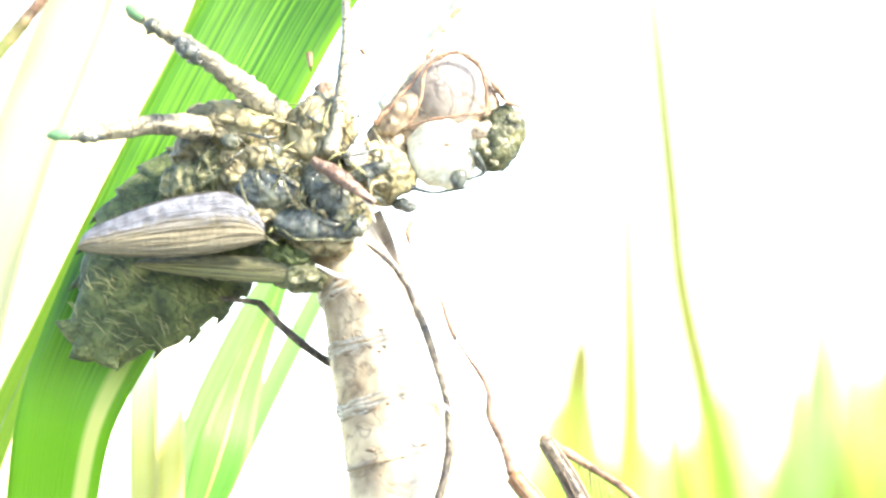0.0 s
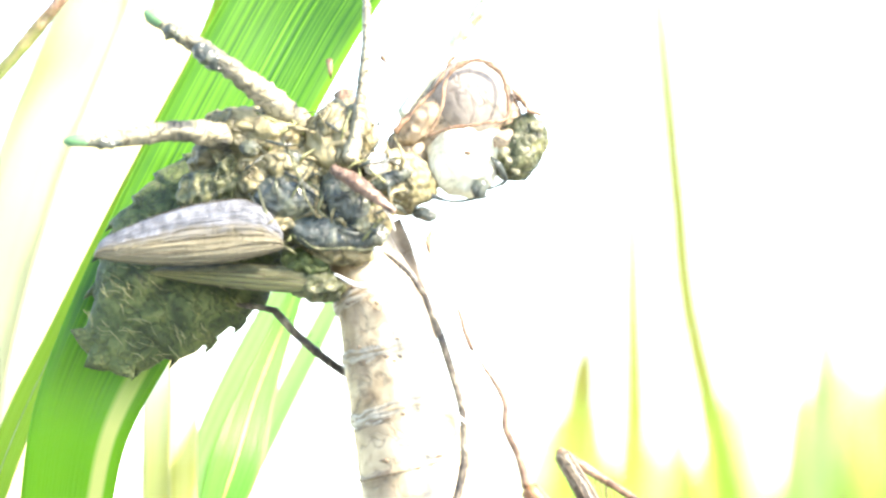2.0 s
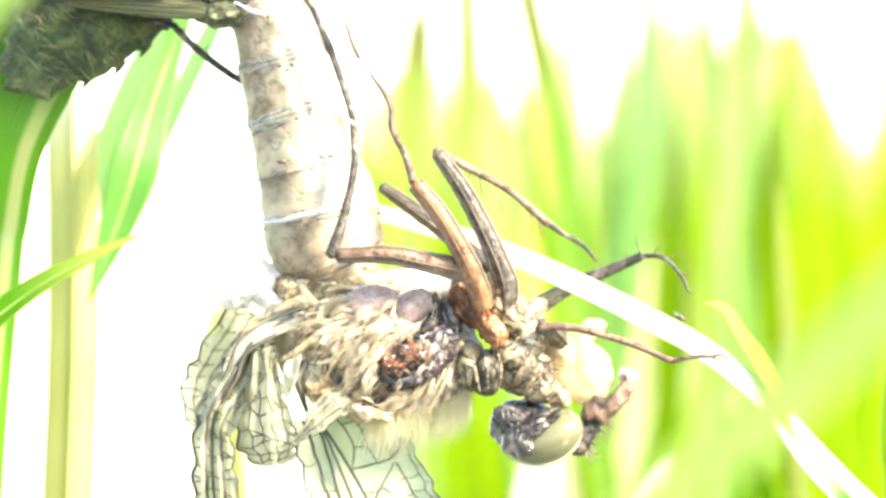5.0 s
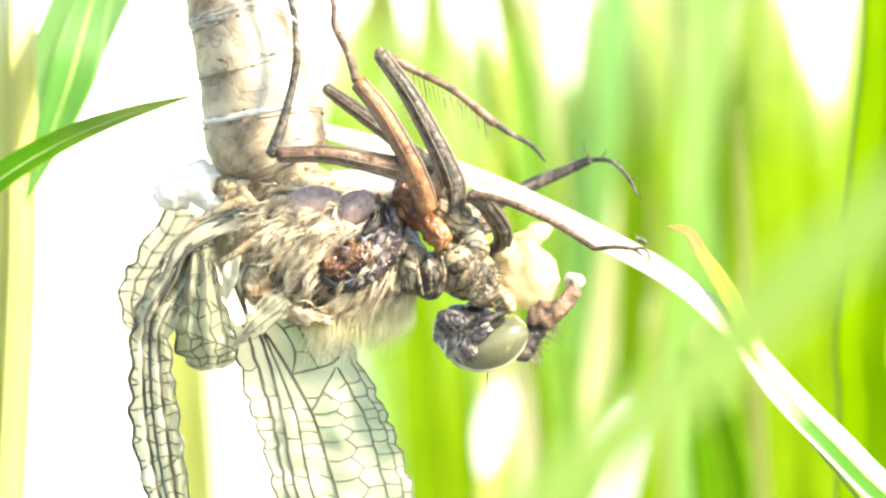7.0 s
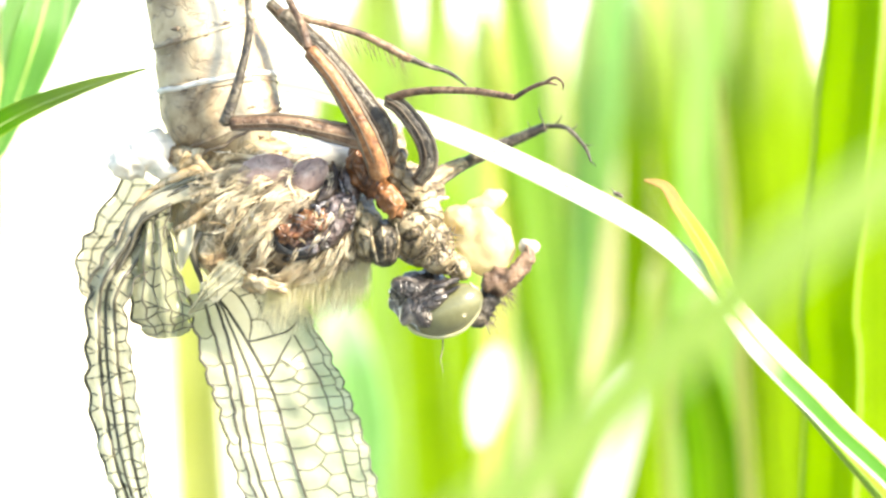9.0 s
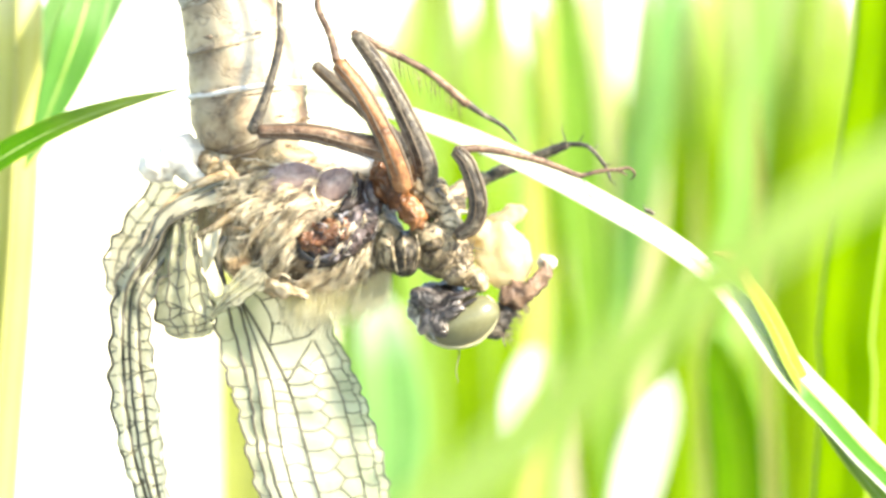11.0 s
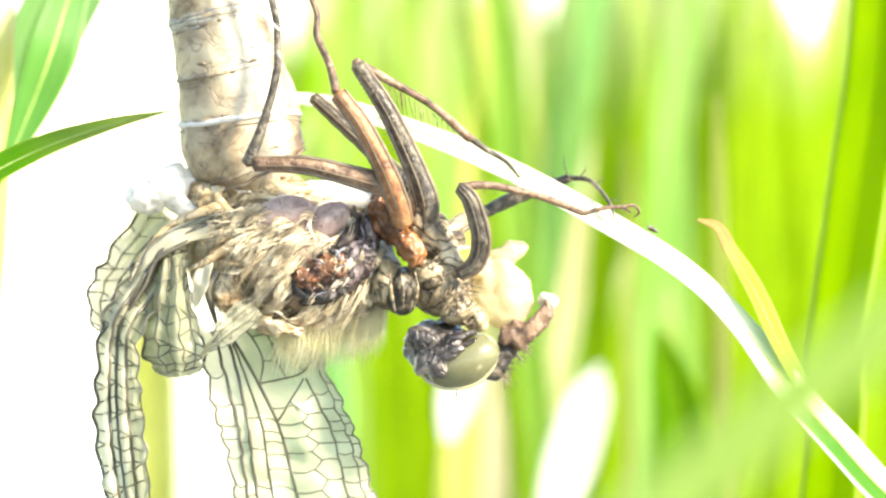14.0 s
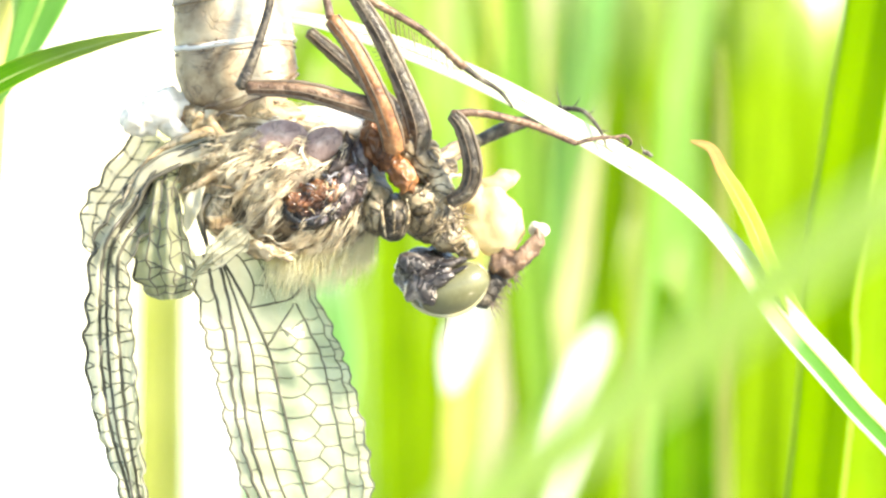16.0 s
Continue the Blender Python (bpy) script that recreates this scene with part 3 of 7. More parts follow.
def leaf(bm, points, widths, face=(0, -1, 0), n=40, fold=0.12, wave=0.0, thick=0.12):
    """A grass leaf along a curve: folded along its midrib, with some thickness; face: where its upper side looks."""
    c = spline(points, n)
    w = profile(widths, n)
    uv = bm.loops.layers.uv.verify()
    across = 8
    tops, lows = [], []
    for i, q in enumerate(c):
        d = (c[min(i + 1, n)] - c[max(i - 1, 0)]).normalized()
        side = d.cross(Vector(face)).normalized()
        nor = side.cross(d).normalized()
        top, low = [], []
        for k in range(across + 1):
            u = k / across * 2 - 1
            wv = wave * math.sin(i * 0.7 + 2 * u) + 0.02 * w[i] * noise.noise(q * 0.3 + Vector((u * 3, 0, 0)))
            p = q + side * u * w[i] / 2 + nor * (-fold * w[i] * (1 - abs(u)) + wv)
            top.append(bm.verts.new(p + nor * thick * 0.5 * (1 - 0.7 * abs(u))))
            low.append(bm.verts.new(p - nor * thick * 0.5 * (1 - 0.7 * abs(u))))
        tops.append(top)
        lows.append(low)
    for rows in (tops, lows):
        for i in range(n):
            for k in range(across):
                f = bm.faces.new((rows[i][k], rows[i][k + 1], rows[i + 1][k + 1], rows[i + 1][k]))
                for l, (a, b) in zip(f.loops, ((i, k), (i, k + 1), (i + 1, k + 1), (i + 1, k))):
                    l[uv].uv = (b / across, a / n)
    for i in range(n):
        for k in (0, across):
            f = bm.faces.new((tops[i][k], tops[i + 1][k], lows[i + 1][k], lows[i][k]))
            for l in f.loops:
                l[uv].uv = (k / across, i / n)


def grass_leaf(points, widths, material, label, group="", ribbed=True, rib=None, **shape):
    bm = bmesh.new()
    leaf(bm, points, widths, **shape)
    ob = part("grass_leaf", bm, material, origin=points[0])
    if ribbed:
        bm = bmesh.new()
        n, fold, face = shape.get("n", 40), shape.get("fold", 0.12), Vector(shape.get("face", (0, -1, 0)))
        c, w = spline(points, n), profile(widths, n)
        keel = []
        for i, q in enumerate(c):
            d = (c[min(i + 1, n)] - c[max(i - 1, 0)]).normalized()
            nor = d.cross(face).normalized().cross(d).normalized()
            keel.append(q - nor * (fold * w[i] - 0.06))
        tube(bm, keel, [0.03 * v for v in widths], n=n, sides=6)
        part("midrib", bm, rib or L_RIB, ob, "pale raised midrib")
    return tagged(ob, label, "grass leaf", group)


# ---- ground ----
bm = bmesh.new()
bmesh.ops.create_grid(bm, x_segments=40, y_segments=40, size=400000)
for v in bm.verts:
    v.co.z = -320
water_m = mottled("pond_water", [(0.3, (0.11, 0.12, 0.12)), (0.7, (0.18, 0.19, 0.19))], 3, 0.05, 0.15, 20, dist=0.01)
part("water", bm, water_m, kind="structure")
bpy.data.objects["water"]["label"] = "silty pond water glaring white under the sky"

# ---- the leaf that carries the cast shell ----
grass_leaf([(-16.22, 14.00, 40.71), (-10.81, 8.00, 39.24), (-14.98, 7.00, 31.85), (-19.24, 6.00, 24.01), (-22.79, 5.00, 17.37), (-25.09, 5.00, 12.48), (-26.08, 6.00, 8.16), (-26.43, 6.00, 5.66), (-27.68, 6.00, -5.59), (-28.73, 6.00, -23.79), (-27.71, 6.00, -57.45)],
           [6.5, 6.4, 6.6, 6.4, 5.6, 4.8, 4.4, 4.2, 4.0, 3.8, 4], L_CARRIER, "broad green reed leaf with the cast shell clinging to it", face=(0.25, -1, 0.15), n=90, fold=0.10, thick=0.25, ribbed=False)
grass_leaf([(-16.51, 16.00, 42.58), (-18.89, 14.00, 33.54), (-21.80, 13.00, 27.42), (-24.12, 12.50, 22.84), (-26.71, 12.00, 17.45), (-29.64, 12.00, 11.29), (-33.76, 12.00, -0.42)],
           [0.9, 1.0, 1.1, 1.2, 1.4, 1.6, 1.6], L_LIME, "narrow green leaf lying behind the broad reed leaf", face=(-0.2, -1, 0), n=60)
grass_leaf([(-20.85, 40.00, 53.68), (-25.48, 38.00, 37.87), (-29.26, 36.00, 27.51), (-32.26, 36.00, 16.87), (-33.68, 36.00, 5.64), (-35.15, 36.00, -9.81)],
           [8, 8, 8, 8, 8, 8], L_SOFT, "pale straw-yellow reed leaf, sunlit", rib=L_SOFT, face=(0.1, -1, 0), n=60, fold=-0.3)
grass_leaf([(-26.92, 26.00, -62.42), (-25.64, 26.00, -33.74), (-24.21, 26.00, -13.98), (-23.03, 26.00, 1.32), (-22.62, 26.00, 14.07), (-22.38, 26.00, 18.39), (-20.42, 26.00, 26.20)],
           [2.9, 2.9, 2.9, 2.9, 2.9, 2.8, 2.6], L_STRAWY, "upright straw-yellow reed stem, sunlit", rib=L_STRAWY, face=(0.1, -1, 0), n=40, fold=-0.3)
grass_leaf([(-15.86, 30.00, 22.51), (-17.78, 30.00, 18.57), (-20.48, 30.00, 13.43), (-22.41, 30.00, 8.29), (-23.56, 30.00, 3.76)], [0.8, 2.0, 1.9, 1.2, 0.3], L_MINT,
           "soft mint-green grass leaf behind the cast shell", "mint leaves behind the shell", ribbed=False)
grass_leaf([(-12.92, 34.00, 23.12), (-14.87, 34.00, 19.42), (-17.30, 34.00, 14.81), (-19.57, 34.00, 10.21), (-22.30, 34.00, 4.71)], [0.6, 1.1, 1.2, 1.0, 0.2], L_MINT,
           "slim mint-green grass leaf behind the cast shell", "mint leaves behind the shell", ribbed=False)
grass_leaf([(-14.6, 26, 23.5), (-16.4, 25.5, 19), (-17.9, 24, 15), (-18.9, 22.5, 11.5), (-19.9, 22, 8.6), (-20.9, 21.5, 6), (-21.8, 21, 3.8)],
           [0.3, 1.1, 2.0, 2.8, 2.2, 1.1, 0.1], L_HANG, "green grass leaf hanging beside the dragonfly", face=(0.2, -1, 0.1), n=50)
FRESH = grass_leaf([(-38.53, 4.00, -1.86), (-30.54, 3.50, 1.38), (-25.52, 3.00, 4.01), (-22.54, 2.50, 6.10), (-19.32, 2.00, 7.70), (-16.11, 1.50, 8.76), (-13.21, 1.00, 9.43)],
           [1.9, 1.9, 1.85, 1.75, 1.4, 0.8, 0.1], L_FRESH, "fresh green grass leaf, pointed tip paled for glare", face=(-0.1, -0.8, 0.6), n=50, fold=0.15)

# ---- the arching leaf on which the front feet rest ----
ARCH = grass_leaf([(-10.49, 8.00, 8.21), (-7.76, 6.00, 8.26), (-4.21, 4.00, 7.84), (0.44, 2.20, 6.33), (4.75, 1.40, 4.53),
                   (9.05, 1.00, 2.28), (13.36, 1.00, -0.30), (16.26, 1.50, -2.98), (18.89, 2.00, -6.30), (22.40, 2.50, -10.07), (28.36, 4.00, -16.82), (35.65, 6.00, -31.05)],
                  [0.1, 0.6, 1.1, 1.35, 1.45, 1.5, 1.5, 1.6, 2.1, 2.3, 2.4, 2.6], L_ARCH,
                  "arching grass leaf coloured white for sun glare", face=(0.25, -0.75, 0.6), n=110, fold=0.04, thick=0.15, ribbed=True)

bm = bmesh.new()
blob(bm, (11.79, 0.20, 1.64), (0.28, 0.14, 0.12), (1, 0, -0.5), 0.05, 3, 3)
spike(bm, (11.59, 0.20, 1.76), (11.36, 0.10, 2.10), 0.04)
part("speck", bm, M_LEG_DARK, ARCH, "small dark speck stuck to the leaf")

# ---- a dry stem beside the broad leaf ----
bm = bmesh.new()
tube(bm, [(-38.85, 14.00, 20.78), (-32.04, 12.00, 27.75), (-29.09, 11.00, 30.82), (-28.01, 11.00, 32.07), (-26.82, 11.00, 33.52), (-23.12, 11.00, 37.99)], [0.34, 0.32, 0.3, 0.36, 0.3, 0.25], n=40, sides=10, rough=0.2, freq=1.5)
stem = part("dry_stem", bm, M_LEG, origin=(-29.09, 11.00, 30.96))
tagged(stem, "thin dry brown stem crossing behind the reed leaf", "plant stem")

# ---- grass in front of the dragonfly ----
NEAR = grass_leaf([(-5.40, -120.00, -11.44), (-0.33, -121.00, -6.05), (3.07, -122.00, -3.24), (6.67, -123.00, -0.17), (10.45, -124.00, 2.59), (15.42, -125.00, 5.36)],
           [1.55, 1.6, 1.6, 1.55, 1.5, 1.4], L_NEAR, "out-of-focus pale green leaf close to the lens", face=(0.3, -0.6, 0.6), n=30, fold=0.02)
grass_leaf([(-23.39, -108.00, 3.44), (-20.76, -109.00, 5.92), (-18.32, -110.00, 8.38), (-15.92, -111.00, 10.49), (-13.41, -112.00, 12.57)],
           [1.0, 1.15, 1.15, 1.05, 0.8], L_NEAR, "out-of-focus pale green leaf tip close to the lens", face=(0.3, -0.6, 0.6), n=24, fold=0.02)
TIPPED = grass_leaf([(26.60, 5.20, -14.40), (23.70, 4.40, -10.70), (21.00, 3.40, -7.30), (18.75, 2.00, -3.70), (17.60, 1.70, -1.30), (16.75, 1.60, 0.20), (16.03, 1.50, 1.29), (15.37, 1.40, 2.40), (14.32, 1.20, 2.75)],
                    [1.3, 1.3, 1.3, 1.3, 1.3, 1.2, 1.0, 0.75, 0.15], L_TIPPED, "folded grass leaf with a withered orange tip", face=(0.4, -0.7, 0.6), n=60, ribbed=True)

# ---- reeds behind ----
rng = random.Random(7)


def reed(x, d, width, material, lean, top, label, group="reed leaves behind"):
    """A reed leaf behind the dragonfly, from below the water's edge to its top."""
    k = (d + 225) / 225
    pts = []
    for z in (-330, -220, -130, -75, -35, top - 0.4 * abs(top) - 6, top):
        pts.append((x + lean * (z / 60.0) + 0.0006 * lean * z, d, z))
    w = width * k
    return grass_leaf(pts, [w, w, w, w, w, w * 0.8, 0.3], material, label, group, n=24, rib=material, face=(rng.uniform(-0.5, 0.6), -1, rng.uniform(0, 0.3)))


BACK = [(850, 260, 2.0, L_BRIGHT_T, -2, 43), (985, 230, 1.6, L_YELLOW, 3, 26), (1050, 280, 1.2, L_BEIGE, 2, 22), (1240, 280, 2.6, L_BRIGHT_T, 2, 36),
        (1390, 110, 0.9, L_YELLOW, -2, 14), (1850, 260, 3.0, L_BRIGHT_T, 2, 36), (1370, 260, 1.0, L_MINT_T, -3, 36), (1020, 200, 0.9, L_BRIGHT_T, -7, 38),
        (1260, 240, 1.5, L_DEEP_T, 1, -2), (1340, 250, 1.3, L_DEEP_T, -2, -6)]
BACK += [(700, 300, 2.4, L_DEEP_T, 4, 20), (965, 330, 2.2, L_MINT_T, -6, 43), (1140, 300, 1.9, L_MINT_T, 4, 43), (1330, 330, 2.8, L_BRIGHT_T, -1, 43),
        (1420, 300, 2.2, L_DEEP_T, 0, 43), (1480, 300, 2.4, L_BRIGHT_T, 2, 43), (1560, 340, 2.6, L_BRIGHT_T, -4, 43), (1268, 240, 0.7, L_YELLOW, -1, 12), (1640, 300, 3.0, L_BRIGHT_T, 2, 43),
        (640, 380, 1.6, L_MINT_T, 2, 10), (445, 330, 2.8, L_YELLOW, -1, 8), (1740, 320, 3.0, L_DEEP_T, 3, 43), (1290, 380, 1.4, L_DEEP_T, 3, 43),
        (1180, 360, 1.5, L_MINT_T, -3, 8), (740, 330, 1.2, L_DEEP_T, -3, -4), (1080, 350, 1.5, L_BRIGHT_T, 5, 43)]
BACK += [(1200, 420, 3.0, L_BRIGHT_T, 0, 56), (770, 420, 2.4, L_YELLOW, 2, 43), (1100, 450, 3.0, L_YELLOW, -2, 56), (900, 400, 1.6, L_BRIGHT_T, 3, 55),
        (1290, 460, 4.0, L_BRIGHT_T, 1, 56), (1500, 460, 4.0, L_BRIGHT_T, -2, 56), (1700, 450, 4.0, L_DEEP_T, 2, 56), (880, 620, 3.6, L_BRIGHT_T, 2, 64),
        (1060, 640, 4.2, L_MINT_T, -2, 64), (1180, 600, 3.6, L_BRIGHT_T, 1, 64), (1400, 620, 5.0, L_BRIGHT_T, 1, 64), (1290, 560, 3.4, L_MINT_T, -1, 64),
        (960, 560, 2.4, L_BRIGHT_T, 2, 64), (1520, 580, 4.6, L_BRIGHT_T, -1, 64), (740, 600, 3.0, L_BRIGHT_T, 1, 64), (1452, 500, 5.0, L_BRIGHT_T, 0, 70), (1345, 520, 4.0, L_DEEP_T, 1, 66)]
BACK += [(px, 720 + 20 * (k % 4), 2.6 + 0.3 * (k % 3), (L_BRIGHT_T, L_DEEP_T, L_BRIGHT_T)[k % 3], (k % 5) - 2, 62) for k, px in enumerate(range(700, 1760, 64))]
for px, d, w, m, lean, top in BACK:
    if px < 1190 and top > 8:
        top = min(top, 0.06 * (d + 225)) if d >= 400 or m in (L_YELLOW, L_BEIGE) else min(top, 38)
    reed((px - 784) / 35.0 * (d + 225) / 225, d, w, m, lean, top * (0.78 + 0.30 * ((px * 37 + d) % 100) / 100) * (0.92 if px > 1180 and d < 700 else 1.0), "tall sunlit reed leaf in the blurred distance")
grass_leaf([(24.0, 260.00, -60.0), (18.8, 260.00, -10.0), (16.8, 260.00, 15.0), (15.7, 260.00, 24.0), (14.6, 260.00, 31.0), (12.6, 260.00, 42.0), (11.9, 260.00, 52.0), (10.6, 260.00, 70.0), (9.4, 260.00, 84.0)],
           [4.8, 4.8, 4.5, 4.0, 3.3, 3.0, 2.9, 2.4, 0.6], L_STRAW, "slender leaning leaf with a straw-coloured upper half", face=(-0.2, -1, 0.1), n=60, rib=L_STRAW)
for pts, w, m, lab in (([(0.5, 300, -60), (-1.0, 300, 0), (-0.2, 300, 20), (1.0, 300, 30), (1.6, 300, 34), (2.1, 300, 38), (2.6, 300, 42)], [5.4, 5.4, 5.2, 4.6, 4.2, 3.4, 0.5], L_STRAWTOP, "soft lime-green reed leaf fading to straw in the blurred distance"),
                       ([(5.8, 300, -60), (5.4, 300, 0), (6.6, 300, 20), (7.6, 300, 30), (7.8, 300, 44), (7.9, 300, 60), (7.9, 300, 84)], [4.4, 4.4, 4.2, 3.8, 3.0, 2.2, 0.5], L_STRAWTOP, "soft lime-green reed leaf fading to straw in the blurred distance"),
                       ([(21.0, 300, -60), (25.2, 300, 4), (28.0, 300, 22), (29.2, 300, 34), (30.0, 300, 42), (30.6, 300, 47)], [3.8, 3.8, 3.8, 3.6, 3.0, 0.8], L_MINT_P, "pale bluish-green reed leaf in the blurred distance"),
                       ([(33.0, 300, -60), (37.1, 300, 4.8), (39.2, 300, 25.0), (41.6, 300, 45.2), (42.8, 300, 60)], [4.4, 4.4, 4.0, 3.0, 1.0], L_HAZE, "pale green reed leaf in the blurred distance"),
                       ([(-4.0, 230, -60), (-4.2, 230, -27), (-3.6, 230, -17), (-4.6, 230, -8), (-5.4, 230, -3.5)], [7.0, 7.0, 7.2, 5.2, 0.8], L_MINT_P, "pale bluish-green leaf low in the blurred distance"),
                       ([(19.0, 340, -60), (20.8, 340, 0), (21.2, 340, 14), (21.7, 340, 32), (22.0, 340, 52)], [4.6, 4.6, 4.6, 4.0, 0.6], L_CREAM, "cream-coloured dry reed leaf in the blurred distance"),
                       ([(22.0, 290, -40), (23.6, 290, -19), (25.2, 290, -9), (27.5, 290, 3), (29.4, 290, 13), (30.8, 290, 22), (31.4, 290, 27)], [2.6, 2.8, 3.0, 3.0, 2.6, 1.8, 0.3], L_CREAM, "leaning cream-coloured dry leaf in the blurred distance"),
                       ([(-4.0, 310, -60), (-2.6, 310, 0), (-1.9, 310, 11), (-1.6, 310, 20), (-1.4, 310, 26), (-1.2, 310, 33)], [9.0, 9.0, 9.0, 8.6, 7.4, 1.0], L_LIMETOP, "broad lime-green reed leaf in the blurred distance"),
                       ([(46.2, 300, 37.5), (46.4, 300, 31), (46.2, 300, 24.5), (45.0, 300, 13), (42.0, 300, -60)], [0.4, 3.6, 5.4, 6.0, 6.0], L_BRIGHT, "bright green pointed reed leaf in the blurred distance")):
    grass_leaf(pts, w, m, lab, n=40, face=(0.1, -1, 0.1), rib=m)
grass_leaf([(27.97, 35.00, 30.78), (27.76, 35.00, 14.62), (26.69, 35.00, 4.90), (25.34, 35.00, -5.47), (25.05, 35.00, -14.54), (20.32, 35.00, -64.66)],
           [3.2, 3.4, 3.6, 3.4, 3.4, 3.4], L_EDGED, "bright green reed leaf with a fine pale edge", ribbed=False, face=(-0.3, -1, 0.1), n=40)
for pts, w in (([(19.39, 220.00, -30.62), (20.80, 220.00, -24.36), (22.22, 220.00, -18.96), (23.46, 220.00, -15.26), (24.26, 220.00, -12.42)], [3.0, 4.6, 4.8, 3.6, 0.4]),
               ([(8.0, 180.00, -17.9), (8.5, 180.00, -15.3), (9.1, 180.00, -12.8), (9.8, 180.00, -10.2), (10.3, 180.00, -8.9)], [1.2, 3.0, 3.6, 2.5, 0.4])):
    grass_leaf(pts, w, L_BLEACHED, "bleached white dry leaf among the reeds", "bleached leaves", rib=L_BLEACHED, n=24, face=(0.2, -1, 0.3))
grass_leaf([(26.68, 140.00, -90.78), (26.22, 140.00, -39.80), (26.22, 140.00, -21.26), (25.66, 140.00, -14.77), (24.45, 140.00, -9.67), (23.43, 140.00, -6.43)],
           [5.2, 5.2, 5.2, 4.8, 3.0, 0.3], L_DEEP, "broad dark green leaf tip in the blurred reeds", rib=L_DEEP, n=30, face=(-0.2, -1, 0.2))


# ---- the cast shell ----
def creases(parent, a, b, high, count, size, materials, seed, deep=0.3, flow=None):
    """Small crumpled skin folds strewn round the line from a to b, one mesh for each material."""
    r2 = random.Random(seed)
    for m in materials:
        bm = bmesh.new()
        for _ in range(count):
            c = Vector(a).lerp(Vector(b), r2.random()) + Vector((r2.uniform(-high, high) * 0.4, r2.uniform(-deep, deep), r2.uniform(-high, high)))
            w = Vector((r2.uniform(-1, 1), r2.uniform(-0.3, 0.3), r2.uniform(-1, 1)))
            d = (w * 0.4 + Vector(flow) if flow else w).normalized() * size * r2.uniform(0.6, 1.7)
            k = Vector((r2.uniform(-0.4, 0.4), r2.uniform(-0.4, 0), r2.uniform(-0.4, 0.4))) * size
            q = size * r2.uniform(0.04, 0.09)
            tube(bm, [c - d + Vector((0, 0.35 * size, 0)), c + k, c + d + Vector((0, 0.35 * size, 0))], [q * 0.15, q, q * 0.15], n=10, sides=6, rough=0.4, freq=2)
        part("skin_folds", bm, m, parent, kind="stuff")


def cast_shell():
    ex = thing("cast_shell", (-16.41, 2.00, 22.69), "empty brown-green dragonfly larva skin clinging to a leaf", "insect shell")
    # abdomen: six overlapping ring segments that narrow to a spiny tail
    a, b = Vector((-16.12, 2.00, 23.77)), Vector((-23.15, 0.80, 15.44))
    axis = (b - a).normalized()
    side = axis.cross(Vector((0, 1, 0))).normalized()
    widths = [2.4, 3.3, 3.8, 4.0, 3.8, 3.35, 2.5, 1.5]
    count = 7
    total = (b - a).length
    for i in range(count):
        bm = bmesh.new()
        p, q = a + axis * total * i / count, a + axis * total * (i + 1.12) / count
        tube(bm, [p, p.lerp(q, 0.5), q], [widths[i] * 0.97, (widths[i] + widths[i + 1]) / 2, widths[i + 1] * 1.05], n=8, sides=40, flat=0.45, rough=0.08, freq=0.9)
        part("abdomen_ring", bm, M_SHELL, ex)
        if i >= 3:
            for s in (-1, 1):
                bm = bmesh.new()
                r = q + side * s * widths[i + 1] * 1.0
                spike(bm, r - axis * 0.5, r + axis * 0.5 + side * s * 0.12, 0.22, sides=6)
                part("side_thorn", bm, M_SHELL, ex)
    for tip in ((-24.50, 0.40, 14.59), (-22.21, 0.20, 13.98), (-23.50, 1.00, 14.87), (-25.16, 0.80, 16.36)):
        bm = bmesh.new()
        tube(bm, [b - axis * 0.3, (b + Vector(tip)) / 2 + side * 0.05, tip], [1.3, 0.75, 0.05], n=8, sides=10, flat=0.5)
        part("tail_spine", bm, M_SHELL, ex)
    # thorax: tan and olive folds with wet dark patches
    bm = bmesh.new()
    blob(bm, (-14.63, -0.50, 22.67), (4.3, 3.0, 2.9), (1, 0, -0.25), 0.4, 0.9, 6, 0.4)
    part("thorax_shell", bm, M_SHELL_TAN, ex, "tan and olive crumpled thorax shell with wet dark patches")
    def fold(c, r, m, ax):
        """One rounded fold or dark patch of the thorax shell."""
        bm = bmesh.new()
        dark = m is M_SHELL_DARK
        blob(bm, c, r, ax, 0.12 if dark else 0.22, 1.2, 5, 0.12 if dark else 0.35)
        part("thorax_fold", bm, m, ex)

    fold((-16.29, -2.40, 25.17), (2.5, 1.4, 1.2), M_SHELL_TAN, (1, 0, -0.1))
    fold((-12.25, -2.00, 24.66), (2.0, 1.6, 1.8), M_SHELL_TAN, (0.6, 0, 1))
    fold((-9.66, -1.60, 22.80), (1.5, 1.5, 1.9), M_SHELL_TAN, (0.3, 0, 1))
    fold((-11.65, -2.20, 20.80), (2.0, 1.2, 1.5), M_SHELL_TAN, (1, 0, 0.2))
    fold((-17.93, -1.90, 22.67), (2.1, 1.2, 1.3), M_JAW, (1, 0, 0.35))
    fold((-17.66, -1.80, 24.13), (1.7, 1.2, 1.2), M_SHELL_TAN, (1, 0, 0.3))
    fold((-15.95, -2.70, 21.10), (1.2, 0.8, 0.9), M_SHELL, (1, 0, 0.2))
    fold((-13.41, -1.80, 17.97), (1.4, 1.0, 0.8), M_JAW, (1, 0, -0.2))
    fold((-12.33, -2.00, 19.51), (1.7, 1.0, 0.7), M_SHELL_TAN, (1, 0, -0.1))
    fold((-13.91, -2.00, 18.89), (1.2, 0.9, 0.7), M_SHELL, (1, 0, -0.3))
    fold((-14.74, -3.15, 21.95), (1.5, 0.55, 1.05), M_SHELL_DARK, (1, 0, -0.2))
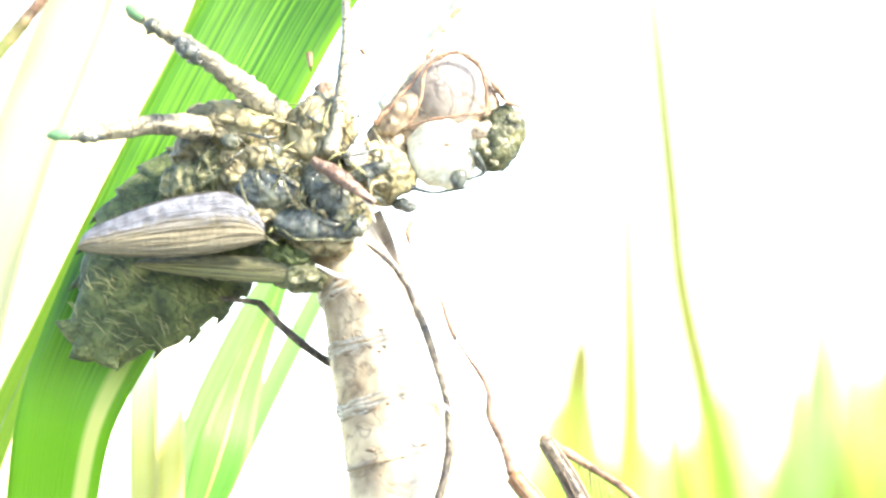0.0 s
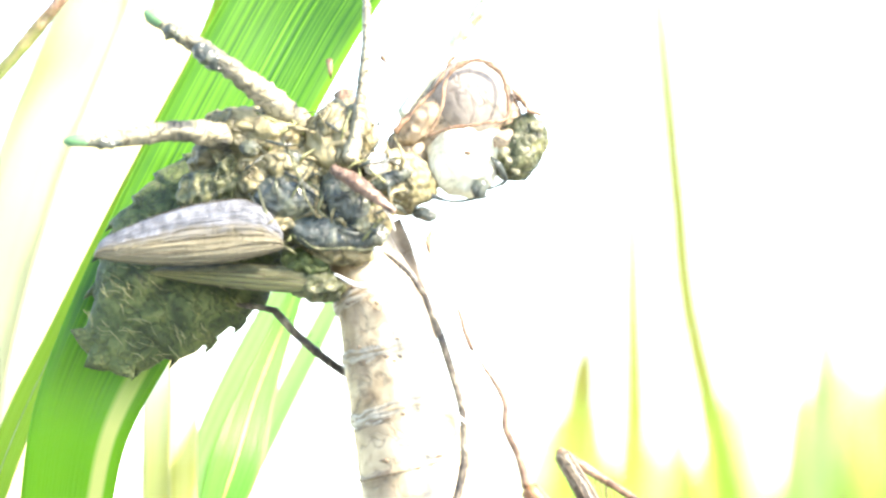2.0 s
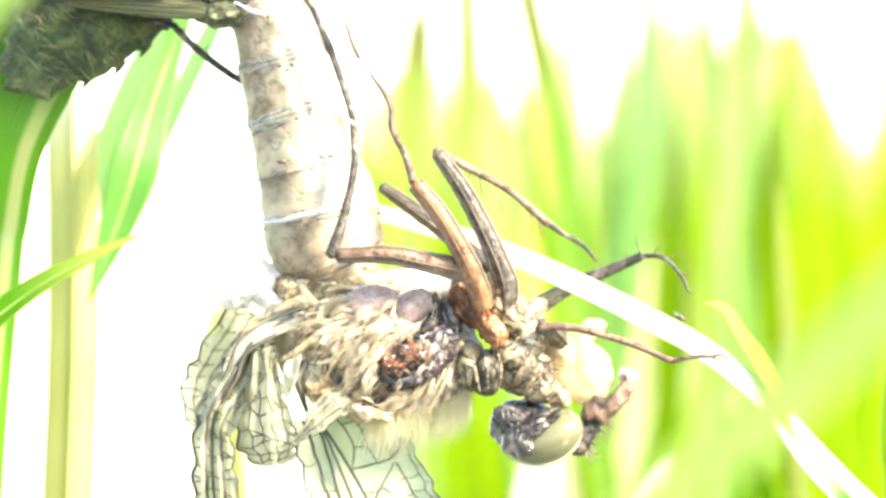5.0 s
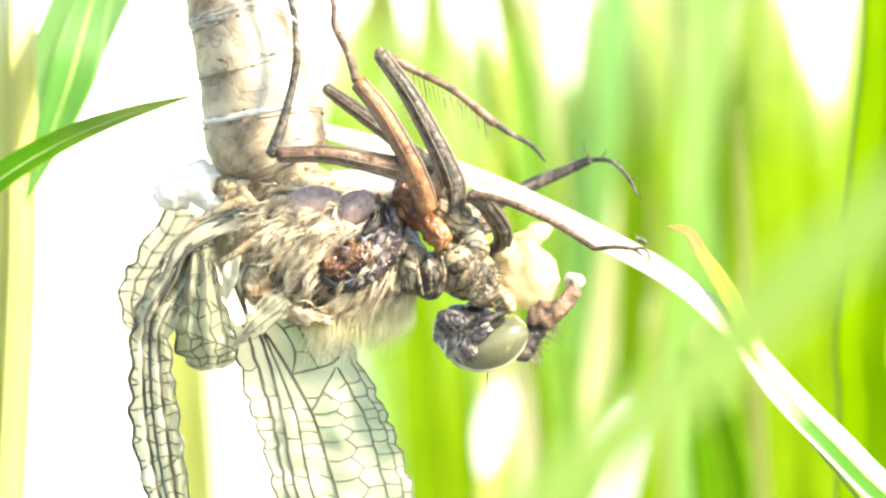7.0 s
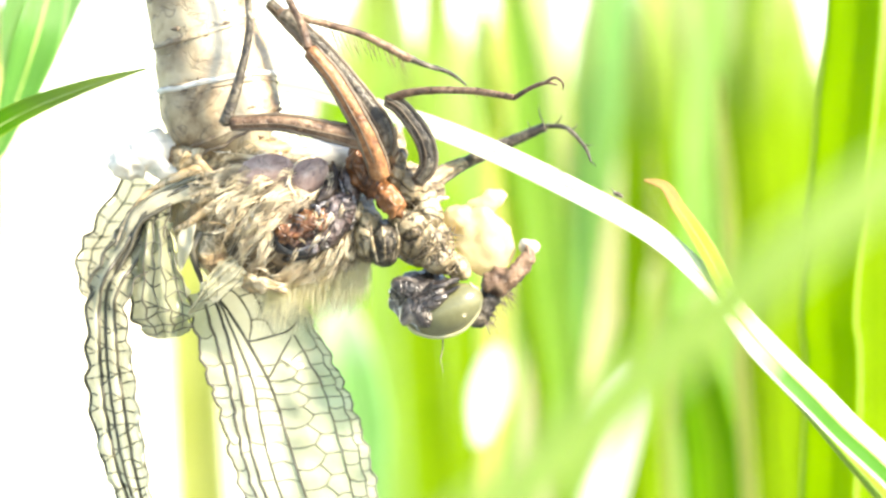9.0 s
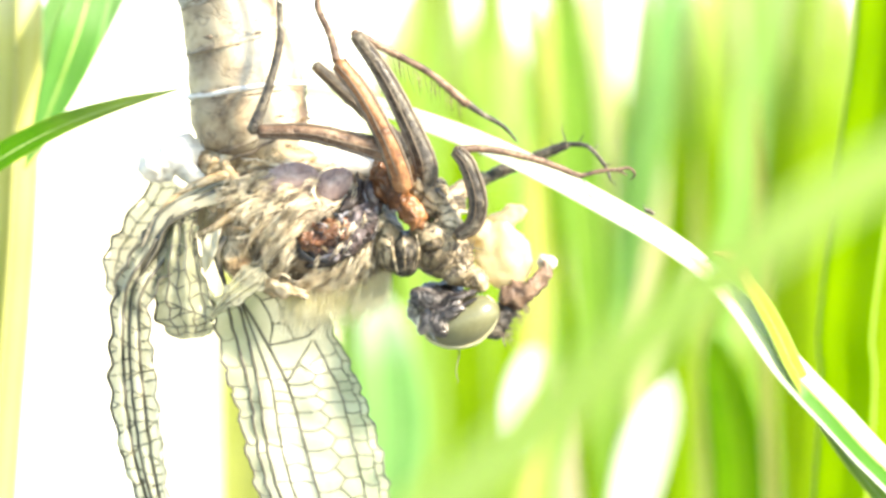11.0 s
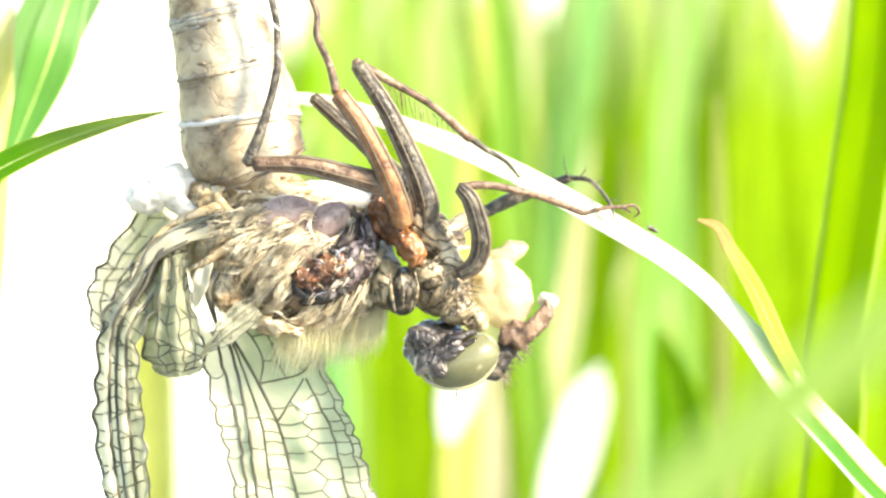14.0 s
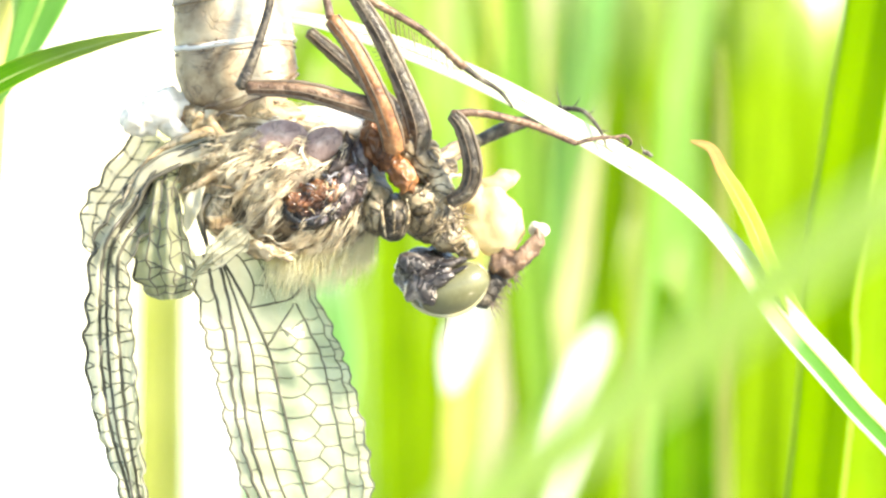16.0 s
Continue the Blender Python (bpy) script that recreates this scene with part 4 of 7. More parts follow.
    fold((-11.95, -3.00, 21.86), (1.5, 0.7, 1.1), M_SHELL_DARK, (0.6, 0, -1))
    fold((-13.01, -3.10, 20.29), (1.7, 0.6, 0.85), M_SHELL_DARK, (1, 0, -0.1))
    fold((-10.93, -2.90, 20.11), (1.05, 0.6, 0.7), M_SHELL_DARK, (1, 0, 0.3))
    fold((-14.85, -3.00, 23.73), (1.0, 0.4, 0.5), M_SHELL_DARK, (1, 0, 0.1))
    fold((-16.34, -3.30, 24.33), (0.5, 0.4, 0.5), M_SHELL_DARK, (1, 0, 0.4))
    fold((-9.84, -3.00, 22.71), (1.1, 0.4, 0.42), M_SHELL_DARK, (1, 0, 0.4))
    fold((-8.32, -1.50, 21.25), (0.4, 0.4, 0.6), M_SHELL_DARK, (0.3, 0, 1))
    fold((-15.14, -3.35, 20.57), (0.8, 0.4, 0.5), M_SHELL_TAN, (1, 0, 0.3))
    fold((-11.22, -3.50, 20.53), (0.5, 0.3, 0.5), M_PEARL, (1, 0, 0.3))
    fold((-10.46, -2.90, 23.52), (0.55, 0.4, 0.65), M_WHITE, (0.3, 0, 1))
    fold((-9.62, -2.70, 23.61), (0.35, 0.3, 0.5), M_WHITE, (0.3, 0, 1))
    fold((-17.47, -2.90, 23.34), (0.8, 0.3, 0.5), M_JAW, (0.4, 0, 1))
    fold((-10.78, -2.60, 24.96), (0.35, 0.3, 0.4), M_RIM, (1, 0, 0.3))
    def shell_ridge(pts, rad, m):
        """One crumpled ridge of the thorax shell."""
        bm = bmesh.new()
        tube(bm, pts, [0.65 * r for r in rad], n=26, sides=10, rough=0.9, freq=2.5, flat=0.6)
        part("thorax_ridge", bm, m, ex)

    shell_ridge([(-14.82, -3.30, 24.69), (-14.17, -3.70, 23.19), (-13.80, -3.80, 21.99), (-13.29, -3.80, 20.94)], [0.05, 0.13, 0.11, 0.04], M_JAW)
    shell_ridge([(-16.02, -3.50, 22.59), (-15.63, -3.80, 21.24), (-14.88, -3.60, 19.81), (-14.25, -3.20, 19.31)], [0.04, 0.09, 0.09, 0.04], M_JAW)
    shell_ridge([(-13.66, -3.60, 22.67), (-13.01, -3.90, 21.97), (-13.15, -3.90, 21.18), (-12.26, -3.70, 20.66)], [0.04, 0.1, 0.08, 0.03], M_JAW)
    shell_ridge([(-14.09, -3.60, 20.06), (-13.32, -3.60, 19.52), (-12.02, -3.60, 19.49), (-10.73, -3.20, 19.50), (-10.19, -3.00, 20.56), (-10.44, -3.20, 21.20)], [0.04, 0.07, 0.1, 0.12, 0.13, 0.05], M_JAW)
    shell_ridge([(-18.63, -2.90, 24.68), (-17.85, -3.10, 23.59), (-18.13, -3.10, 22.54)], [0.04, 0.09, 0.04], M_JAW)
    shell_ridge([(-11.18, -4.20, 22.29), (-10.54, -4.20, 21.70), (-9.91, -3.80, 21.00), (-9.67, -3.20, 20.27)], [0.06, 0.12, 0.1, 0.04], M_WHITE)
    # wing pads
    for tip, root, w, y, m in (((-23.63, -3.20, 19.52), (-14.83, -3.60, 19.68), 1.75, -3.4, M_PAD), ((-21.19, -1.80, 18.73), (-12.83, -2.20, 17.63), 0.75, -2.0, M_PADGREEN)):
        bm = bmesh.new()
        t, r = Vector(tip), Vector(root)
        up = (r - t).normalized().cross(Vector((0, -1, 0)))
        up = up if up.z > 0 else -up
        na, nb = 34, 18
        uv = bm.loops.layers.uv.verify()

        def on_pad(s, u):
            """A place on the pad's face: s runs from tip to root, u from its straight lower edge to its humped upper edge."""
            rise = (0.22 * min(1, s / 0.05) ** 0.5 + 0.78 * math.sin(math.pi / 2 * (s / 0.76) ** 0.95)) if s < 0.76 else max(0.0, math.cos(math.pi / 2 * ((s - 0.76) / 0.25))) ** 0.5
            high, low = 1.3 * w * rise, 0.42 * w * math.sin(math.pi * min(1, 0.02 + s * 0.96)) ** 0.6
            dome = math.sqrt(max(0, 1 - u * u)) * 0.75 * math.sin(math.pi * min(1, 0.04 + s * 0.92)) ** 0.5
            return t.lerp(r, s) + up * ((u + 1) / 2 * (high + low) - low), dome

        for sgn in (1, -1):
            grid = []
            for i in range(na + 1):
                row = []
                for k in range(nb + 1):
                    u = k / nb * 2 - 1
                    p, dome = on_pad(i / na, u)
                    groove = 0.06 * math.sin(u * 17 + 2 * i / na) * (1 if u < 0.05 else 0.15)
                    row.append(bm.verts.new(p - Vector((0, sgn * dome * (1 + groove), 0))))
                grid.append(row)
            for i in range(na):
                for k in range(nb):
                    f = bm.faces.new((grid[i][k], grid[i][k + 1], grid[i + 1][k + 1], grid[i + 1][k]))
                    for l, (p, q) in zip(f.loops, ((i, k), (i, k + 1), (i + 1, k + 1), (i + 1, k))):
                        l[uv].uv = (p / na, q / nb)
        bmesh.ops.remove_doubles(bm, verts=bm.verts, dist=0.004)
        pad = part("wing_pad", bm, m, ex, "brown ribbed wing pad, top coloured silvery for its highlight")
        for u in (-0.97, -0.6, -0.28, 0.02, 0.95):
            pts = []
            for i in range(13):
                a_ = 0.06 + 0.9 * i / 12
                p, dome = on_pad(a_, max(-0.98, min(0.98, u + (0.1 * math.sin(3 * a_) if -0.6 < u < 0.5 else 0) + 0.06 * noise.noise(Vector((a_ * 7, u * 4, 3))))))
                pts.append(p - Vector((0, dome + 0.01, 0)))
            bm = bmesh.new()
            tube(bm, pts, [0.008, 0.025, 0.03, 0.012], n=36, sides=6, rough=0.9, freq=2)
            part("pad_rib", bm, M_RIB, pad)
    # head: eye cap with a brown rim, white mask, dark jaw
    bm = bmesh.new()
    blob(bm, (-6.66, 0.20, 25.75), (3.0, 1.7, 2.5), (0.9, 0, 0.35), 0.15, 1.0, 4, 0.15)
    blob(bm, (-8.43, -0.90, 25.65), (1.5, 1.0, 0.8), (1, 0, 0.9), 0.12, 1.4, 4, 0.2)
    blob(bm, (-8.9, 0.0, 24.5), (1.5, 1.1, 1.2), (0.8, 0, 0.5), 0.18, 1.2, 4, 0.3)
    part("head_shell", bm, M_HEADSHELL, ex, "pale tan empty head shell")
    bm = bmesh.new()
    blob(bm, (-6.00, -1.00, 26.79), (1.85, 1.1, 1.9), (0.2, 0, 1), 0.08, 0.9, 4)
    part("eye_cap", bm, M_EYECAP, ex, "pale greyish pink empty eye cap")
    for pts, rad in (([(-8.03, -2.20, 24.93), (-7.49, -2.20, 26.00), (-7.20, -2.20, 27.45), (-6.52, -2.20, 28.15), (-5.60, -2.20, 28.35), (-4.69, -2.20, 27.80), (-4.37, -2.20, 26.73), (-4.39, -2.20, 25.60), (-5.40, -2.60, 25.30), (-6.97, -2.60, 25.10), (-8.11, -2.20, 24.82)],
                      [0.06, 0.09, 0.11, 0.12, 0.13, 0.15, 0.12, 0.1, 0.1, 0.09, 0.06]),
                     ([(-9.66, -1.80, 25.11), (-8.67, -1.80, 26.15), (-7.73, -1.60, 27.22), (-7.13, -1.40, 28.22), (-6.76, -1.40, 28.67)], [0.16, 0.13, 0.1, 0.1, 0.06]),
                     ([(-4.35, -1.50, 27.27), (-3.84, -1.50, 26.73), (-3.40, -1.50, 26.09), (-2.75, -1.50, 25.70)], [0.1, 0.16, 0.12, 0.06]),
                     ([(-4.18, -1.30, 26.84), (-3.85, -1.30, 26.17), (-3.75, -1.30, 25.77)], [0.05, 0.1, 0.05])):
        bm = bmesh.new()
        tube(bm, pts, [0.85 * r for r in rad], n=60, sides=10, rough=0.9, freq=3)
        part("eye_rim", bm, M_RIM, ex, "rust-brown rim of the eye cap")
    bm = bmesh.new()
    blob(bm, (-6.55, -0.90, 23.75), (1.7, 1.5, 1.75), (1, 0, 0.12), 0.22, 0.9, 4, 0.2)
    blob(bm, (-5.90, -1.00, 23.00), (1.1, 1.1, 0.8), (1, 0, 0.35), 0.15, 1.2, 4, 0.15)
    blob(bm, (-4.88, -0.70, 24.35), (0.9, 1.2, 1.35), (0.2, 0, 1), 0.1, 1.2, 4)
    part("face_mask", bm, M_MASK, ex, "bleached white mouth mask with a dark spot")
    for c, r, ax, m in (((-5.72, -2.10, 22.33), (0.5, 0.3, 0.4), (0.3, 0, 1), M_SHELL_DARK), ((-6.26, -2.35, 23.98), (0.24, 0.1, 0.1), (1, 0, -0.4), M_RIM),
                        ((-4.99, -1.90, 24.48), (0.12, 0.1, 0.28), (1, 0, 0), M_RIM)):
        bm = bmesh.new()
        blob(bm, c, r, ax, 0.08, 2, 3)
        part("mask_spot", bm, m, ex)
    bm = bmesh.new()
    blob(bm, (-3.83, -1.00, 24.30), (1.75, 1.3, 1.2), (0.5, 0, 0.85), 0.12, 1.6, 5, 0.2)
    jaw = part("jaw", bm, M_JAW, ex, "olive green jaw with pearly spots")
    for x, z, r in ((925, 266, 0.24), (905, 282, 0.2), (938, 248, 0.22), (915, 245, 0.2), (948, 226, 0.25), (896, 268, 0.2), (912, 300, 0.16)):
        bm = bmesh.new()
        k = Vector((-3.84, -2.12, 24.17)) + Vector(((x - 920) / 35, 0, (262 - z) / 35))
        blob(bm, k, (r, 0.10, r * 1.3), (0.5, 0, 0.85), 0.12, 3, 3)
        part("jaw_spot", bm, M_PEARL, jaw, "pearly spot")
    bm = bmesh.new()
    blob(bm, (-4.54, -1.90, 24.63), (0.55, 0.25, 0.5), (1, 0, 0.3), 0.12, 2, 3)
    part("jaw_spot", bm, M_HEADSHELL, jaw, "tan patch")
    for pts, rad in (([(-5.22, -2.30, 23.80), (-4.86, -2.30, 23.37), (-4.65, -2.10, 23.05), (-4.58, -1.80, 22.63), (-5.35, -2.00, 22.28)], [0.05, 0.16, 0.14, 0.1, 0.06]),
                     ([(-8.30, -1.60, 22.19), (-7.57, -1.70, 21.91), (-6.78, -1.70, 21.78), (-5.41, -1.60, 21.98)], [0.16, 0.1, 0.08, 0.06]),
                     ([(-2.76, -1.30, 25.22), (-2.99, -1.30, 24.30), (-3.59, -1.30, 23.30), (-4.44, -1.30, 22.79)], [0.06, 0.12, 0.14, 0.08])):
        bm = bmesh.new()
        tube(bm, pts, rad, n=24, sides=8, rough=0.3, freq=3)
        part("jaw_line", bm, M_SHELL_DARK, ex, "dark line along the jaw")
    # legs
    for pts, rad, m in (([(-20.76, -5.50, 30.33), (-18.52, -5.00, 28.83), (-16.22, -4.40, 27.18), (-13.72, -1.40, 25.24)], [0.34, 0.42, 0.50, 0.66], M_SHELL_LEG),
                        ([(-24.36, -6.50, 24.36), (-22.45, -6.00, 24.48), (-19.12, -5.00, 24.93), (-16.61, -1.80, 24.80)], [0.2, 0.36, 0.48, 0.66], M_SHELL_LEG),
                        ([(-10.97, -2.50, 32.53), (-10.83, -2.60, 30.36), (-11.04, -3.00, 27.63), (-11.35, -3.40, 25.06), (-11.72, -3.60, 23.58)], [0.18, 0.2, 0.24, 0.32, 0.42], M_SHELL_LEG),
                        ([(-12.49, -4.20, 23.14), (-11.32, -4.40, 22.37), (-9.65, -4.00, 21.10)], [0.22, 0.36, 0.15], M_PINK),
                        ([(-5.07, -0.50, 31.60), (-5.90, -0.50, 30.40), (-7.42, -0.50, 28.68), (-9.23, -0.50, 26.02)], [0.3, 0.35, 0.3, 0.45], M_MASK),
                        ([(-12.00, -1.00, 27.11), (-11.87, -1.20, 26.41), (-11.35, -1.50, 25.68)], [0.5, 0.45, 0.4], M_RIM)):
        bm = bmesh.new()
        tube(bm, pts, rad, n=44, sides=18, rough=0.34, freq=3.0, keel=0.07)
        leg = part("leg", bm, m, ex)
    for p, q in (((-12.61, -3.00, 28.42), (-12.53, -3.00, 27.40)), ((-10.18, -2.50, 28.61), (-9.93, -2.50, 28.20)), ((-5.90, -1.50, 30.12), (-5.21, -1.50, 30.91)), ((-8.22, -1.50, 19.98), (-7.91, -1.50, 20.69)), ((-8.22, -1.50, 19.98), (-8.08, -1.50, 19.12)), ((-3.47, -1.80, 25.98), (-2.68, -1.80, 25.75))):
        bm = bmesh.new()
        spike(bm, p, q, 0.16, sides=5)
        part("thorn", bm, M_RIM, ex)
    for pts, rad in (([(-20.9, -5.6, 30.42), (-20.6, -5.5, 30.22), (-20.2, -5.4, 29.95)], [0.2, 0.36, 0.38]), ([(-24.6, -6.6, 24.34), (-24.3, -6.55, 24.36), (-23.6, -6.4, 24.4)], [0.12, 0.26, 0.3])):
        bm = bmesh.new()
        tube(bm, pts, rad, n=12, sides=12, rough=0.2, freq=2)
        part("foot", bm, M_FOOT, ex, "pale green translucent foot")
    # crumpled folds all over the dry skin
    r2 = random.Random(21)
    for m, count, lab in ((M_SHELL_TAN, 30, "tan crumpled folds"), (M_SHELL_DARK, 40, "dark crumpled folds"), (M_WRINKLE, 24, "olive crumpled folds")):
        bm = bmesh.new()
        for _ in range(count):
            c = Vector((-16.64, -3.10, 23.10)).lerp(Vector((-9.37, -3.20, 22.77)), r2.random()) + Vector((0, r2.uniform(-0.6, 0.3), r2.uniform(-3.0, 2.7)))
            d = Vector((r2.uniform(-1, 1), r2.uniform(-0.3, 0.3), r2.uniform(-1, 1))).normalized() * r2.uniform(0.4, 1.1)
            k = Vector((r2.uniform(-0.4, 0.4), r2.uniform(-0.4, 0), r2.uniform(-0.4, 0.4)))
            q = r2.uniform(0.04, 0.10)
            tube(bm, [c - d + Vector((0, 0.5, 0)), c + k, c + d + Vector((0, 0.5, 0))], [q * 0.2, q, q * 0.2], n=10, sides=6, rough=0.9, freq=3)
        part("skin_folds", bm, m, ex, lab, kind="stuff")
    bm = bmesh.new()
    for _ in range(150):
        f, u = r2.uniform(0.05, 0.98), r2.uniform(-0.85, 0.85)
        wd = widths[min(7, int(f * 7))] * 0.95
        c = a.lerp(b, f) + side * u * wd - Vector((0, math.sqrt(1 - u * u) * wd * 0.46, 0))
        d = (side + axis * r2.uniform(-0.7, 0.7)).normalized() * r2.uniform(0.2, 0.55)
        q = r2.uniform(0.012, 0.028)
        tube(bm, [c - d, c + Vector((0, -0.06, 0)) + axis * r2.uniform(-0.15, 0.15), c + d], [q * 0.4, q, q * 0.3], n=8, sides=6, rough=0.4, freq=2)
    part("skin_folds", bm, M_WRINKLE, ex, "pale olive wrinkles on the rings", kind="stuff")
    for pts, rad in (([(-18.70, -5.22, 28.82), (-18.00, -5.00, 28.32), (-17.20, -4.80, 27.76)], [0.30, 0.47, 0.30]), ([(-20.05, -5.50, 29.72), (-19.70, -5.42, 29.48), (-19.35, -5.32, 29.24)], [0.22, 0.40, 0.22]),
                     ([(-23.60, -6.42, 24.26), (-22.80, -6.22, 24.30), (-22.00, -6.00, 24.36)], [0.16, 0.33, 0.2])):
        bm = bmesh.new()
        tube(bm, pts, rad, n=16, sides=16, rough=0.5, freq=3)
        part("leg_band", bm, M_SHELL_DARK, ex, "dark band on the leg")
    # torn skin hanging from the opening, behind the dragonfly
    bm = bmesh.new()
    leaf(bm, [(-9.95, 1.00, 21.20), (-9.45, 1.10, 19.80), (-8.90, 1.20, 18.40), (-8.35, 1.20, 16.90), (-8.00, 1.20, 15.60)], [0.9, 0.95, 0.75, 0.5, 0.12], face=(0.3, -1, 0), n=26, fold=0.3, thick=0.1, wave=0.06)
    part("torn_skin", bm, M_EYECAP, ex, "tan strip of torn skin hanging from the opening")
    # white breathing threads pulled out of the opening
    for pts, r in (([(-10.55, -3.40, 19.46), (-9.73, -3.80, 17.95), (-9.24, -3.60, 16.37), (-8.89, -3.40, 14.79)], [0.16, 0.15, 0.1, 0.03]),
                   ([(-12.50, -3.40, 18.32), (-11.18, -3.90, 17.71), (-9.73, -3.60, 18.23)], [0.05, 0.1, 0.05])):
        bm = bmesh.new()
        tube(bm, pts, r, n=24, sides=8, rough=0.2, freq=2)
        part("thread", bm, M_THREAD, ex, "white breathing thread")
    return ex


cast_shell()

# ---- the dragonfly ----
PIVOT = Vector((-11, 0, 21))
fly = thing("dragonfly", PIVOT, "pale newly emerged dragonfly hanging head down, wings crumpled", "dragonfly")


def abdomen():
    axis = spline([(-12.01, 0.50, 20.53), (-10.56, -0.20, 17.20), (-9.93, -0.40, 13.96), (-9.22, -0.40, 10.80), (-8.53, -0.20, 7.93), (-8.31, -0.20, 6.18), (-7.84, -0.10, 4.87), (-7.30, 0.20, 3.98)], 100)
    rad = profile([1.8, 2.05, 2.25, 2.5, 2.92, 3.0, 2.75, 1.9], 100)
    cuts = [0, 12, 24, 36, 48, 62, 84, 100]
    for i, (a, b) in enumerate(zip(cuts, cuts[1:])):
        pts = axis[a:b + 1]
        r = [x * (1.04 if j == len(pts) - 1 else 1) for j, x in enumerate(rad[a:b + 1])]
        bm = bmesh.new()
        tube(bm, pts, r, n=24, sides=48, rough=0.035, freq=1.1, mapped=True)
        seg = part("abdomen_segment", bm, M_ABDOMEN, fly)
        # the soft pale joint at its lower rim: broad on the upper rings, a thin cord lower down
        if i < 6:
            n = 40
            c = axis[b]
            d = (axis[min(b + 1, 100)] - axis[b - 1]).normalized()
            s = d.cross(Vector((0, 1, 0))).normalized()
            y = s.cross(d)

            def ring(off, wave, drift, close, row):
                """A wavy hoop round the abdomen at this joint."""
                return [c + d * (off + wave * math.sin(4 * math.pi * k / n) + drift * noise.noise(Vector((k * 0.4, off * 3 + row, i * 5)))) + (s * math.cos(2 * math.pi * k / n) + y * math.sin(2 * math.pi * k / n)) * rad[b] * close for k in range(n + 1)]

            cords = ((-0.3, 0.12), (-0.12, 0.16), (0.08, 0.15), (0.26, 0.1)) if i < 3 else ((-0.1, 0.07),) if i == 3 else ((0.0, 0.15),) if i == 4 else ()
            if cords:
                bm = bmesh.new()
                for off, w in cords:
                    tube(bm, ring(off, 0.1, 0.22 if i < 4 else 0.05, 0.97 if i < 4 else 1.0, 0), [w, w], n=n * 2, sides=6, caps=False, rough=0.3, freq=1.5)
                part("joint_ring", bm, M_JOINT if i < 4 else M_WHITE, seg, "pale soft joint ring")
            # thin dark hoop drawn for the shade below the joint; the last adds a belt
            bm = bmesh.new()
            tube(bm, ring(0.36 if i < 5 else -0.25, 0.08, 0.1 if i < 5 else 0.3, 0.985 if i < 4 else 1.0, 2), [0.07, 0.04], n=n * 2, sides=5, caps=False, rough=0.9, freq=1.5)
            if i == 5:
                tube(bm, ring(0.35, 0.1, 0.35, 0.985, 6), [0.12, 0.09], n=n * 2, sides=5, caps=False, rough=0.9, freq=1.5)
            part("joint_shade", bm, M_SPOT_SHADE, seg, "dark hoops for joint shade and the lower belt")
        # brown commas and dashes on the side
        r2 = random.Random(60 + i)
        for u, h, w in [(0.42, 0.9, 0.5), (0.5, 0.62, 0.3)] + [(r2.uniform(-0.8, 0.3), r2.choice((0.14, 0.2, 0.93)), r2.uniform(0.15, 0.32)) for _ in range(5)]:
            k = int(a + (b - a) * h)
            bm = bmesh.new()
            pts = []
            for j in range(4):
                v = u + (j / 3 - 0.5) * w * 2 / rad[k]
                pts.append(axis[k] + Vector((v * rad[k], -math.sqrt(max(0.05, 1 - v * v)) * rad[k] * 0.99, 0.25 * w * math.sin(j * 1.3 + i))))
            tube(bm, pts, [0.02, 0.05, 0.1, 0.02], n=12, sides=6, rough=0.6, freq=4)
            part("side_mark", bm, M_SPOT_SHADE, seg, "dark side mark")


def thread():
    bm = bmesh.new()
    tube(bm, [(-9.55, -3.20, 18.91), (-9.32, -3.30, 16.40), (-8.97, -3.40, 14.59), (-8.46, -3.60, 13.19), (-7.39, -4.00, 12.32), (-6.50, -4.40, 11.51)], [0.06, 0.09, 0.1, 0.1, 0.09, 0.04], n=30, sides=8, rough=0.2, freq=2)
    part("thread", bm, M_THREAD, fly, "white breathing thread stuck to the abdomen")


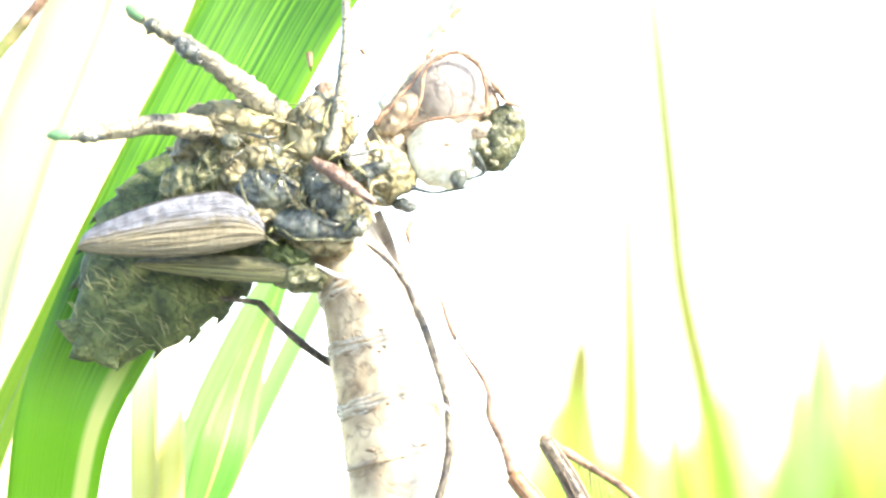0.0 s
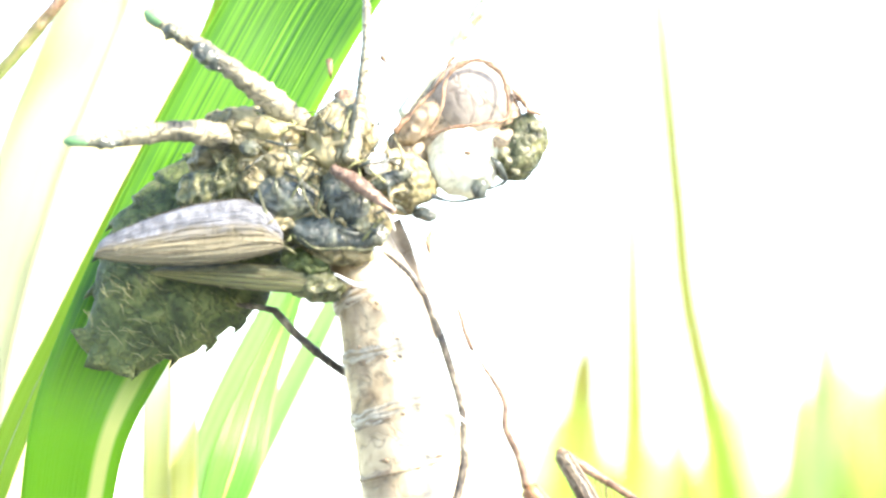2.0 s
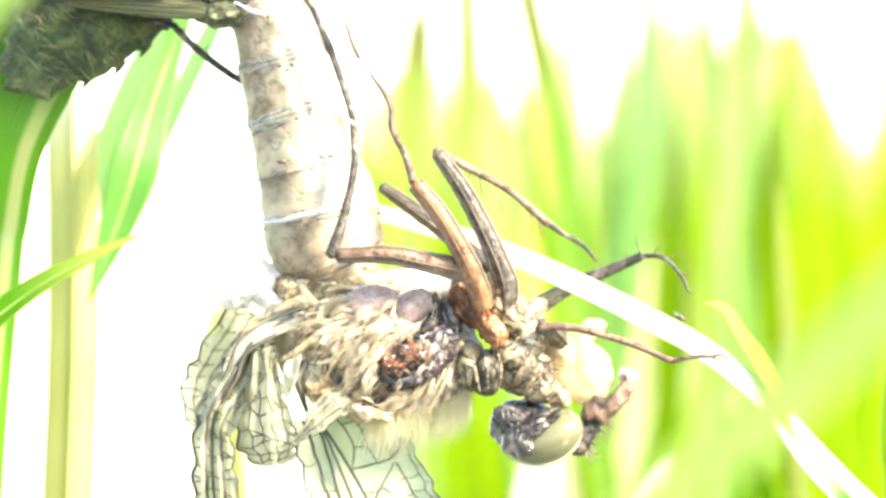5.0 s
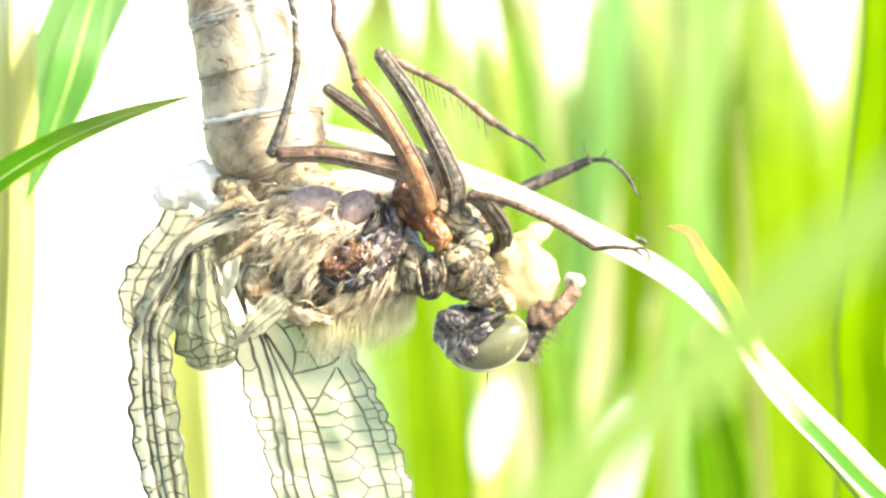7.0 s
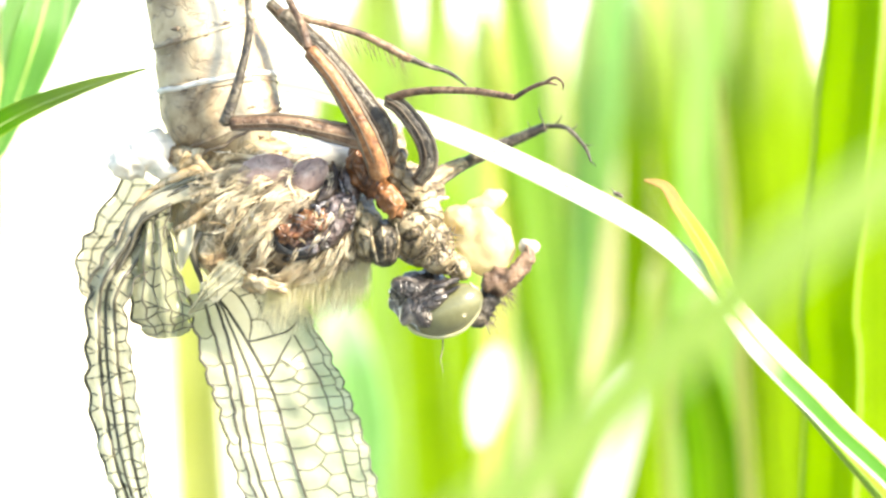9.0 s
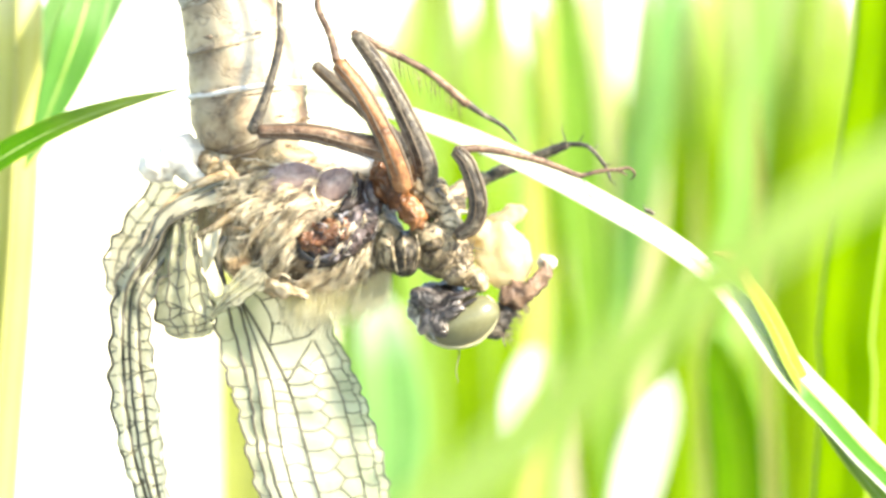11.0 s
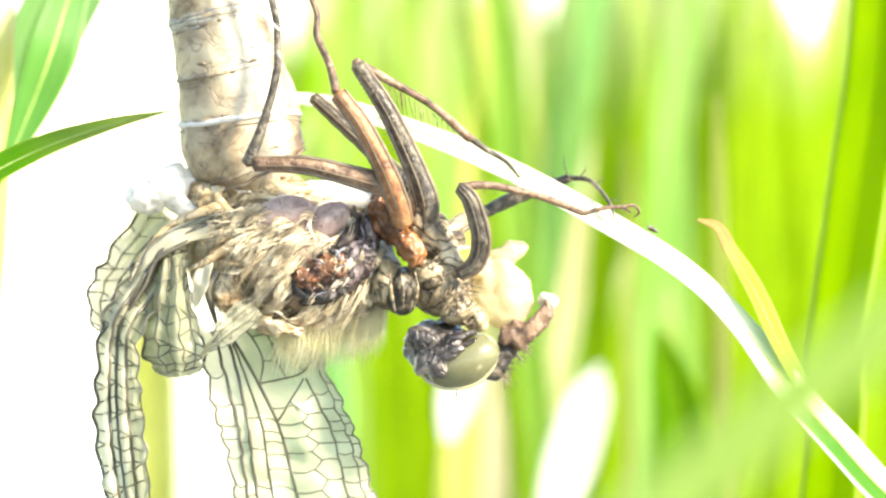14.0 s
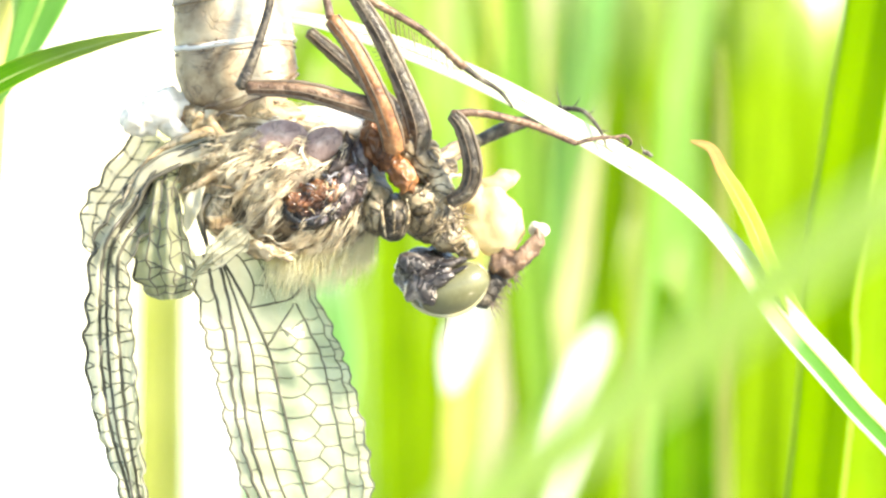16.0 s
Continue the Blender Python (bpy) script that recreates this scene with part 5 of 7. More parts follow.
def thorax():
    c0, rx, ry, rz = Vector((-5.56, 0.00, 0.61)), 4.9, 4.0, 3.55
    ax = Vector((1, 0, -0.18)).normalized()
    az = Vector((0.18, 0, 1)).normalized()

    def skin(p, lift=0.0):
        """The place on the thorax's near side over or under p."""
        q = Vector(p) - c0
        u, v = q.dot(ax) / rx, q.dot(az) / rz
        return Vector((p[0], c0.y - ry * math.sqrt(max(0.04, 1 - u * u - v * v)) - lift, p[2]))

    bm = bmesh.new()
    blob(bm, c0, (rx, ry, rz), ax, 0.16, 0.9, 5, 0.15)
    body = part("thorax", bm, M_THORAX, fly, "swollen furry tan thorax")
    # plates and pads: centre, sink, radii, material, axis
    def plate(c, sink, r, m, way, nm, lab, rough=0.06, ridged=0.05):
        """A plate or pad, sunk into the skin."""
        bm = bmesh.new()
        blob(bm, skin(c) + Vector((0, sink, 0)), r, way, rough, 2.1, 4, ridged)
        part(nm, bm, m, fly, lab)

    plate((-6.10, -3.00, 2.55), 0.22, (1.5, 0.6, 0.95), M_PLUM, (1, 0, 0.15), "thorax_plate", "dusty plum-coloured domed plate")
    plate((-4.00, -3.00, 2.30), 0.05, (1.15, 0.6, 0.85), M_PLUM, (1, 0, 0.75), "thorax_plate", "dusty plum-coloured domed plate")
    plate((-6.45, -3.00, 0.10), 0.2, (0.9, 0.3, 0.25), M_PLUM, (1, 0, 0.3), "thorax_plate", "dusty plum-coloured domed plate")
    # two raised plates, darkened in colour to read as a shaded cavity
    plate((-3.65, -3.00, -0.10), 0.35, (2.2, 0.55, 1.25), M_HOLLOW_SHADE, (1, 0, 0.7), "thorax_hollow_shade", "wet brown plate coloured dark for a hollow's shade")
    plate((-2.10, -3.00, 1.51), 0.18, (1.6, 0.6, 0.75), M_HOLLOW_SHADE, (0.3, 0, 1), "thorax_hollow_shade", "wet brown plate coloured dark for a hollow's shade")
    plate((-4.40, -3.00, -0.15), -0.02, (1.5, 0.42, 0.82), M_PLATE, (1, 0, 0.45), "thorax_plate", "wet orange-brown plate", 0.2, 0.45)
    plate((-5.60, -3.00, -0.80), 0.25, (0.8, 0.35, 0.4), M_BLACK, (0.5, 0, -1), "thorax_plate", "wet black plate")
    plate((-4.50, -3.00, -1.54), 0.15, (1.0, 0.4, 0.32), M_BLACK, (1, 0, 0.25), "thorax_plate", "wet black plate")
    plate((-3.18, -3.00, -0.97), 0.1, (0.9, 0.4, 0.3), M_BLACK, (1, 0, 0.5), "thorax_plate", "wet black plate")
    plate((-2.25, -3.00, -0.24), 0.1, (0.7, 0.4, 0.3), M_BLACK, (1, 0, 0.7), "thorax_plate", "wet black plate")
    # white here stands for the strong light on the upper belly
    plate((-3.65, -3.00, 3.51), 0.15, (2.3, 0.9, 0.72), M_WHITE, (1, 0, -0.12), "thorax_pad", "swollen belly pad coloured white as strongly lit")
    plate((-6.76, -3.00, 3.76), 0.4, (2.4, 0.9, 0.55), M_WINGROOT, (1, 0, 0.0), "thorax_pad", "swollen tan belly pad")
    plate((-7.88, -3.00, -1.37), 0.3, (1.5, 0.7, 0.9), M_THORAX, (1, 0, 0.2), "thorax_pad", "tan lobe at the wing base")
    for c, r, m, way, nm, lab in (((-8.51, -0.60, 4.49), (1.9, 2.0, 1.25), M_WAIST, (1, 0, -0.1), "waist", "tan waist between thorax and abdomen"),
                                  ((-9.45, -1.20, 3.68), (0.9, 1.2, 0.7), M_NECK, (0.4, 0, 1), "waist", "tan fold at the waist"),
                                  ((-1.15, -2.90, 2.45), (1.5, 1.0, 0.85), M_ORANGE, (0.45, 0, -1), "coxa", "rust-orange leg base"),
                                  ((-0.05, -3.00, 0.95), (1.1, 0.7, 0.7), M_ORANGE, (0.7, 0, -1), "coxa", "rust-orange leg base"),
                                  ((0.25, -1.90, 3.15), (1.7, 0.9, 0.55), M_NECK, (0.2, 0, 1), "coxa", "yellowish crinkled leg base"),
                                  ((0.90, -2.00, 1.75), (1.0, 0.9, 1.2), M_NECK, (1, 0, 0.2), "coxa", "mottled leg base"),
                                  ((1.75, -1.90, 0.75), (1.5, 0.9, 0.75), M_NECK, (0.45, 0, -1), "coxa", "mottled leg base"),
                                  ((0.45, -2.60, 2.55), (1.1, 0.5, 0.45), M_NECK, (0.3, 0, 1), "coxa", "yellowish crinkled leg base"),
                                  ((-1.21, -1.40, -0.58), (0.8, 1.7, 1.5), M_NECK, (1, 0, 0.0), "thorax_pad", "tan fold behind the neck band"),
                                  ((-0.36, -2.10, -1.15), (0.85, 1.6, 1.2), M_LEG_DARK, (0.95, 0, -0.1), "neck_band", "dark olive neck band")):
        bm = bmesh.new()
        blob(bm, c, r, way, 0.2 if m is M_ORANGE else 0.12, 1.3, 5, 0.3 if m is M_ORANGE else 0.15)
        part(nm, bm, m, fly, lab)
    # ridges, swirls and crinkles; the silvery ones are coloured as wet glints
    def ridge(pts, rad, m, lab, lift):
        """A ridge or crinkle that follows the skin."""
        bm = bmesh.new()
        tube(bm, [skin(p, lift) for p in pts], rad, n=30, sides=10, flat=0.7, rough=0.5, freq=2.5)
        part("thorax_ridge", bm, m, fly, lab)

    ridge([(-2.80, 0.00, 3.13), (-2.72, 0.00, 2.27), (-3.05, 0.00, 1.53), (-3.60, 0.00, 1.05)], [0.05, 0.24, 0.36, 0.08], M_RIDGE, "blackish brown curved ridge", 0.5)
    ridge([(-4.62, 0.00, 1.35), (-4.95, 0.00, 1.95), (-4.82, 0.00, 2.60), (-4.40, 0.00, 3.08), (-3.74, 0.00, 3.24), (-3.22, 0.00, 2.85), (-3.12, 0.00, 2.15), (-3.60, 0.00, 1.50), (-4.30, 0.00, 1.30)], [0.03, 0.09, 0.11, 0.10, 0.08, 0.05, 0.05, 0.07, 0.03], M_HAIR, "white ridge along the plate", 0.16)
    ridge([(-7.45, 0.00, 2.05), (-7.00, 0.00, 3.15), (-5.90, 0.00, 3.50), (-4.95, 0.00, 2.75), (-5.10, 0.00, 1.85)], [0.02, 0.05, 0.05, 0.06, 0.02], M_WHITE, "white ridge along the plate", 0.2)
    ridge([(-5.75, 0.00, -0.55), (-5.35, 0.00, -1.25), (-4.30, 0.00, -1.35), (-3.20, 0.00, -0.95), (-2.10, 0.00, -0.35)], [0.08, 0.22, 0.28, 0.24, 0.08], M_BLACK, "wet black band under the hollow", 0.12)
    ridge([(-3.70, 0.00, 0.61), (-3.22, 0.00, 1.04), (-2.70, 0.00, 1.24)], [0.033, 0.088, 0.033], M_GLINT, "silvery crinkle coloured as a wet glint", 0.38)
    ridge([(-3.42, 0.00, 0.04), (-2.99, 0.00, 0.39), (-2.36, 0.00, 0.61)], [0.033, 0.088, 0.033], M_GLINT, "silvery crinkle coloured as a wet glint", 0.38)
    ridge([(-2.76, 0.00, 2.56), (-2.42, 0.00, 1.90), (-2.19, 0.00, 1.04)], [0.0275, 0.066, 0.0275], M_GLINT, "silvery crinkle coloured as a wet glint", 0.4)
    ridge([(-2.08, 0.00, 2.76), (-1.90, 0.00, 1.76), (-1.79, 0.00, 0.61), (-1.99, 0.00, -0.39)], [0.033, 0.088, 0.099, 0.044], M_GLINT, "silvery crinkle coloured as a wet glint", 0.4)
    ridge([(-5.05, 0.00, -1.44), (-4.42, 0.00, -1.27), (-3.79, 0.00, -1.04)], [0.022, 0.0495, 0.022], M_GLINT, "silvery crinkle coloured as a wet glint", 0.42)
    ridge([(-3.70, 0.00, -0.87), (-2.99, 0.00, -0.59), (-2.28, 0.00, -0.01)], [0.022, 0.0495, 0.022], M_GLINT, "silvery crinkle coloured as a wet glint", 0.45)
    ridge([(-1.62, 0.00, 1.33), (-1.45, 0.00, 0.47), (-1.28, 0.00, -0.39), (-1.05, 0.00, -1.67)], [0.1, 0.22, 0.24, 0.14], M_NECK, "pale ridge", 0.2)
    ridge([(-7.56, 0.00, -2.47), (-6.85, 0.00, -2.24), (-5.99, 0.00, -2.70), (-5.22, 0.00, -2.53)], [0.1, 0.2, 0.2, 0.08], M_WINGROOT, "ragged yellowish flange", 0.3)
    ridge([(-9.42, 0.00, 3.13), (-8.13, 0.00, 3.53), (-6.42, 0.00, 3.33), (-5.28, 0.00, 3.53)], [0.06, 0.14, 0.12, 0.05], M_HAIR, "cream fold", 0.15)
    for pts in ([(-1.03, -3.70, -0.24), (-0.97, -3.90, -1.08), (-0.75, -3.40, -2.07)], [(-0.47, -3.80, -0.29), (-0.41, -3.90, -1.14), (-0.36, -3.50, -1.98)], [(0.21, -3.40, -0.18), (0.32, -3.50, -1.08), (0.09, -3.20, -2.04)]):
        bm = bmesh.new()
        tube(bm, pts, [0.04, 0.09, 0.04], n=16, sides=8, rough=0.2, freq=2)
        part("thorax_ridge", bm, M_NECK, fly, "pale upright ridge of the neck band")
    r2 = random.Random(31)
    for m, count in ((M_BLACK, 26), (M_GLINT, 30), (M_RIDGE, 18), (M_NECK, 12)):
        bm = bmesh.new()
        for _ in range(count):
            p = Vector((-4.13, 0.00, -0.81)).lerp(Vector((-2.08, 0.00, 1.76)), r2.random()) + Vector((r2.uniform(-0.9, 0.7), 0, r2.uniform(-0.8, 0.8)))
            d = Vector((r2.uniform(-1, 1), 0, r2.uniform(-1, 1))).normalized() * r2.uniform(0.15, 0.45)
            q = r2.uniform(0.03, 0.08)
            tube(bm, [skin(p - d, 0.16), skin(p + Vector((0.06, 0, 0.08)), 0.36), skin(p + d, 0.16)], [q * 0.3, q, q * 0.3], n=8, sides=6, rough=0.3, freq=3)
        part("skin_folds", bm, m, body, kind="stuff")
    creases(body, (-1.25, -3.80, 2.99), (0.29, -4.10, 0.74), 0.7, 8, 0.3, (M_LEG_RUST, M_ORANGE, M_RIDGE), 33, 0.2, (0.4, 0, 1))
    creases(body, (-8.60, -2.60, 3.71), (-2.67, -3.20, 3.99), 0.35, 8, 0.4, (M_TUFT, M_WHITE), 34, 0.3, (1, 0, -0.2))

    # fur: combed back and down, fine hair and thicker tufts, with bare plates
    def bare(u, v):
        """Bare patches: the plates and the dark hollow."""
        if v > 0.66:
            return u > -0.35
        if v > 0.32:
            return u > -0.08
        if v > 0.1:
            return u > 0.14
        return u > 0.02 and v > -0.6 + 0.9 * u - 0.25

    r2 = random.Random(3)
    for m, count, rad, lo, hi, lab, loose in ((M_HAIR, 900, 0.02, 0.9, 2.0, "long pale fur in wavy locks", 0.10), (M_TUFT, 160, 0.028, 0.9, 1.8, "yellowish fur locks", 0.03), (M_HAIR_DARK, 380, 0.018, 0.8, 1.7, "dark hair between the pale locks", 0.05)):
        bm = bmesh.new()
        for _ in range(count):
            th = r2.uniform(0, 2 * math.pi)
            front = r2.uniform(-1, 0.3)
            rr = math.sqrt(max(0, 1 - front * front))
            u, v = rr * math.cos(th), rr * math.sin(th)
            if bare(u, v) and r2.random() > loose:
                continue
            p = c0 + ax * u * rx + az * v * rz + Vector((0, front * ry, 0))
            out = (ax * u / rx + az * v / rz + Vector((0, front / ry, 0))).normalized()
            sweep = Vector((-0.55, -0.1, -0.8)) if v < -0.25 else Vector((-0.70, -0.1, -0.60))
            if u < -0.45 and v > 0.2:
                sweep = Vector((-0.55, -0.1, -0.8))
            sweep = sweep + Vector((r2.uniform(-0.2, 0.2), r2.uniform(-0.2, 0.2), r2.uniform(-0.2, 0.2))) + 0.55 * noise.noise_vector(p * 0.6)
            sweep = (sweep - out * sweep.dot(out)).normalized()
            L = r2.uniform(lo, hi)
            tip = p + sweep * L + out * 0.2 * L
            across = sweep.cross(out).normalized()
            for _ in range(9 if m is M_HAIR else 4):
                w = r2.uniform(-0.22, 0.22)
                q = p + across * w + sweep * r2.uniform(-0.3, 0.3) - out * 0.05
                spike(bm, q, tip + across * w * 0.35 + sweep * r2.uniform(-0.35, 0.2) + out * r2.uniform(-0.15, 0.1), rad * r2.uniform(0.7, 1.2), out * 0.2 * L + across * 0.12 * L, sides=3)
        part("fur", bm, m, body, lab, kind="stuff")
    bm = bmesh.new()
    for _ in range(1500):
        f = r2.random()
        p = Vector((-6.38, -1.50, -3.02)).lerp(Vector((-1.13, -1.00, -2.09)), f) + Vector((0, r2.uniform(-1.0, 1.6), 0.4 * math.sin(f * 3.1) * -1 + r2.uniform(0, 0.5)))
        spike(bm, p, p + Vector((r2.uniform(-0.9, 0.1), r2.uniform(-0.4, 0.4), r2.uniform(-2.8, -0.9))), 0.013, (0.1, 0, 0), sides=3)
    part("fur", bm, M_FRINGE, body, "long pale yellow fringe of fur under the thorax", kind="stuff")


def head():
    bm = bmesh.new()
    blob(bm, (1.58, -0.50, -3.95), (1.9, 2.4, 1.45), (1, 0, -0.1), 0.12, 1.6, 4, 0.25)
    hd = part("head", bm, M_FACE, fly, "black and grey wrinkled head")
    bm = bmesh.new()
    blob(bm, (2.68, -2.00, -4.58), (1.85, 1.2, 1.16), (1, 0, 0.5), 0.0, 1, 5)
    eye = part("eye", bm, M_EYE, hd, "large pearly grey-green compound eye")
    bm = bmesh.new()
    tube(bm, [(0.35, -2.10, -4.83), (0.94, -2.30, -5.56), (2.02, -2.40, -5.89), (3.26, -2.40, -5.64), (4.11, -2.30, -4.77), (4.28, -2.20, -3.86), (3.77, -2.30, -3.24)], [0.04, 0.08, 0.09, 0.09, 0.08, 0.07, 0.03], n=40, sides=8, flat=0.8)
    part("eye_rim", bm, M_CREAM, eye, "cream rim round the eye")
    bm = bmesh.new()
    blob(bm, (2.47, 2.40, -4.58), (2.0, 1.2, 1.2), (1, 0, 0.4), 0.0, 1, 4)
    part("eye", bm, M_EYE, hd)
    for c, r, ax in (((0.77, -2.40, -3.41), (1.0, 0.7, 0.55), (1, 0, -0.4)), ((1.56, -2.80, -3.96), (1.1, 0.5, 0.42), (1, 0, 0.45)), ((0.77, -2.60, -4.42), (0.9, 0.6, 0.5), (0.5, 0, 1)), ((2.30, -2.60, -3.35), (1.1, 0.6, 0.3), (1, 0, 0.3)), ((1.42, -2.90, -4.64), (0.75, 0.35, 0.22), (1, 0, 0.6)), ((2.69, -2.90, -3.68), (0.7, 0.3, 0.16), (1, 0, 0.5)),
                        ((1.20, -2.75, -4.55), (1.0, 0.6, 0.62), (0.7, 0, -1)), ((1.85, -3.05, -4.20), (0.95, 0.35, 0.36), (1, 0, 0.5))):
        bm = bmesh.new()
        blob(bm, c, r, ax, 0.1, 2.0, 3, 0.15)
        part("head_fold", bm, M_FACE, hd)
    creases(hd, (0.52, -2.90, -3.68), (1.84, -3.40, -3.90), 0.75, 16, 0.36, (M_FACE, M_BLACK), 41, 0.2)
    bm = bmesh.new()
    tube(bm, [(3.95, -1.20, -5.30), (4.42, -1.20, -4.60), (4.80, -1.10, -3.90), (5.10, -1.00, -3.35)], [0.45, 0.55, 0.5, 0.3], n=18, sides=14, rough=0.35, freq=2.8)
    part("face", bm, M_LEG_DARK, hd, "dark bristly face")
    bm = bmesh.new()
    tube(bm, [(4.57, -1.50, -3.42), (5.32, -1.50, -3.26), (6.06, -1.40, -2.83), (6.56, -1.30, -2.38), (6.80, -1.20, -1.90), (6.72, -1.20, -1.52)], [0.5, 0.56, 0.5, 0.4, 0.26, 0.1], n=36, sides=16, rough=0.7, freq=2.0)
    part("mandible", bm, M_LEG, hd, "brown crinkled mandible")
    for c, r, ax, m in (((4.62, -0.30, -1.25), (1.85, 0.8, 1.5), (0.45, 0, -1), M_LABIUM), ((4.70, -0.10, 0.62), (1.35, 0.35, 0.6), (1, 0, 0.4), M_LABIUM), ((6.78, -0.50, -1.55), (0.34, 0.4, 0.5), (0.3, 0, 1), M_LABRUM),
                        ((3.43, -0.30, 0.04), (0.8, 0.9, 0.7), (1, 0, 0.3), M_LABIUM)):
        bm = bmesh.new()
        blob(bm, c, r, ax, 0.22, 1.1, 4, 0.1)
        part("mouth_lobe", bm, m, hd, "soft pale yellow mouth lobe")
    r2 = random.Random(5)
    bm = bmesh.new()
    for _ in range(90):
        p = Vector((4.27, -1.20, -5.07)).lerp(Vector((5.70, -1.00, -2.94)), r2.random()) + Vector((r2.uniform(-0.1, 0.5), r2.uniform(-0.8, 0.8), r2.uniform(-0.5, 0.1)))
        spike(bm, p, p + Vector((r2.uniform(0.2, 0.6), r2.uniform(-0.5, 0.3), r2.uniform(-0.8, -0.1))), 0.025, sides=3)
    part("bristles", bm, M_HAIR_DARK, hd, kind="stuff")
    bm = bmesh.new()
    tube(bm, [(2.37, -1.00, -5.65), (2.31, -1.40, -6.49), (2.19, -1.60, -7.05), (2.31, -1.80, -7.75)], [0.045, 0.035, 0.022, 0.012], n=14, sides=5)
    part("antenna", bm, M_HAIR_DARK, hd)
    # neck and front of the thorax; the small white bar is a highlight built as a fold
    for c, r, ax, m in (((1.52, -1.20, -1.09), (1.3, 1.7, 1.7), (0.4, 0, 1), M_NECK), ((1.00, -2.20, -0.38), (0.9, 0.9, 1.2), (0.3, 0, 1), M_NECK), ((2.28, -1.80, -1.94), (1.0, 1.0, 0.9), (1, 0, -0.6), M_NECK),
                        ((3.14, -1.20, -2.37), (0.9, 1.1, 0.6), (1, 0, -0.9), M_NECK), ((1.86, -0.60, 1.18), (1.0, 1.0, 0.6), (1, 0, 0.5), M_NECK), ((2.37, -1.20, 0.95), (0.55, 0.3, 0.16), (1, 0, 0.2), M_LABRUM)):
        bm = bmesh.new()
        blob(bm, c, r, ax, 0.12, 1.2, 5, 0.15)
        nk = part("neck_fold", bm, m, fly)
    # The dark tubes among these stand for shaded gaps between the neck folds.
    creases(nk, (0.86, -2.90, -0.52), (2.98, -2.60, -1.93), 1.1, 34, 0.42, (M_NECK, M_HAIR_DARK, M_LEG_DARK), 42, 0.3)


def bristles(bm, a, b, way, count, length, r2, r=0.022):
    a, b = Vector(a), Vector(b)
    for k in range(count):
        p = a.lerp(b, (k + r2.random()) / count)
        d = Vector(way) + Vector((r2.uniform(-0.15, 0.15), r2.uniform(-0.3, 0.3), r2.uniform(-0.15, 0.15)))
        spike(bm, p, p + d.normalized() * length * r2.uniform(0.7, 1.2), r, sides=3)


def keels(leg, femur, fr):
    """Dark raised keels along both edges of a limb and one down its face."""
    n = 30
    c, rr = spline(femur, n), profile(fr, n)
    for off, deep, r in ((0.86, 0.4, 0.11), (-0.86, 0.4, 0.11), (0.25, 0.95, 0.05)):
        pts = []
        for i, q in enumerate(c):
            d = c[min(i + 1, n)] - c[max(i - 1, 0)]
            w = Vector((-d.z, 0, d.x)).normalized()
            pts.append(q + w * off * rr[i] - Vector((0, deep * rr[i], 0)))
        bm = bmesh.new()
        tube(bm, pts, [r * 0.6, r, r, r * 0.6], n=34, sides=6, rough=0.3, freq=3)
        part("leg_keel", bm, M_HAIR_DARK, leg)


def still_leg(femur, fr, fm, tibia, tr, tm, tarsus=None, comb=None, label="", origin=None):
    r2 = random.Random(11)
    bm = bmesh.new()
    tube(bm, femur, fr, n=30, sides=16, rough=0.04, freq=2.0, keel=0.06)
    for a, b in zip(femur, femur[1:]):
        bristles(bm, a, b, (0.35, -0.5, 0.8), 14, 0.34, r2, 0.03)
    leg = part("femur", bm, fm, fly, label, origin=origin)
    keels(leg, femur, fr)
    if tibia:
        bm = bmesh.new()
        tube(bm, tibia, tr, n=24, sides=9, rough=0.12, freq=3)
        for a, b in zip(tibia, tibia[1:]):
            bristles(bm, a, b, (0.6, -0.4, 0.5), 7, 0.35, r2)
        if comb:
            bristles(bm, Vector(tibia[0]).lerp(Vector(tibia[1]), 0.35), Vector(tibia[0]).lerp(Vector(tibia[1]), 0.85), comb, 13, 1.05, r2, 0.018)
        part("tibia", bm, tm, leg)
    if tarsus:
        bm = bmesh.new()
        tube(bm, tarsus, [0.14, 0.12, 0.1, 0.05], n=20, sides=7, rough=0.2, freq=4)
        part("tarsus", bm, tm, leg)
    return leg


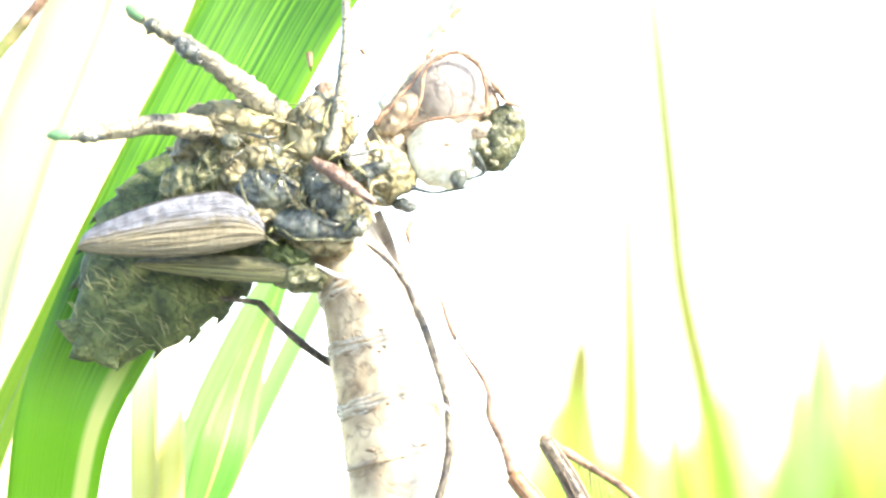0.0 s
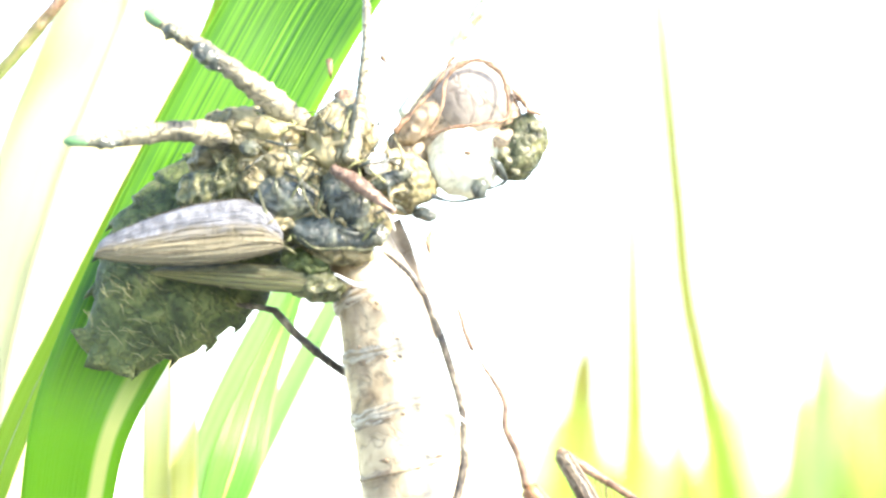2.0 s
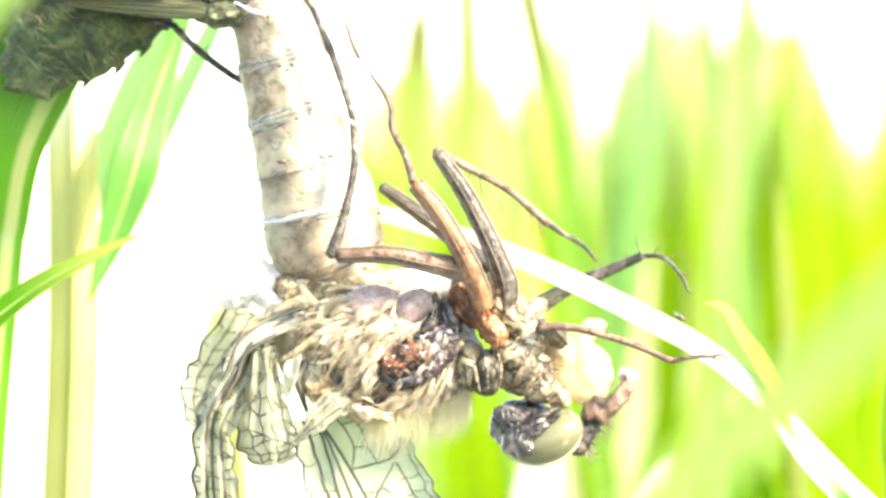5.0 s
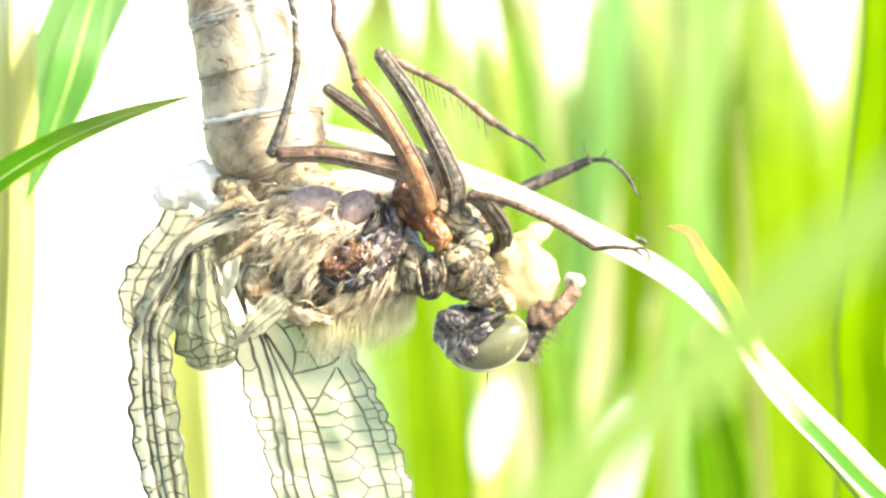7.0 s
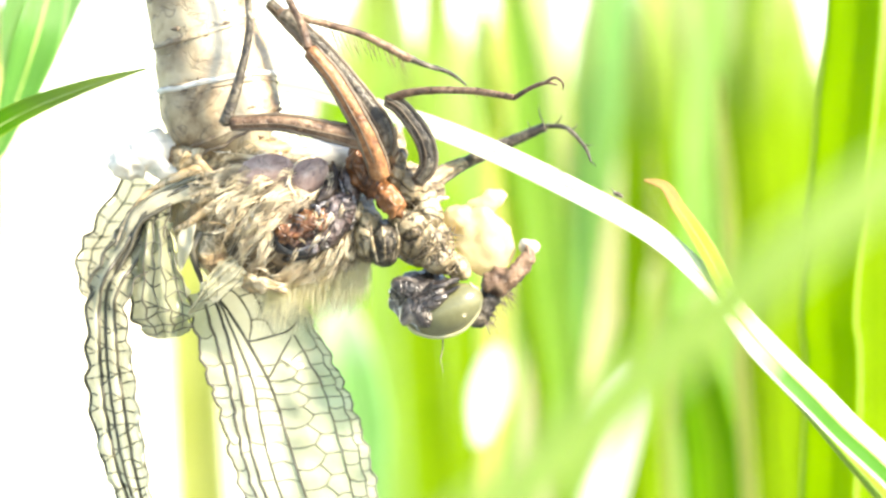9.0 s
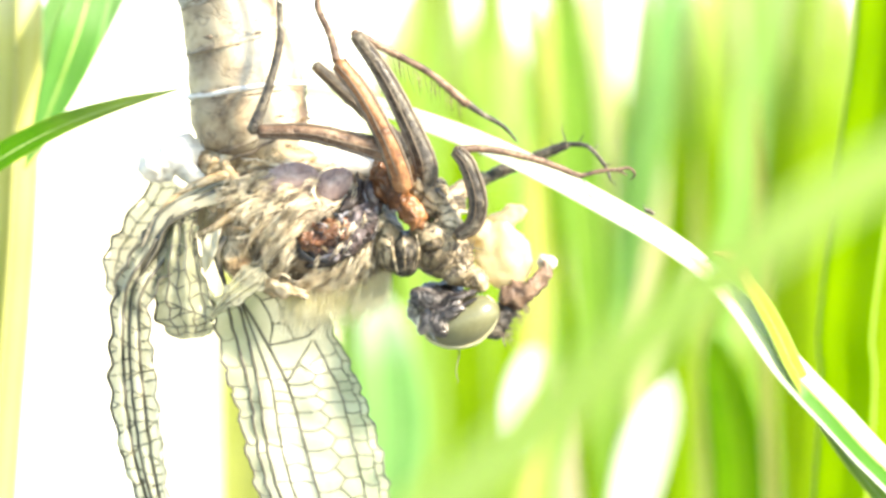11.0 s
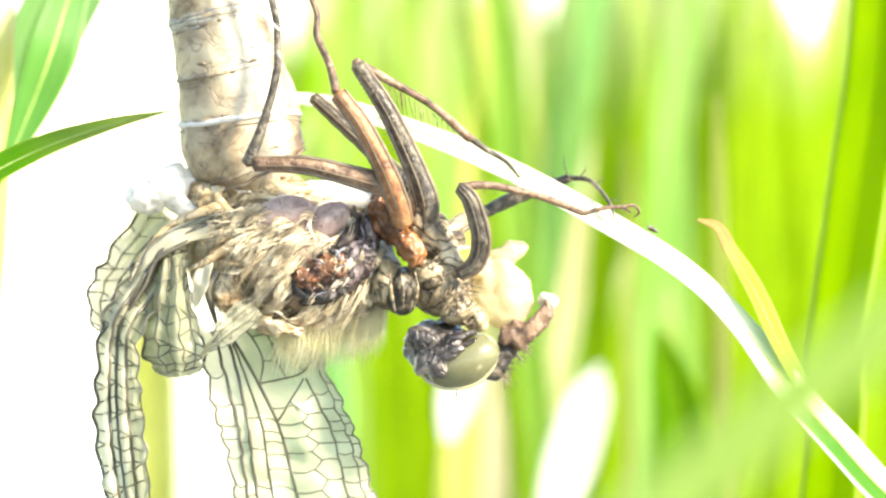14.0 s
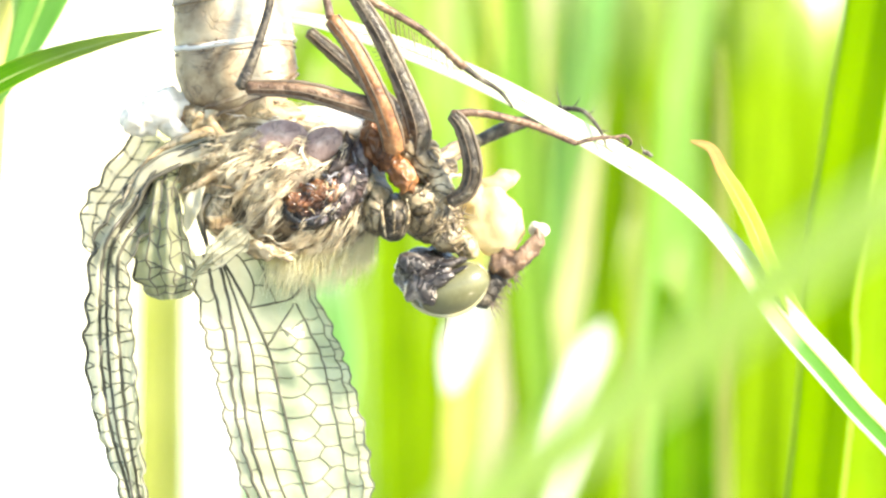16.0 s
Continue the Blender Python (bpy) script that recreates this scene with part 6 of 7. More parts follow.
def legs():
    # near hind leg: the femur lies across the thorax, the tibia runs up to the shell
    still_leg([(-1.11, -4.40, 4.02), (-2.93, -4.60, 4.46), (-5.16, -4.80, 4.96), (-7.62, -4.80, 5.02)], [0.62, 0.5, 0.42, 0.36], M_LEG,
              [(-7.96, -4.80, 5.02), (-7.20, -4.60, 7.04), (-6.62, -4.20, 9.40), (-6.58, -3.90, 10.90), (-6.73, -3.80, 12.44), (-7.53, -3.60, 15.21), (-8.36, -3.40, 17.43)], [0.34, 0.24, 0.2, 0.19, 0.19, 0.2, 0.16], M_LEG_DARK,
              [(-8.36, -3.40, 17.43), (-9.07, -3.40, 18.46), (-9.95, -3.40, 19.25), (-10.39, -3.40, 19.57)], label="brown hind leg with a long thin tibia")
    # near middle leg
    still_leg([(-0.45, -3.80, 2.20), (-0.66, -4.30, 3.10), (-1.33, -4.90, 4.75), (-2.50, -5.20, 6.95), (-3.62, -5.20, 8.40)], [0.52, 0.55, 0.5, 0.46, 0.42], M_LEG_RUST,
              [(-3.70, -5.20, 8.47), (-4.04, -5.00, 9.82), (-4.66, -4.80, 11.23), (-4.77, -4.40, 12.63), (-6.18, -4.20, 14.87)], [0.24, 0.2, 0.18, 0.14, 0.06], M_LEG,
              [(-6.18, -4.20, 14.87), (-6.51, -4.20, 15.73), (-6.72, -4.20, 16.49), (-7.00, -4.20, 17.19)], label="rust-brown middle leg")
    # far hind leg
    knee = (-5.26, 1.80, 8.68)
    swung = still_leg([(-0.30, 1.10, 3.20), (-2.72, 1.40, 5.94), (-4.16, 1.60, 7.52), knee], [0.44, 0.37, 0.34, 0.29], M_LEG_DARK, None, None, None, label="dark speckled hind leg", origin=knee)
    # far front leg, which holds the arching leaf from behind
    still_leg([(1.44, 0.20, 1.33), (2.60, 1.40, 2.20), (3.76, 2.40, 2.79)], [0.5, 0.42, 0.34], M_NECK,
              [(3.68, 2.40, 2.70), (5.08, 3.00, 3.37), (6.39, 3.20, 3.87), (8.02, 2.60, 4.49)], [0.3, 0.36, 0.3, 0.24], M_LEG_DARK,
              [(8.10, 2.60, 4.52), (9.08, 1.80, 4.36), (9.90, 0.80, 3.34), (10.17, 0.40, 2.56)], label="dark front leg reaching round the leaf")
    return swung


def foot_claws():
    """Hooked claws and spines of the two front feet on the arching leaf."""
    bm = bmesh.new()
    for p, q, k in (((8.01, 2.40, 4.49), (7.71, 2.20, 5.81), -0.1), ((8.52, 2.20, 4.54), (8.86, 2.00, 5.17), 0.1), ((9.22, 1.60, 4.19), (9.64, 1.40, 4.59), 0.1), ((10.11, 0.30, 2.62), (10.44, 0.00, 2.27), 0.05),
                    ((9.85, 0.80, 3.43), (10.35, 0.60, 3.42), 0.05), ((7.37, 2.40, 4.20), (7.08, 2.20, 4.89), 0.0)):
        spike(bm, p, q, 0.042, (k, 0, 0), sides=4)
    part("claws", bm, M_LEG_DARK, fly, "dark spines and claws of the foot")


def far_middle_leg():
    """The leg whose raised knee stands furthest out; it swings a little."""
    r2 = random.Random(12)
    hip = (0.60, -2.40, 1.96)
    bm = bmesh.new()
    tube(bm, [hip, (0.77, -2.60, 3.15), (0.09, -2.60, 5.07), (-1.26, -2.50, 7.81), (-2.68, -2.40, 9.94)], [0.5, 0.6, 0.52, 0.44, 0.36], n=30, sides=16, rough=0.05, freq=2.0, keel=0.06)
    bristles(bm, (0.43, -3.10, 4.27), (-2.67, -2.80, 9.92), (0.7, -0.5, 0.2), 24, 0.4, r2)
    bristles(bm, (-0.69, -3.10, 5.68), (-2.67, -2.80, 9.35), (-0.7, -0.5, -0.2), 16, 0.35, r2)
    f = part("femur", bm, M_LEG_DARK, fly, "dark brown middle leg with combed bristles", origin=hip)
    keels(f, [hip, (0.77, -2.60, 3.15), (0.09, -2.60, 5.07), (-1.26, -2.50, 7.81), (-2.68, -2.40, 9.94)], [0.5, 0.6, 0.52, 0.44, 0.36])
    bm = bmesh.new()
    tib = [(-2.82, -2.40, 10.05), (-1.26, -2.00, 9.25), (1.00, -1.40, 7.99), (2.94, -0.80, 6.36)]
    tube(bm, tib, [0.26, 0.22, 0.19, 0.24], n=24, sides=9, rough=0.12, freq=3)
    bristles(bm, (-1.12, -2.00, 8.96), (2.57, -0.90, 6.73), (0.12, -0.1, -1), 20, 1.3, r2, 0.032)
    bristles(bm, (-2.68, -2.40, 10.05), (2.43, -0.90, 7.01), (0.4, -0.3, 0.8), 12, 0.3, r2)
    t = part("tibia", bm, M_LEG, f)
    bm = bmesh.new()
    tube(bm, [(2.94, -0.80, 6.42), (3.72, -0.40, 5.86), (4.73, 0.20, 5.30), (5.46, 0.80, 4.49)], [0.2, 0.15, 0.12, 0.06], n=20, sides=7, rough=0.2, freq=4)
    part("tarsus", bm, M_LEG_DARK, f)
    return f, Vector(hip)


def near_front_leg():
    """The leg that wipes the face: femur on the neck, tibia and foot on the femur."""
    r2 = random.Random(13)
    hip, knee, end = Vector((2.35, -3.00, -0.30)), Vector((2.34, -3.80, 3.97)), Vector((8.54, -1.20, 2.74))
    bm = bmesh.new()
    tube(bm, [hip, (3.19, -3.20, 0.32), (3.39, -3.50, 1.59), (2.90, -3.70, 3.27), knee], [0.32, 0.42, 0.44, 0.4, 0.3], n=30, sides=16, rough=0.1, freq=2.5, keel=0.12)
    bristles(bm, (3.38, -3.60, 1.59), knee, (0.6, -0.5, 0.3), 10, 0.3, r2)
    f = part("femur", bm, M_LEG_DARK, fly, "dark front leg that wipes the face", origin=hip)
    keels(f, [hip, (3.19, -3.20, 0.32), (3.39, -3.50, 1.59), (2.90, -3.70, 3.27), knee], [0.32, 0.42, 0.44, 0.4, 0.3])
    bm = bmesh.new()
    tube(bm, [knee, (3.81, -3.20, 4.07), (6.38, -2.00, 3.55), end], [0.24, 0.2, 0.19, 0.16], n=24, sides=9, rough=0.1, freq=3)
    tube(bm, [end, (9.54, -1.00, 3.00), (10.40, -0.80, 3.06), (10.92, -0.60, 2.83)], [0.13, 0.12, 0.1, 0.05], n=14, sides=7)
    tube(bm, [(10.40, -0.90, 3.06), (11.03, -0.80, 3.17), (11.32, -0.60, 2.83), (11.05, -0.40, 2.55)], [0.09, 0.08, 0.06, 0.02], n=12, sides=6)
    bristles(bm, knee, end, (0.5, -0.4, 0.7), 16, 0.3, r2)
    t = part("tibia", bm, M_LEG, f, origin=knee)
    return f, t, hip, knee, end


def far_hind_tibia():
    """The thin leg behind the abdomen that feels its way over the shell."""
    r2 = random.Random(14)
    foot = (-17.50, 0.50, 17.49)
    bm = bmesh.new()
    tube(bm, [foot, (-16.57, 0.50, 17.36), (-15.50, 0.60, 17.18)], [0.1, 0.14, 0.16], n=10, sides=7, rough=0.2, freq=4)
    tube(bm, [(-15.58, 0.60, 17.23), (-14.34, 1.00, 15.91), (-12.78, 1.80, 14.66), (-10.69, 3.20, 13.45), (-8.28, 3.00, 11.97)], [0.18, 0.2, 0.2, 0.2, 0.2], n=24, sides=8, rough=0.15, freq=4)
    bristles(bm, (-15.37, 0.60, 17.12), (-11.73, 2.20, 14.17), (0.5, -0.4, 0.6), 18, 0.3, r2)
    return part("tibia", bm, M_LEG_DARK, fly, "thin dark tibia reaching back to the shell", origin=foot), Vector(foot)


# ---- wings ----
def wing_surface(lead, trail, seed, ripple, scallop, depth):
    """The place on a soft wing at s along it and t across it, and its length."""
    ns = 110
    A, B = spline(lead, ns), spline(trail, ns)
    length = sum((A[i + 1] - A[i]).length for i in range(ns))

    def at(s, t):
        i = min(max(s, 0), 1) * ns
        k = min(int(i), ns - 1)
        a, b = A[k].lerp(A[k + 1], i - k), B[k].lerp(B[k + 1], i - k)
        p = a.lerp(b, t)
        w = (b - a)
        bulge = math.sin(math.pi * min(max(t, 0), 1))
        e = scallop * (math.sin(s * length * 4.1 + seed) + 0.6 * math.sin(s * length * 7.7 + 2)) * (2 * t - 1) ** 3
        y = ripple * (noise.noise(p * 0.9 + Vector((seed, 0, 0))) + 0.5 * math.sin(t * 16 + 3 * s)) - depth * bulge
        return p + w.normalized() * e + Vector((0, y, 0))

    return at, length


def membrane(name, at, mem, label):
    ns, nt = 110, 24
    bm = bmesh.new()
    grid = [[bm.verts.new(at(i / ns, k / nt)) for k in range(nt + 1)] for i in range(ns + 1)]
    for i in range(ns):
        for k in range(nt):
            bm.faces.new((grid[i][k], grid[i][k + 1], grid[i + 1][k + 1], grid[i + 1][k]))
    return part(name, bm, mem, fly, label)


def wing(name, lead, trail, lines, step, label, mem, seed, ripple, scallop, veins=M_VEIN, depth=0.0, hexed=0.4, r0=0.055):
    """A soft wing between a leading and a trailing edge: membrane, long veins and cross veins."""
    r2 = random.Random(seed)
    at, length = wing_surface(lead, trail, seed, ripple, scallop, depth)
    w = membrane(name, at, mem, label)
    knots = []
    for j, t in enumerate(lines):
        n = int(length / step)
        offs = [(s + (r2.uniform(-0.25, 0.25) + (0.5 if j % 2 else 0)) / n) for s in [k / n for k in range(n)]]
        zig = 0.026 if t > hexed and 0 < j < len(lines) - 1 else 0.006
        kn = [(min(max(s, 0), 1), t + (zig if k % 2 else -zig)) for k, s in enumerate(offs)]
        knots.append(kn)
        pts = [at(*q) + Vector((0, -0.03, 0)) for q in kn]
        rad = r0 * (1.35 if t <= hexed else 0.7)
        if len(pts) > 2:
            bm = bmesh.new()
            tube(bm, pts, [rad, rad, rad * 0.7], n=len(pts) * 3, sides=5)
            part("long_vein", bm, veins if t <= hexed + 0.05 else M_VEIN_MID, w)
    bm = bmesh.new()
    for a, b in zip(knots, knots[1:]):
        for k in range(min(len(a), len(b))):
            q = a[k]
            r = min(b, key=lambda e: abs(e[0] - q[0]))
            mid = at((q[0] + r[0]) / 2 + r2.uniform(-0.004, 0.004), (q[1] + r[1]) / 2)
            tube(bm, [at(*q) + Vector((0, -0.03, 0)), mid + Vector((0, -0.03, 0)), at(*r) + Vector((0, -0.03, 0))], [r0 * 0.62, r0 * 0.54, r0 * 0.62], n=4, sides=4)
    part("vein_net", bm, M_VEIN_MID, w, "fine cross veins", kind="stuff")
    return w


def forewing():
    """The half-spread wing: four stout veins near its leading edge, a triangle at the base, and open cells towards the trailing edge."""
    r2 = random.Random(17)
    at, _ = wing_surface([(-10.29, -0.20, -3.27), (-9.62, -1.20, -6.78), (-8.93, -1.40, -9.04), (-8.14, -1.40, -12.45), (-6.95, -1.20, -15.87), (-5.26, -0.80, -19.32)],
                         [(-5.28, 0.00, -2.67), (-3.22, 0.30, -6.82), (-2.20, 0.60, -9.41), (-1.39, 0.80, -12.57), (-1.16, 0.80, -16.01), (-2.71, 0.20, -19.40)], 2, 0.3, 0.09, 0.0)
    w = membrane("forewing", at, M_MEMBRANE, "soft half-spread wing with dark veins")
    up = Vector((0, -0.03, 0))

    def course(knots, n):
        return [(q.x, q.y) for q in spline([(a, b, 0) for a, b in knots], n)]

    def vein(knots, r, m=M_VEIN, n=60):
        bm = bmesh.new()
        pts = [at(*q) + up for q in course(knots, n)]
        tube(bm, pts, [r, r, r * 0.75], n=n, sides=5, rough=0.25, freq=2)
        part("long_vein", bm, m, w)

    main = [[(0, 0.0), (0.25, 0.0), (0.5, 0.0), (0.75, 0.0), (1, 0.0)],
            [(0, 0.12), (0.07, 0.14), (0.25, 0.15), (0.49, 0.09), (0.75, 0.10), (1, 0.2)],
            [(0, 0.21), (0.07, 0.25), (0.25, 0.23), (0.49, 0.16), (0.75, 0.18), (1, 0.32)],
            [(0.02, 0.26), (0.08, 0.30), (0.25, 0.33), (0.49, 0.27), (0.75, 0.30), (1, 0.46)],
            [(0, 0.23), (0.05, 0.32), (0.14, 0.40), (0.25, 0.445), (0.49, 0.44), (0.75, 0.48), (1, 0.62)]]
    for knots, r in zip(main, (0.075, 0.085, 0.085, 0.06, 0.075)):
        vein(knots, r)
    vein([(0, 0.36), (0.02, 0.46), (0.08, 0.50), (0.14, 0.41)], 0.05)
    vein([(0.14, 0.41), (0.13, 0.60), (0.115, 0.80), (0.075, 0.93), (0.03, 0.90), (0.0, 0.8)], 0.055, n=40)
    vein([(0.263, 0.45), (0.19, 0.60), (0.13, 0.78)], 0.055, n=20)
    outer = [(0.13, 0.80), (0.22, 0.82), (0.30, 0.83), (0.49, 0.81), (0.75, 0.82), (1, 0.86)]
    rim = [(0.09, 0.95), (0.2, 0.935), (0.35, 0.94), (0.5, 0.93), (0.75, 0.93), (1, 0.95)]
    vein(outer, 0.05)
    vein(rim, 0.04, M_VEIN_MID)
    vein([(0, 1.0), (0.5, 1.0), (1, 1.0)], 0.045, M_VEIN_MID, 110)
    zig = [(0.20 + 0.031 * k, 0.655 + (0.04 if k % 2 else -0.03) + r2.uniform(-0.012, 0.012)) for k in range(26)]
    bm = bmesh.new()

    def link(a, b, bow=0.0, r=0.038):
        mid = ((a[0] + b[0]) / 2 + bow + r2.uniform(-0.004, 0.004), (a[1] + b[1]) / 2)
        tube(bm, [at(*a) + up, at(*mid) + up, at(*b) + up], [r, r * 0.85, r], n=8, sides=4)

    def t_on(knots, s):
        """Where a long vein lies across the wing at s."""
        for (s0, t0), (s1, t1) in zip(knots, knots[1:]):
            if s0 <= s <= s1:
                return t0 + (t1 - t0) * (s - s0) / (s1 - s0)
        return knots[-1][1]

    for a, b in zip(zig, zig[1:]):
        link(a, b)
    for k, q in enumerate(zig):
        if k % 2:
            link(q, (q[0] - 0.006, t_on(outer, q[0])))
        else:
            link((q[0] + 0.012, t_on(main[4], q[0])), q, 0.006)
    for first, second, start, step, bow in ((main[0], main[1], 0.12, 0.075, 0.008), (main[1], main[2], 0.2, 0.16, 0.0), (main[2], main[3], 0.25, 0.12, 0.0),
                                            (main[3], main[4], 0.26, 0.052, -0.006), (outer, rim, 0.17, 0.045, 0.004), (rim, [(0, 1.0), (1, 1.0)], 0.14, 0.04, 0.0)):
        p = start
        while p < 0.98:
            link((p, t_on(first, p)), (p + r2.uniform(-0.01, 0.01), t_on(second, p)), bow, 0.034)
            p += step * r2.uniform(0.85, 1.15)
    base = [(0.02, 0.62), (0.004, 0.72), (0.012, 0.84), (0.04, 0.88), (0.062, 0.75), (0.045, 0.63)]
    for a, b in zip(base, base[1:] + base[:1]):
        link(a, b, 0, 0.042)
    for a, b in (((0.02, 0.62), (0.025, 0.48)), ((0.045, 0.63), (0.09, 0.62)), ((0.09, 0.62), (0.085, 0.50)), ((0.09, 0.62), (0.13, 0.64)), ((0.062, 0.75), (0.115, 0.81)), ((0.22, 0.64), (0.19, 0.60)), ((0.2, 0.68), (0.17, 0.81))):
        link(a, b, 0, 0.042)
    part("vein_net", bm, M_VEIN_MID, w, "fine cross veins", kind="stuff")


def wings():
    forewing()
    wing("hindwing", [(-12.73, -2.00, 1.17), (-13.69, -2.60, -0.38), (-14.93, -3.00, -2.49), (-15.27, -3.00, -5.60), (-15.23, -2.80, -8.42), (-14.67, -2.60, -11.54), (-13.76, -2.40, -14.09), (-12.72, -2.20, -16.93)],
         [(-10.87, -2.40, 1.17), (-11.55, -3.00, -1.09), (-13.13, -3.40, -3.33), (-13.13, -3.40, -5.87), (-12.86, -3.20, -8.41), (-12.59, -3.00, -11.52), (-12.27, -2.60, -14.08), (-11.95, -2.30, -16.93)],
         [0, 0.3, 0.46, 0.7, 1.0], 0.55, "crumpled strap-like wing with dark veins", M_MEMBRANE, 5, 0.5, 0.1, hexed=0.95, r0=0.07)
    wing("hindwing_lobe", [(-12.44, -2.20, 0.66), (-12.77, -2.80, -1.37), (-13.10, -3.00, -3.34), (-12.77, -2.80, -4.64), (-11.96, -2.20, -5.45)],
         [(-10.94, -2.20, 0.33), (-10.63, -2.80, -1.65), (-10.14, -3.00, -3.34), (-10.01, -2.80, -4.47), (-10.46, -2.20, -5.33)],
         [0, 0.25, 0.45, 0.65, 0.85, 1.0], 0.75, "folded wing lobe with fine veins", M_MEMBRANE_T, 8, 0.4, 0.12, hexed=0.2, depth=0.6, r0=0.07)
    wing("far_wing", [(-13.10, 2.00, 3.21), (-14.81, 1.60, 0.62), (-15.64, 1.20, -0.82), (-15.76, 0.80, -2.54), (-14.97, 0.60, -3.82)],
         [(-11.38, 2.00, 2.06), (-13.08, 1.60, 0.04), (-13.92, 1.20, -1.39), (-14.18, 0.80, -2.82), (-14.17, 0.60, -4.25)],
         [0, 0.33, 0.66, 1.0], 0.8, "milky crumpled wing on the far side", M_MEMBRANE_W, 13, 0.4, 0.12, veins=M_VEIN_MID, hexed=0.2, r0=0.06)
    for c, r, ax in (((-11.96, -0.90, 3.94), (1.6, 1.1, 1.0), (1, 0, 0.3)), ((-12.96, -1.10, 3.36), (1.0, 0.9, 1.1), (0.4, 0, 1)), ((-11.08, -1.00, 2.92), (1.2, 0.9, 0.6), (1, 0, -0.3))):
        bm = bmesh.new()
        blob(bm, c, r, ax, 0.3, 1.0, 4, 0.25)
        part("far_wing_bud", bm, M_BUD, fly, "milky white folded wing bud")
    # roots and arching main veins
    bm = bmesh.new()
    leaf(bm, [(-8.89, -2.40, 1.96), (-10.29, -2.70, 1.85), (-11.69, -2.90, 1.40), (-12.68, -2.90, 0.61), (-13.17, -2.80, -0.30)], [1.2, 1.1, 0.95, 0.75, 0.4], face=(-0.2, -1, 0.3), n=24, fold=-0.2, thick=0.1, wave=0.03)
    part("wing_flap", bm, M_FLAP, fly, "cream membrane arching at the wing base")
    def root_vein(pts, r, m):
        """A vein or strut at the wing base."""
        bm = bmesh.new()
        tube(bm, pts, r, n=26, sides=10, rough=0.3, freq=2.5)
        return part("wing_root", bm, m, fly)

    root_vein([(-9.33, -2.20, 2.87), (-11.00, -2.60, 2.36), (-12.26, -2.80, 1.59), (-13.17, -2.80, 0.32), (-13.67, -2.80, -0.80)], [0.4, 0.2, 0.12, 0.12, 0.1], M_WINGROOT)
    root_vein([(-9.32, -2.40, 2.59), (-10.71, -2.80, 2.07), (-12.54, -2.90, 1.11), (-13.33, -2.90, -0.38), (-13.67, -2.90, -1.09)], [0.2, 0.12, 0.11, 0.1, 0.1], M_VEIN_MID)
    root_vein([(-9.45, -2.60, 2.16), (-10.85, -2.90, 1.68), (-12.11, -3.00, 0.83), (-12.96, -3.00, -0.80), (-14.08, -3.00, -2.21), (-15.07, -3.00, -3.34)], [0.2, 0.12, 0.12, 0.1, 0.1, 0.08], M_VEIN)
    root_vein([(-10.84, -3.00, 1.23), (-12.39, -3.10, 0.32), (-12.95, -3.10, -0.94), (-13.94, -3.10, -2.49)], [0.12, 0.12, 0.1, 0.08], M_VEIN)
    root_vein([(-8.59, -3.00, 1.17), (-9.85, -3.20, 0.32), (-10.70, -3.00, -0.10)], [0.28, 0.22, 0.12], M_WINGROOT)
    root_vein([(-8.91, -2.00, 4.01), (-9.47, -2.20, 3.44), (-8.89, -2.40, 2.59)], [0.3, 0.25, 0.3], M_WINGROOT)
    root_vein([(-9.43, -3.00, -0.24), (-9.85, -3.20, -1.03), (-9.72, -3.00, -1.79), (-9.46, -2.40, -2.78)], [0.2, 0.2, 0.16, 0.12], M_VEIN)
    for c, r, ax in (((-9.60, -2.30, 1.55), (0.9, 0.7, 1.1), (0.4, 0, 1)), ((-9.25, -2.60, 0.35), (0.8, 0.7, 0.7), (1, 0, -0.6)), ((-10.05, -1.60, 3.55), (0.7, 0.7, 0.9), (0.3, 0, 1)),
                     ((-8.85, -2.90, -1.40), (1.0, 0.6, 0.8), (0.5, 0, -1)), ((-6.75, -2.70, -2.85), (1.5, 0.6, 0.42), (1, 0, -0.35))):
        bm = bmesh.new()
        blob(bm, c, r, ax, 0.22, 1.1, 5, 0.3)
        root = part("wing_root", bm, M_WINGROOT, fly, "tan crumpled skin at the wing base")
    creases(root, (-9.72, -3.00, 2.30), (-8.00, -3.60, 0.04), 0.9, 12, 0.45, (M_WINGROOT, M_HAIR, M_NECK), 51, 0.4, (1, 0, 0.2))
    creases(root, (-9.42, -3.20, -1.08), (-5.48, -3.20, -2.92), 0.5, 10, 0.45, (M_WINGROOT, M_HAIR), 52, 0.3, (1, 0, -0.2))
    creases(root, (-10.15, 0.50, 4.48), (-9.52, -1.00, 2.89), 0.6, 14, 0.4, (M_WINGROOT, M_RIM), 53, 0.4)
    wing("wing_flap", [(-7.95, -3.40, -1.45), (-8.75, -3.75, -2.05), (-9.45, -3.75, -2.95), (-10.25, -3.45, -4.20)], [(-7.15, -3.40, -2.35), (-7.85, -3.75, -3.05), (-8.85, -3.75, -3.65), (-10.05, -3.45, -4.30)],
         [0, 0.35, 0.7, 1.0], 0.9, "pale papery flap at the wing base", M_MEMBRANE, 17, 0.25, 0.1, veins=M_VEIN_PALE, hexed=0.2, r0=0.035)
    for pts, w, lab in (([(-9.71, -3.20, 0.46), (-10.12, -3.40, -0.38), (-10.32, -3.30, -1.22), (-10.50, -3.00, -2.07)], [0.3, 0.8, 0.7, 0.1], "pale papery flap at the wing base"),):
        bm = bmesh.new()
        leaf(bm, pts, w, face=(-0.3, -1, 0.2), n=20, fold=0.2, thick=0.06, wave=0.06)
        part("wing_flap", bm, M_FLAP, fly, lab)


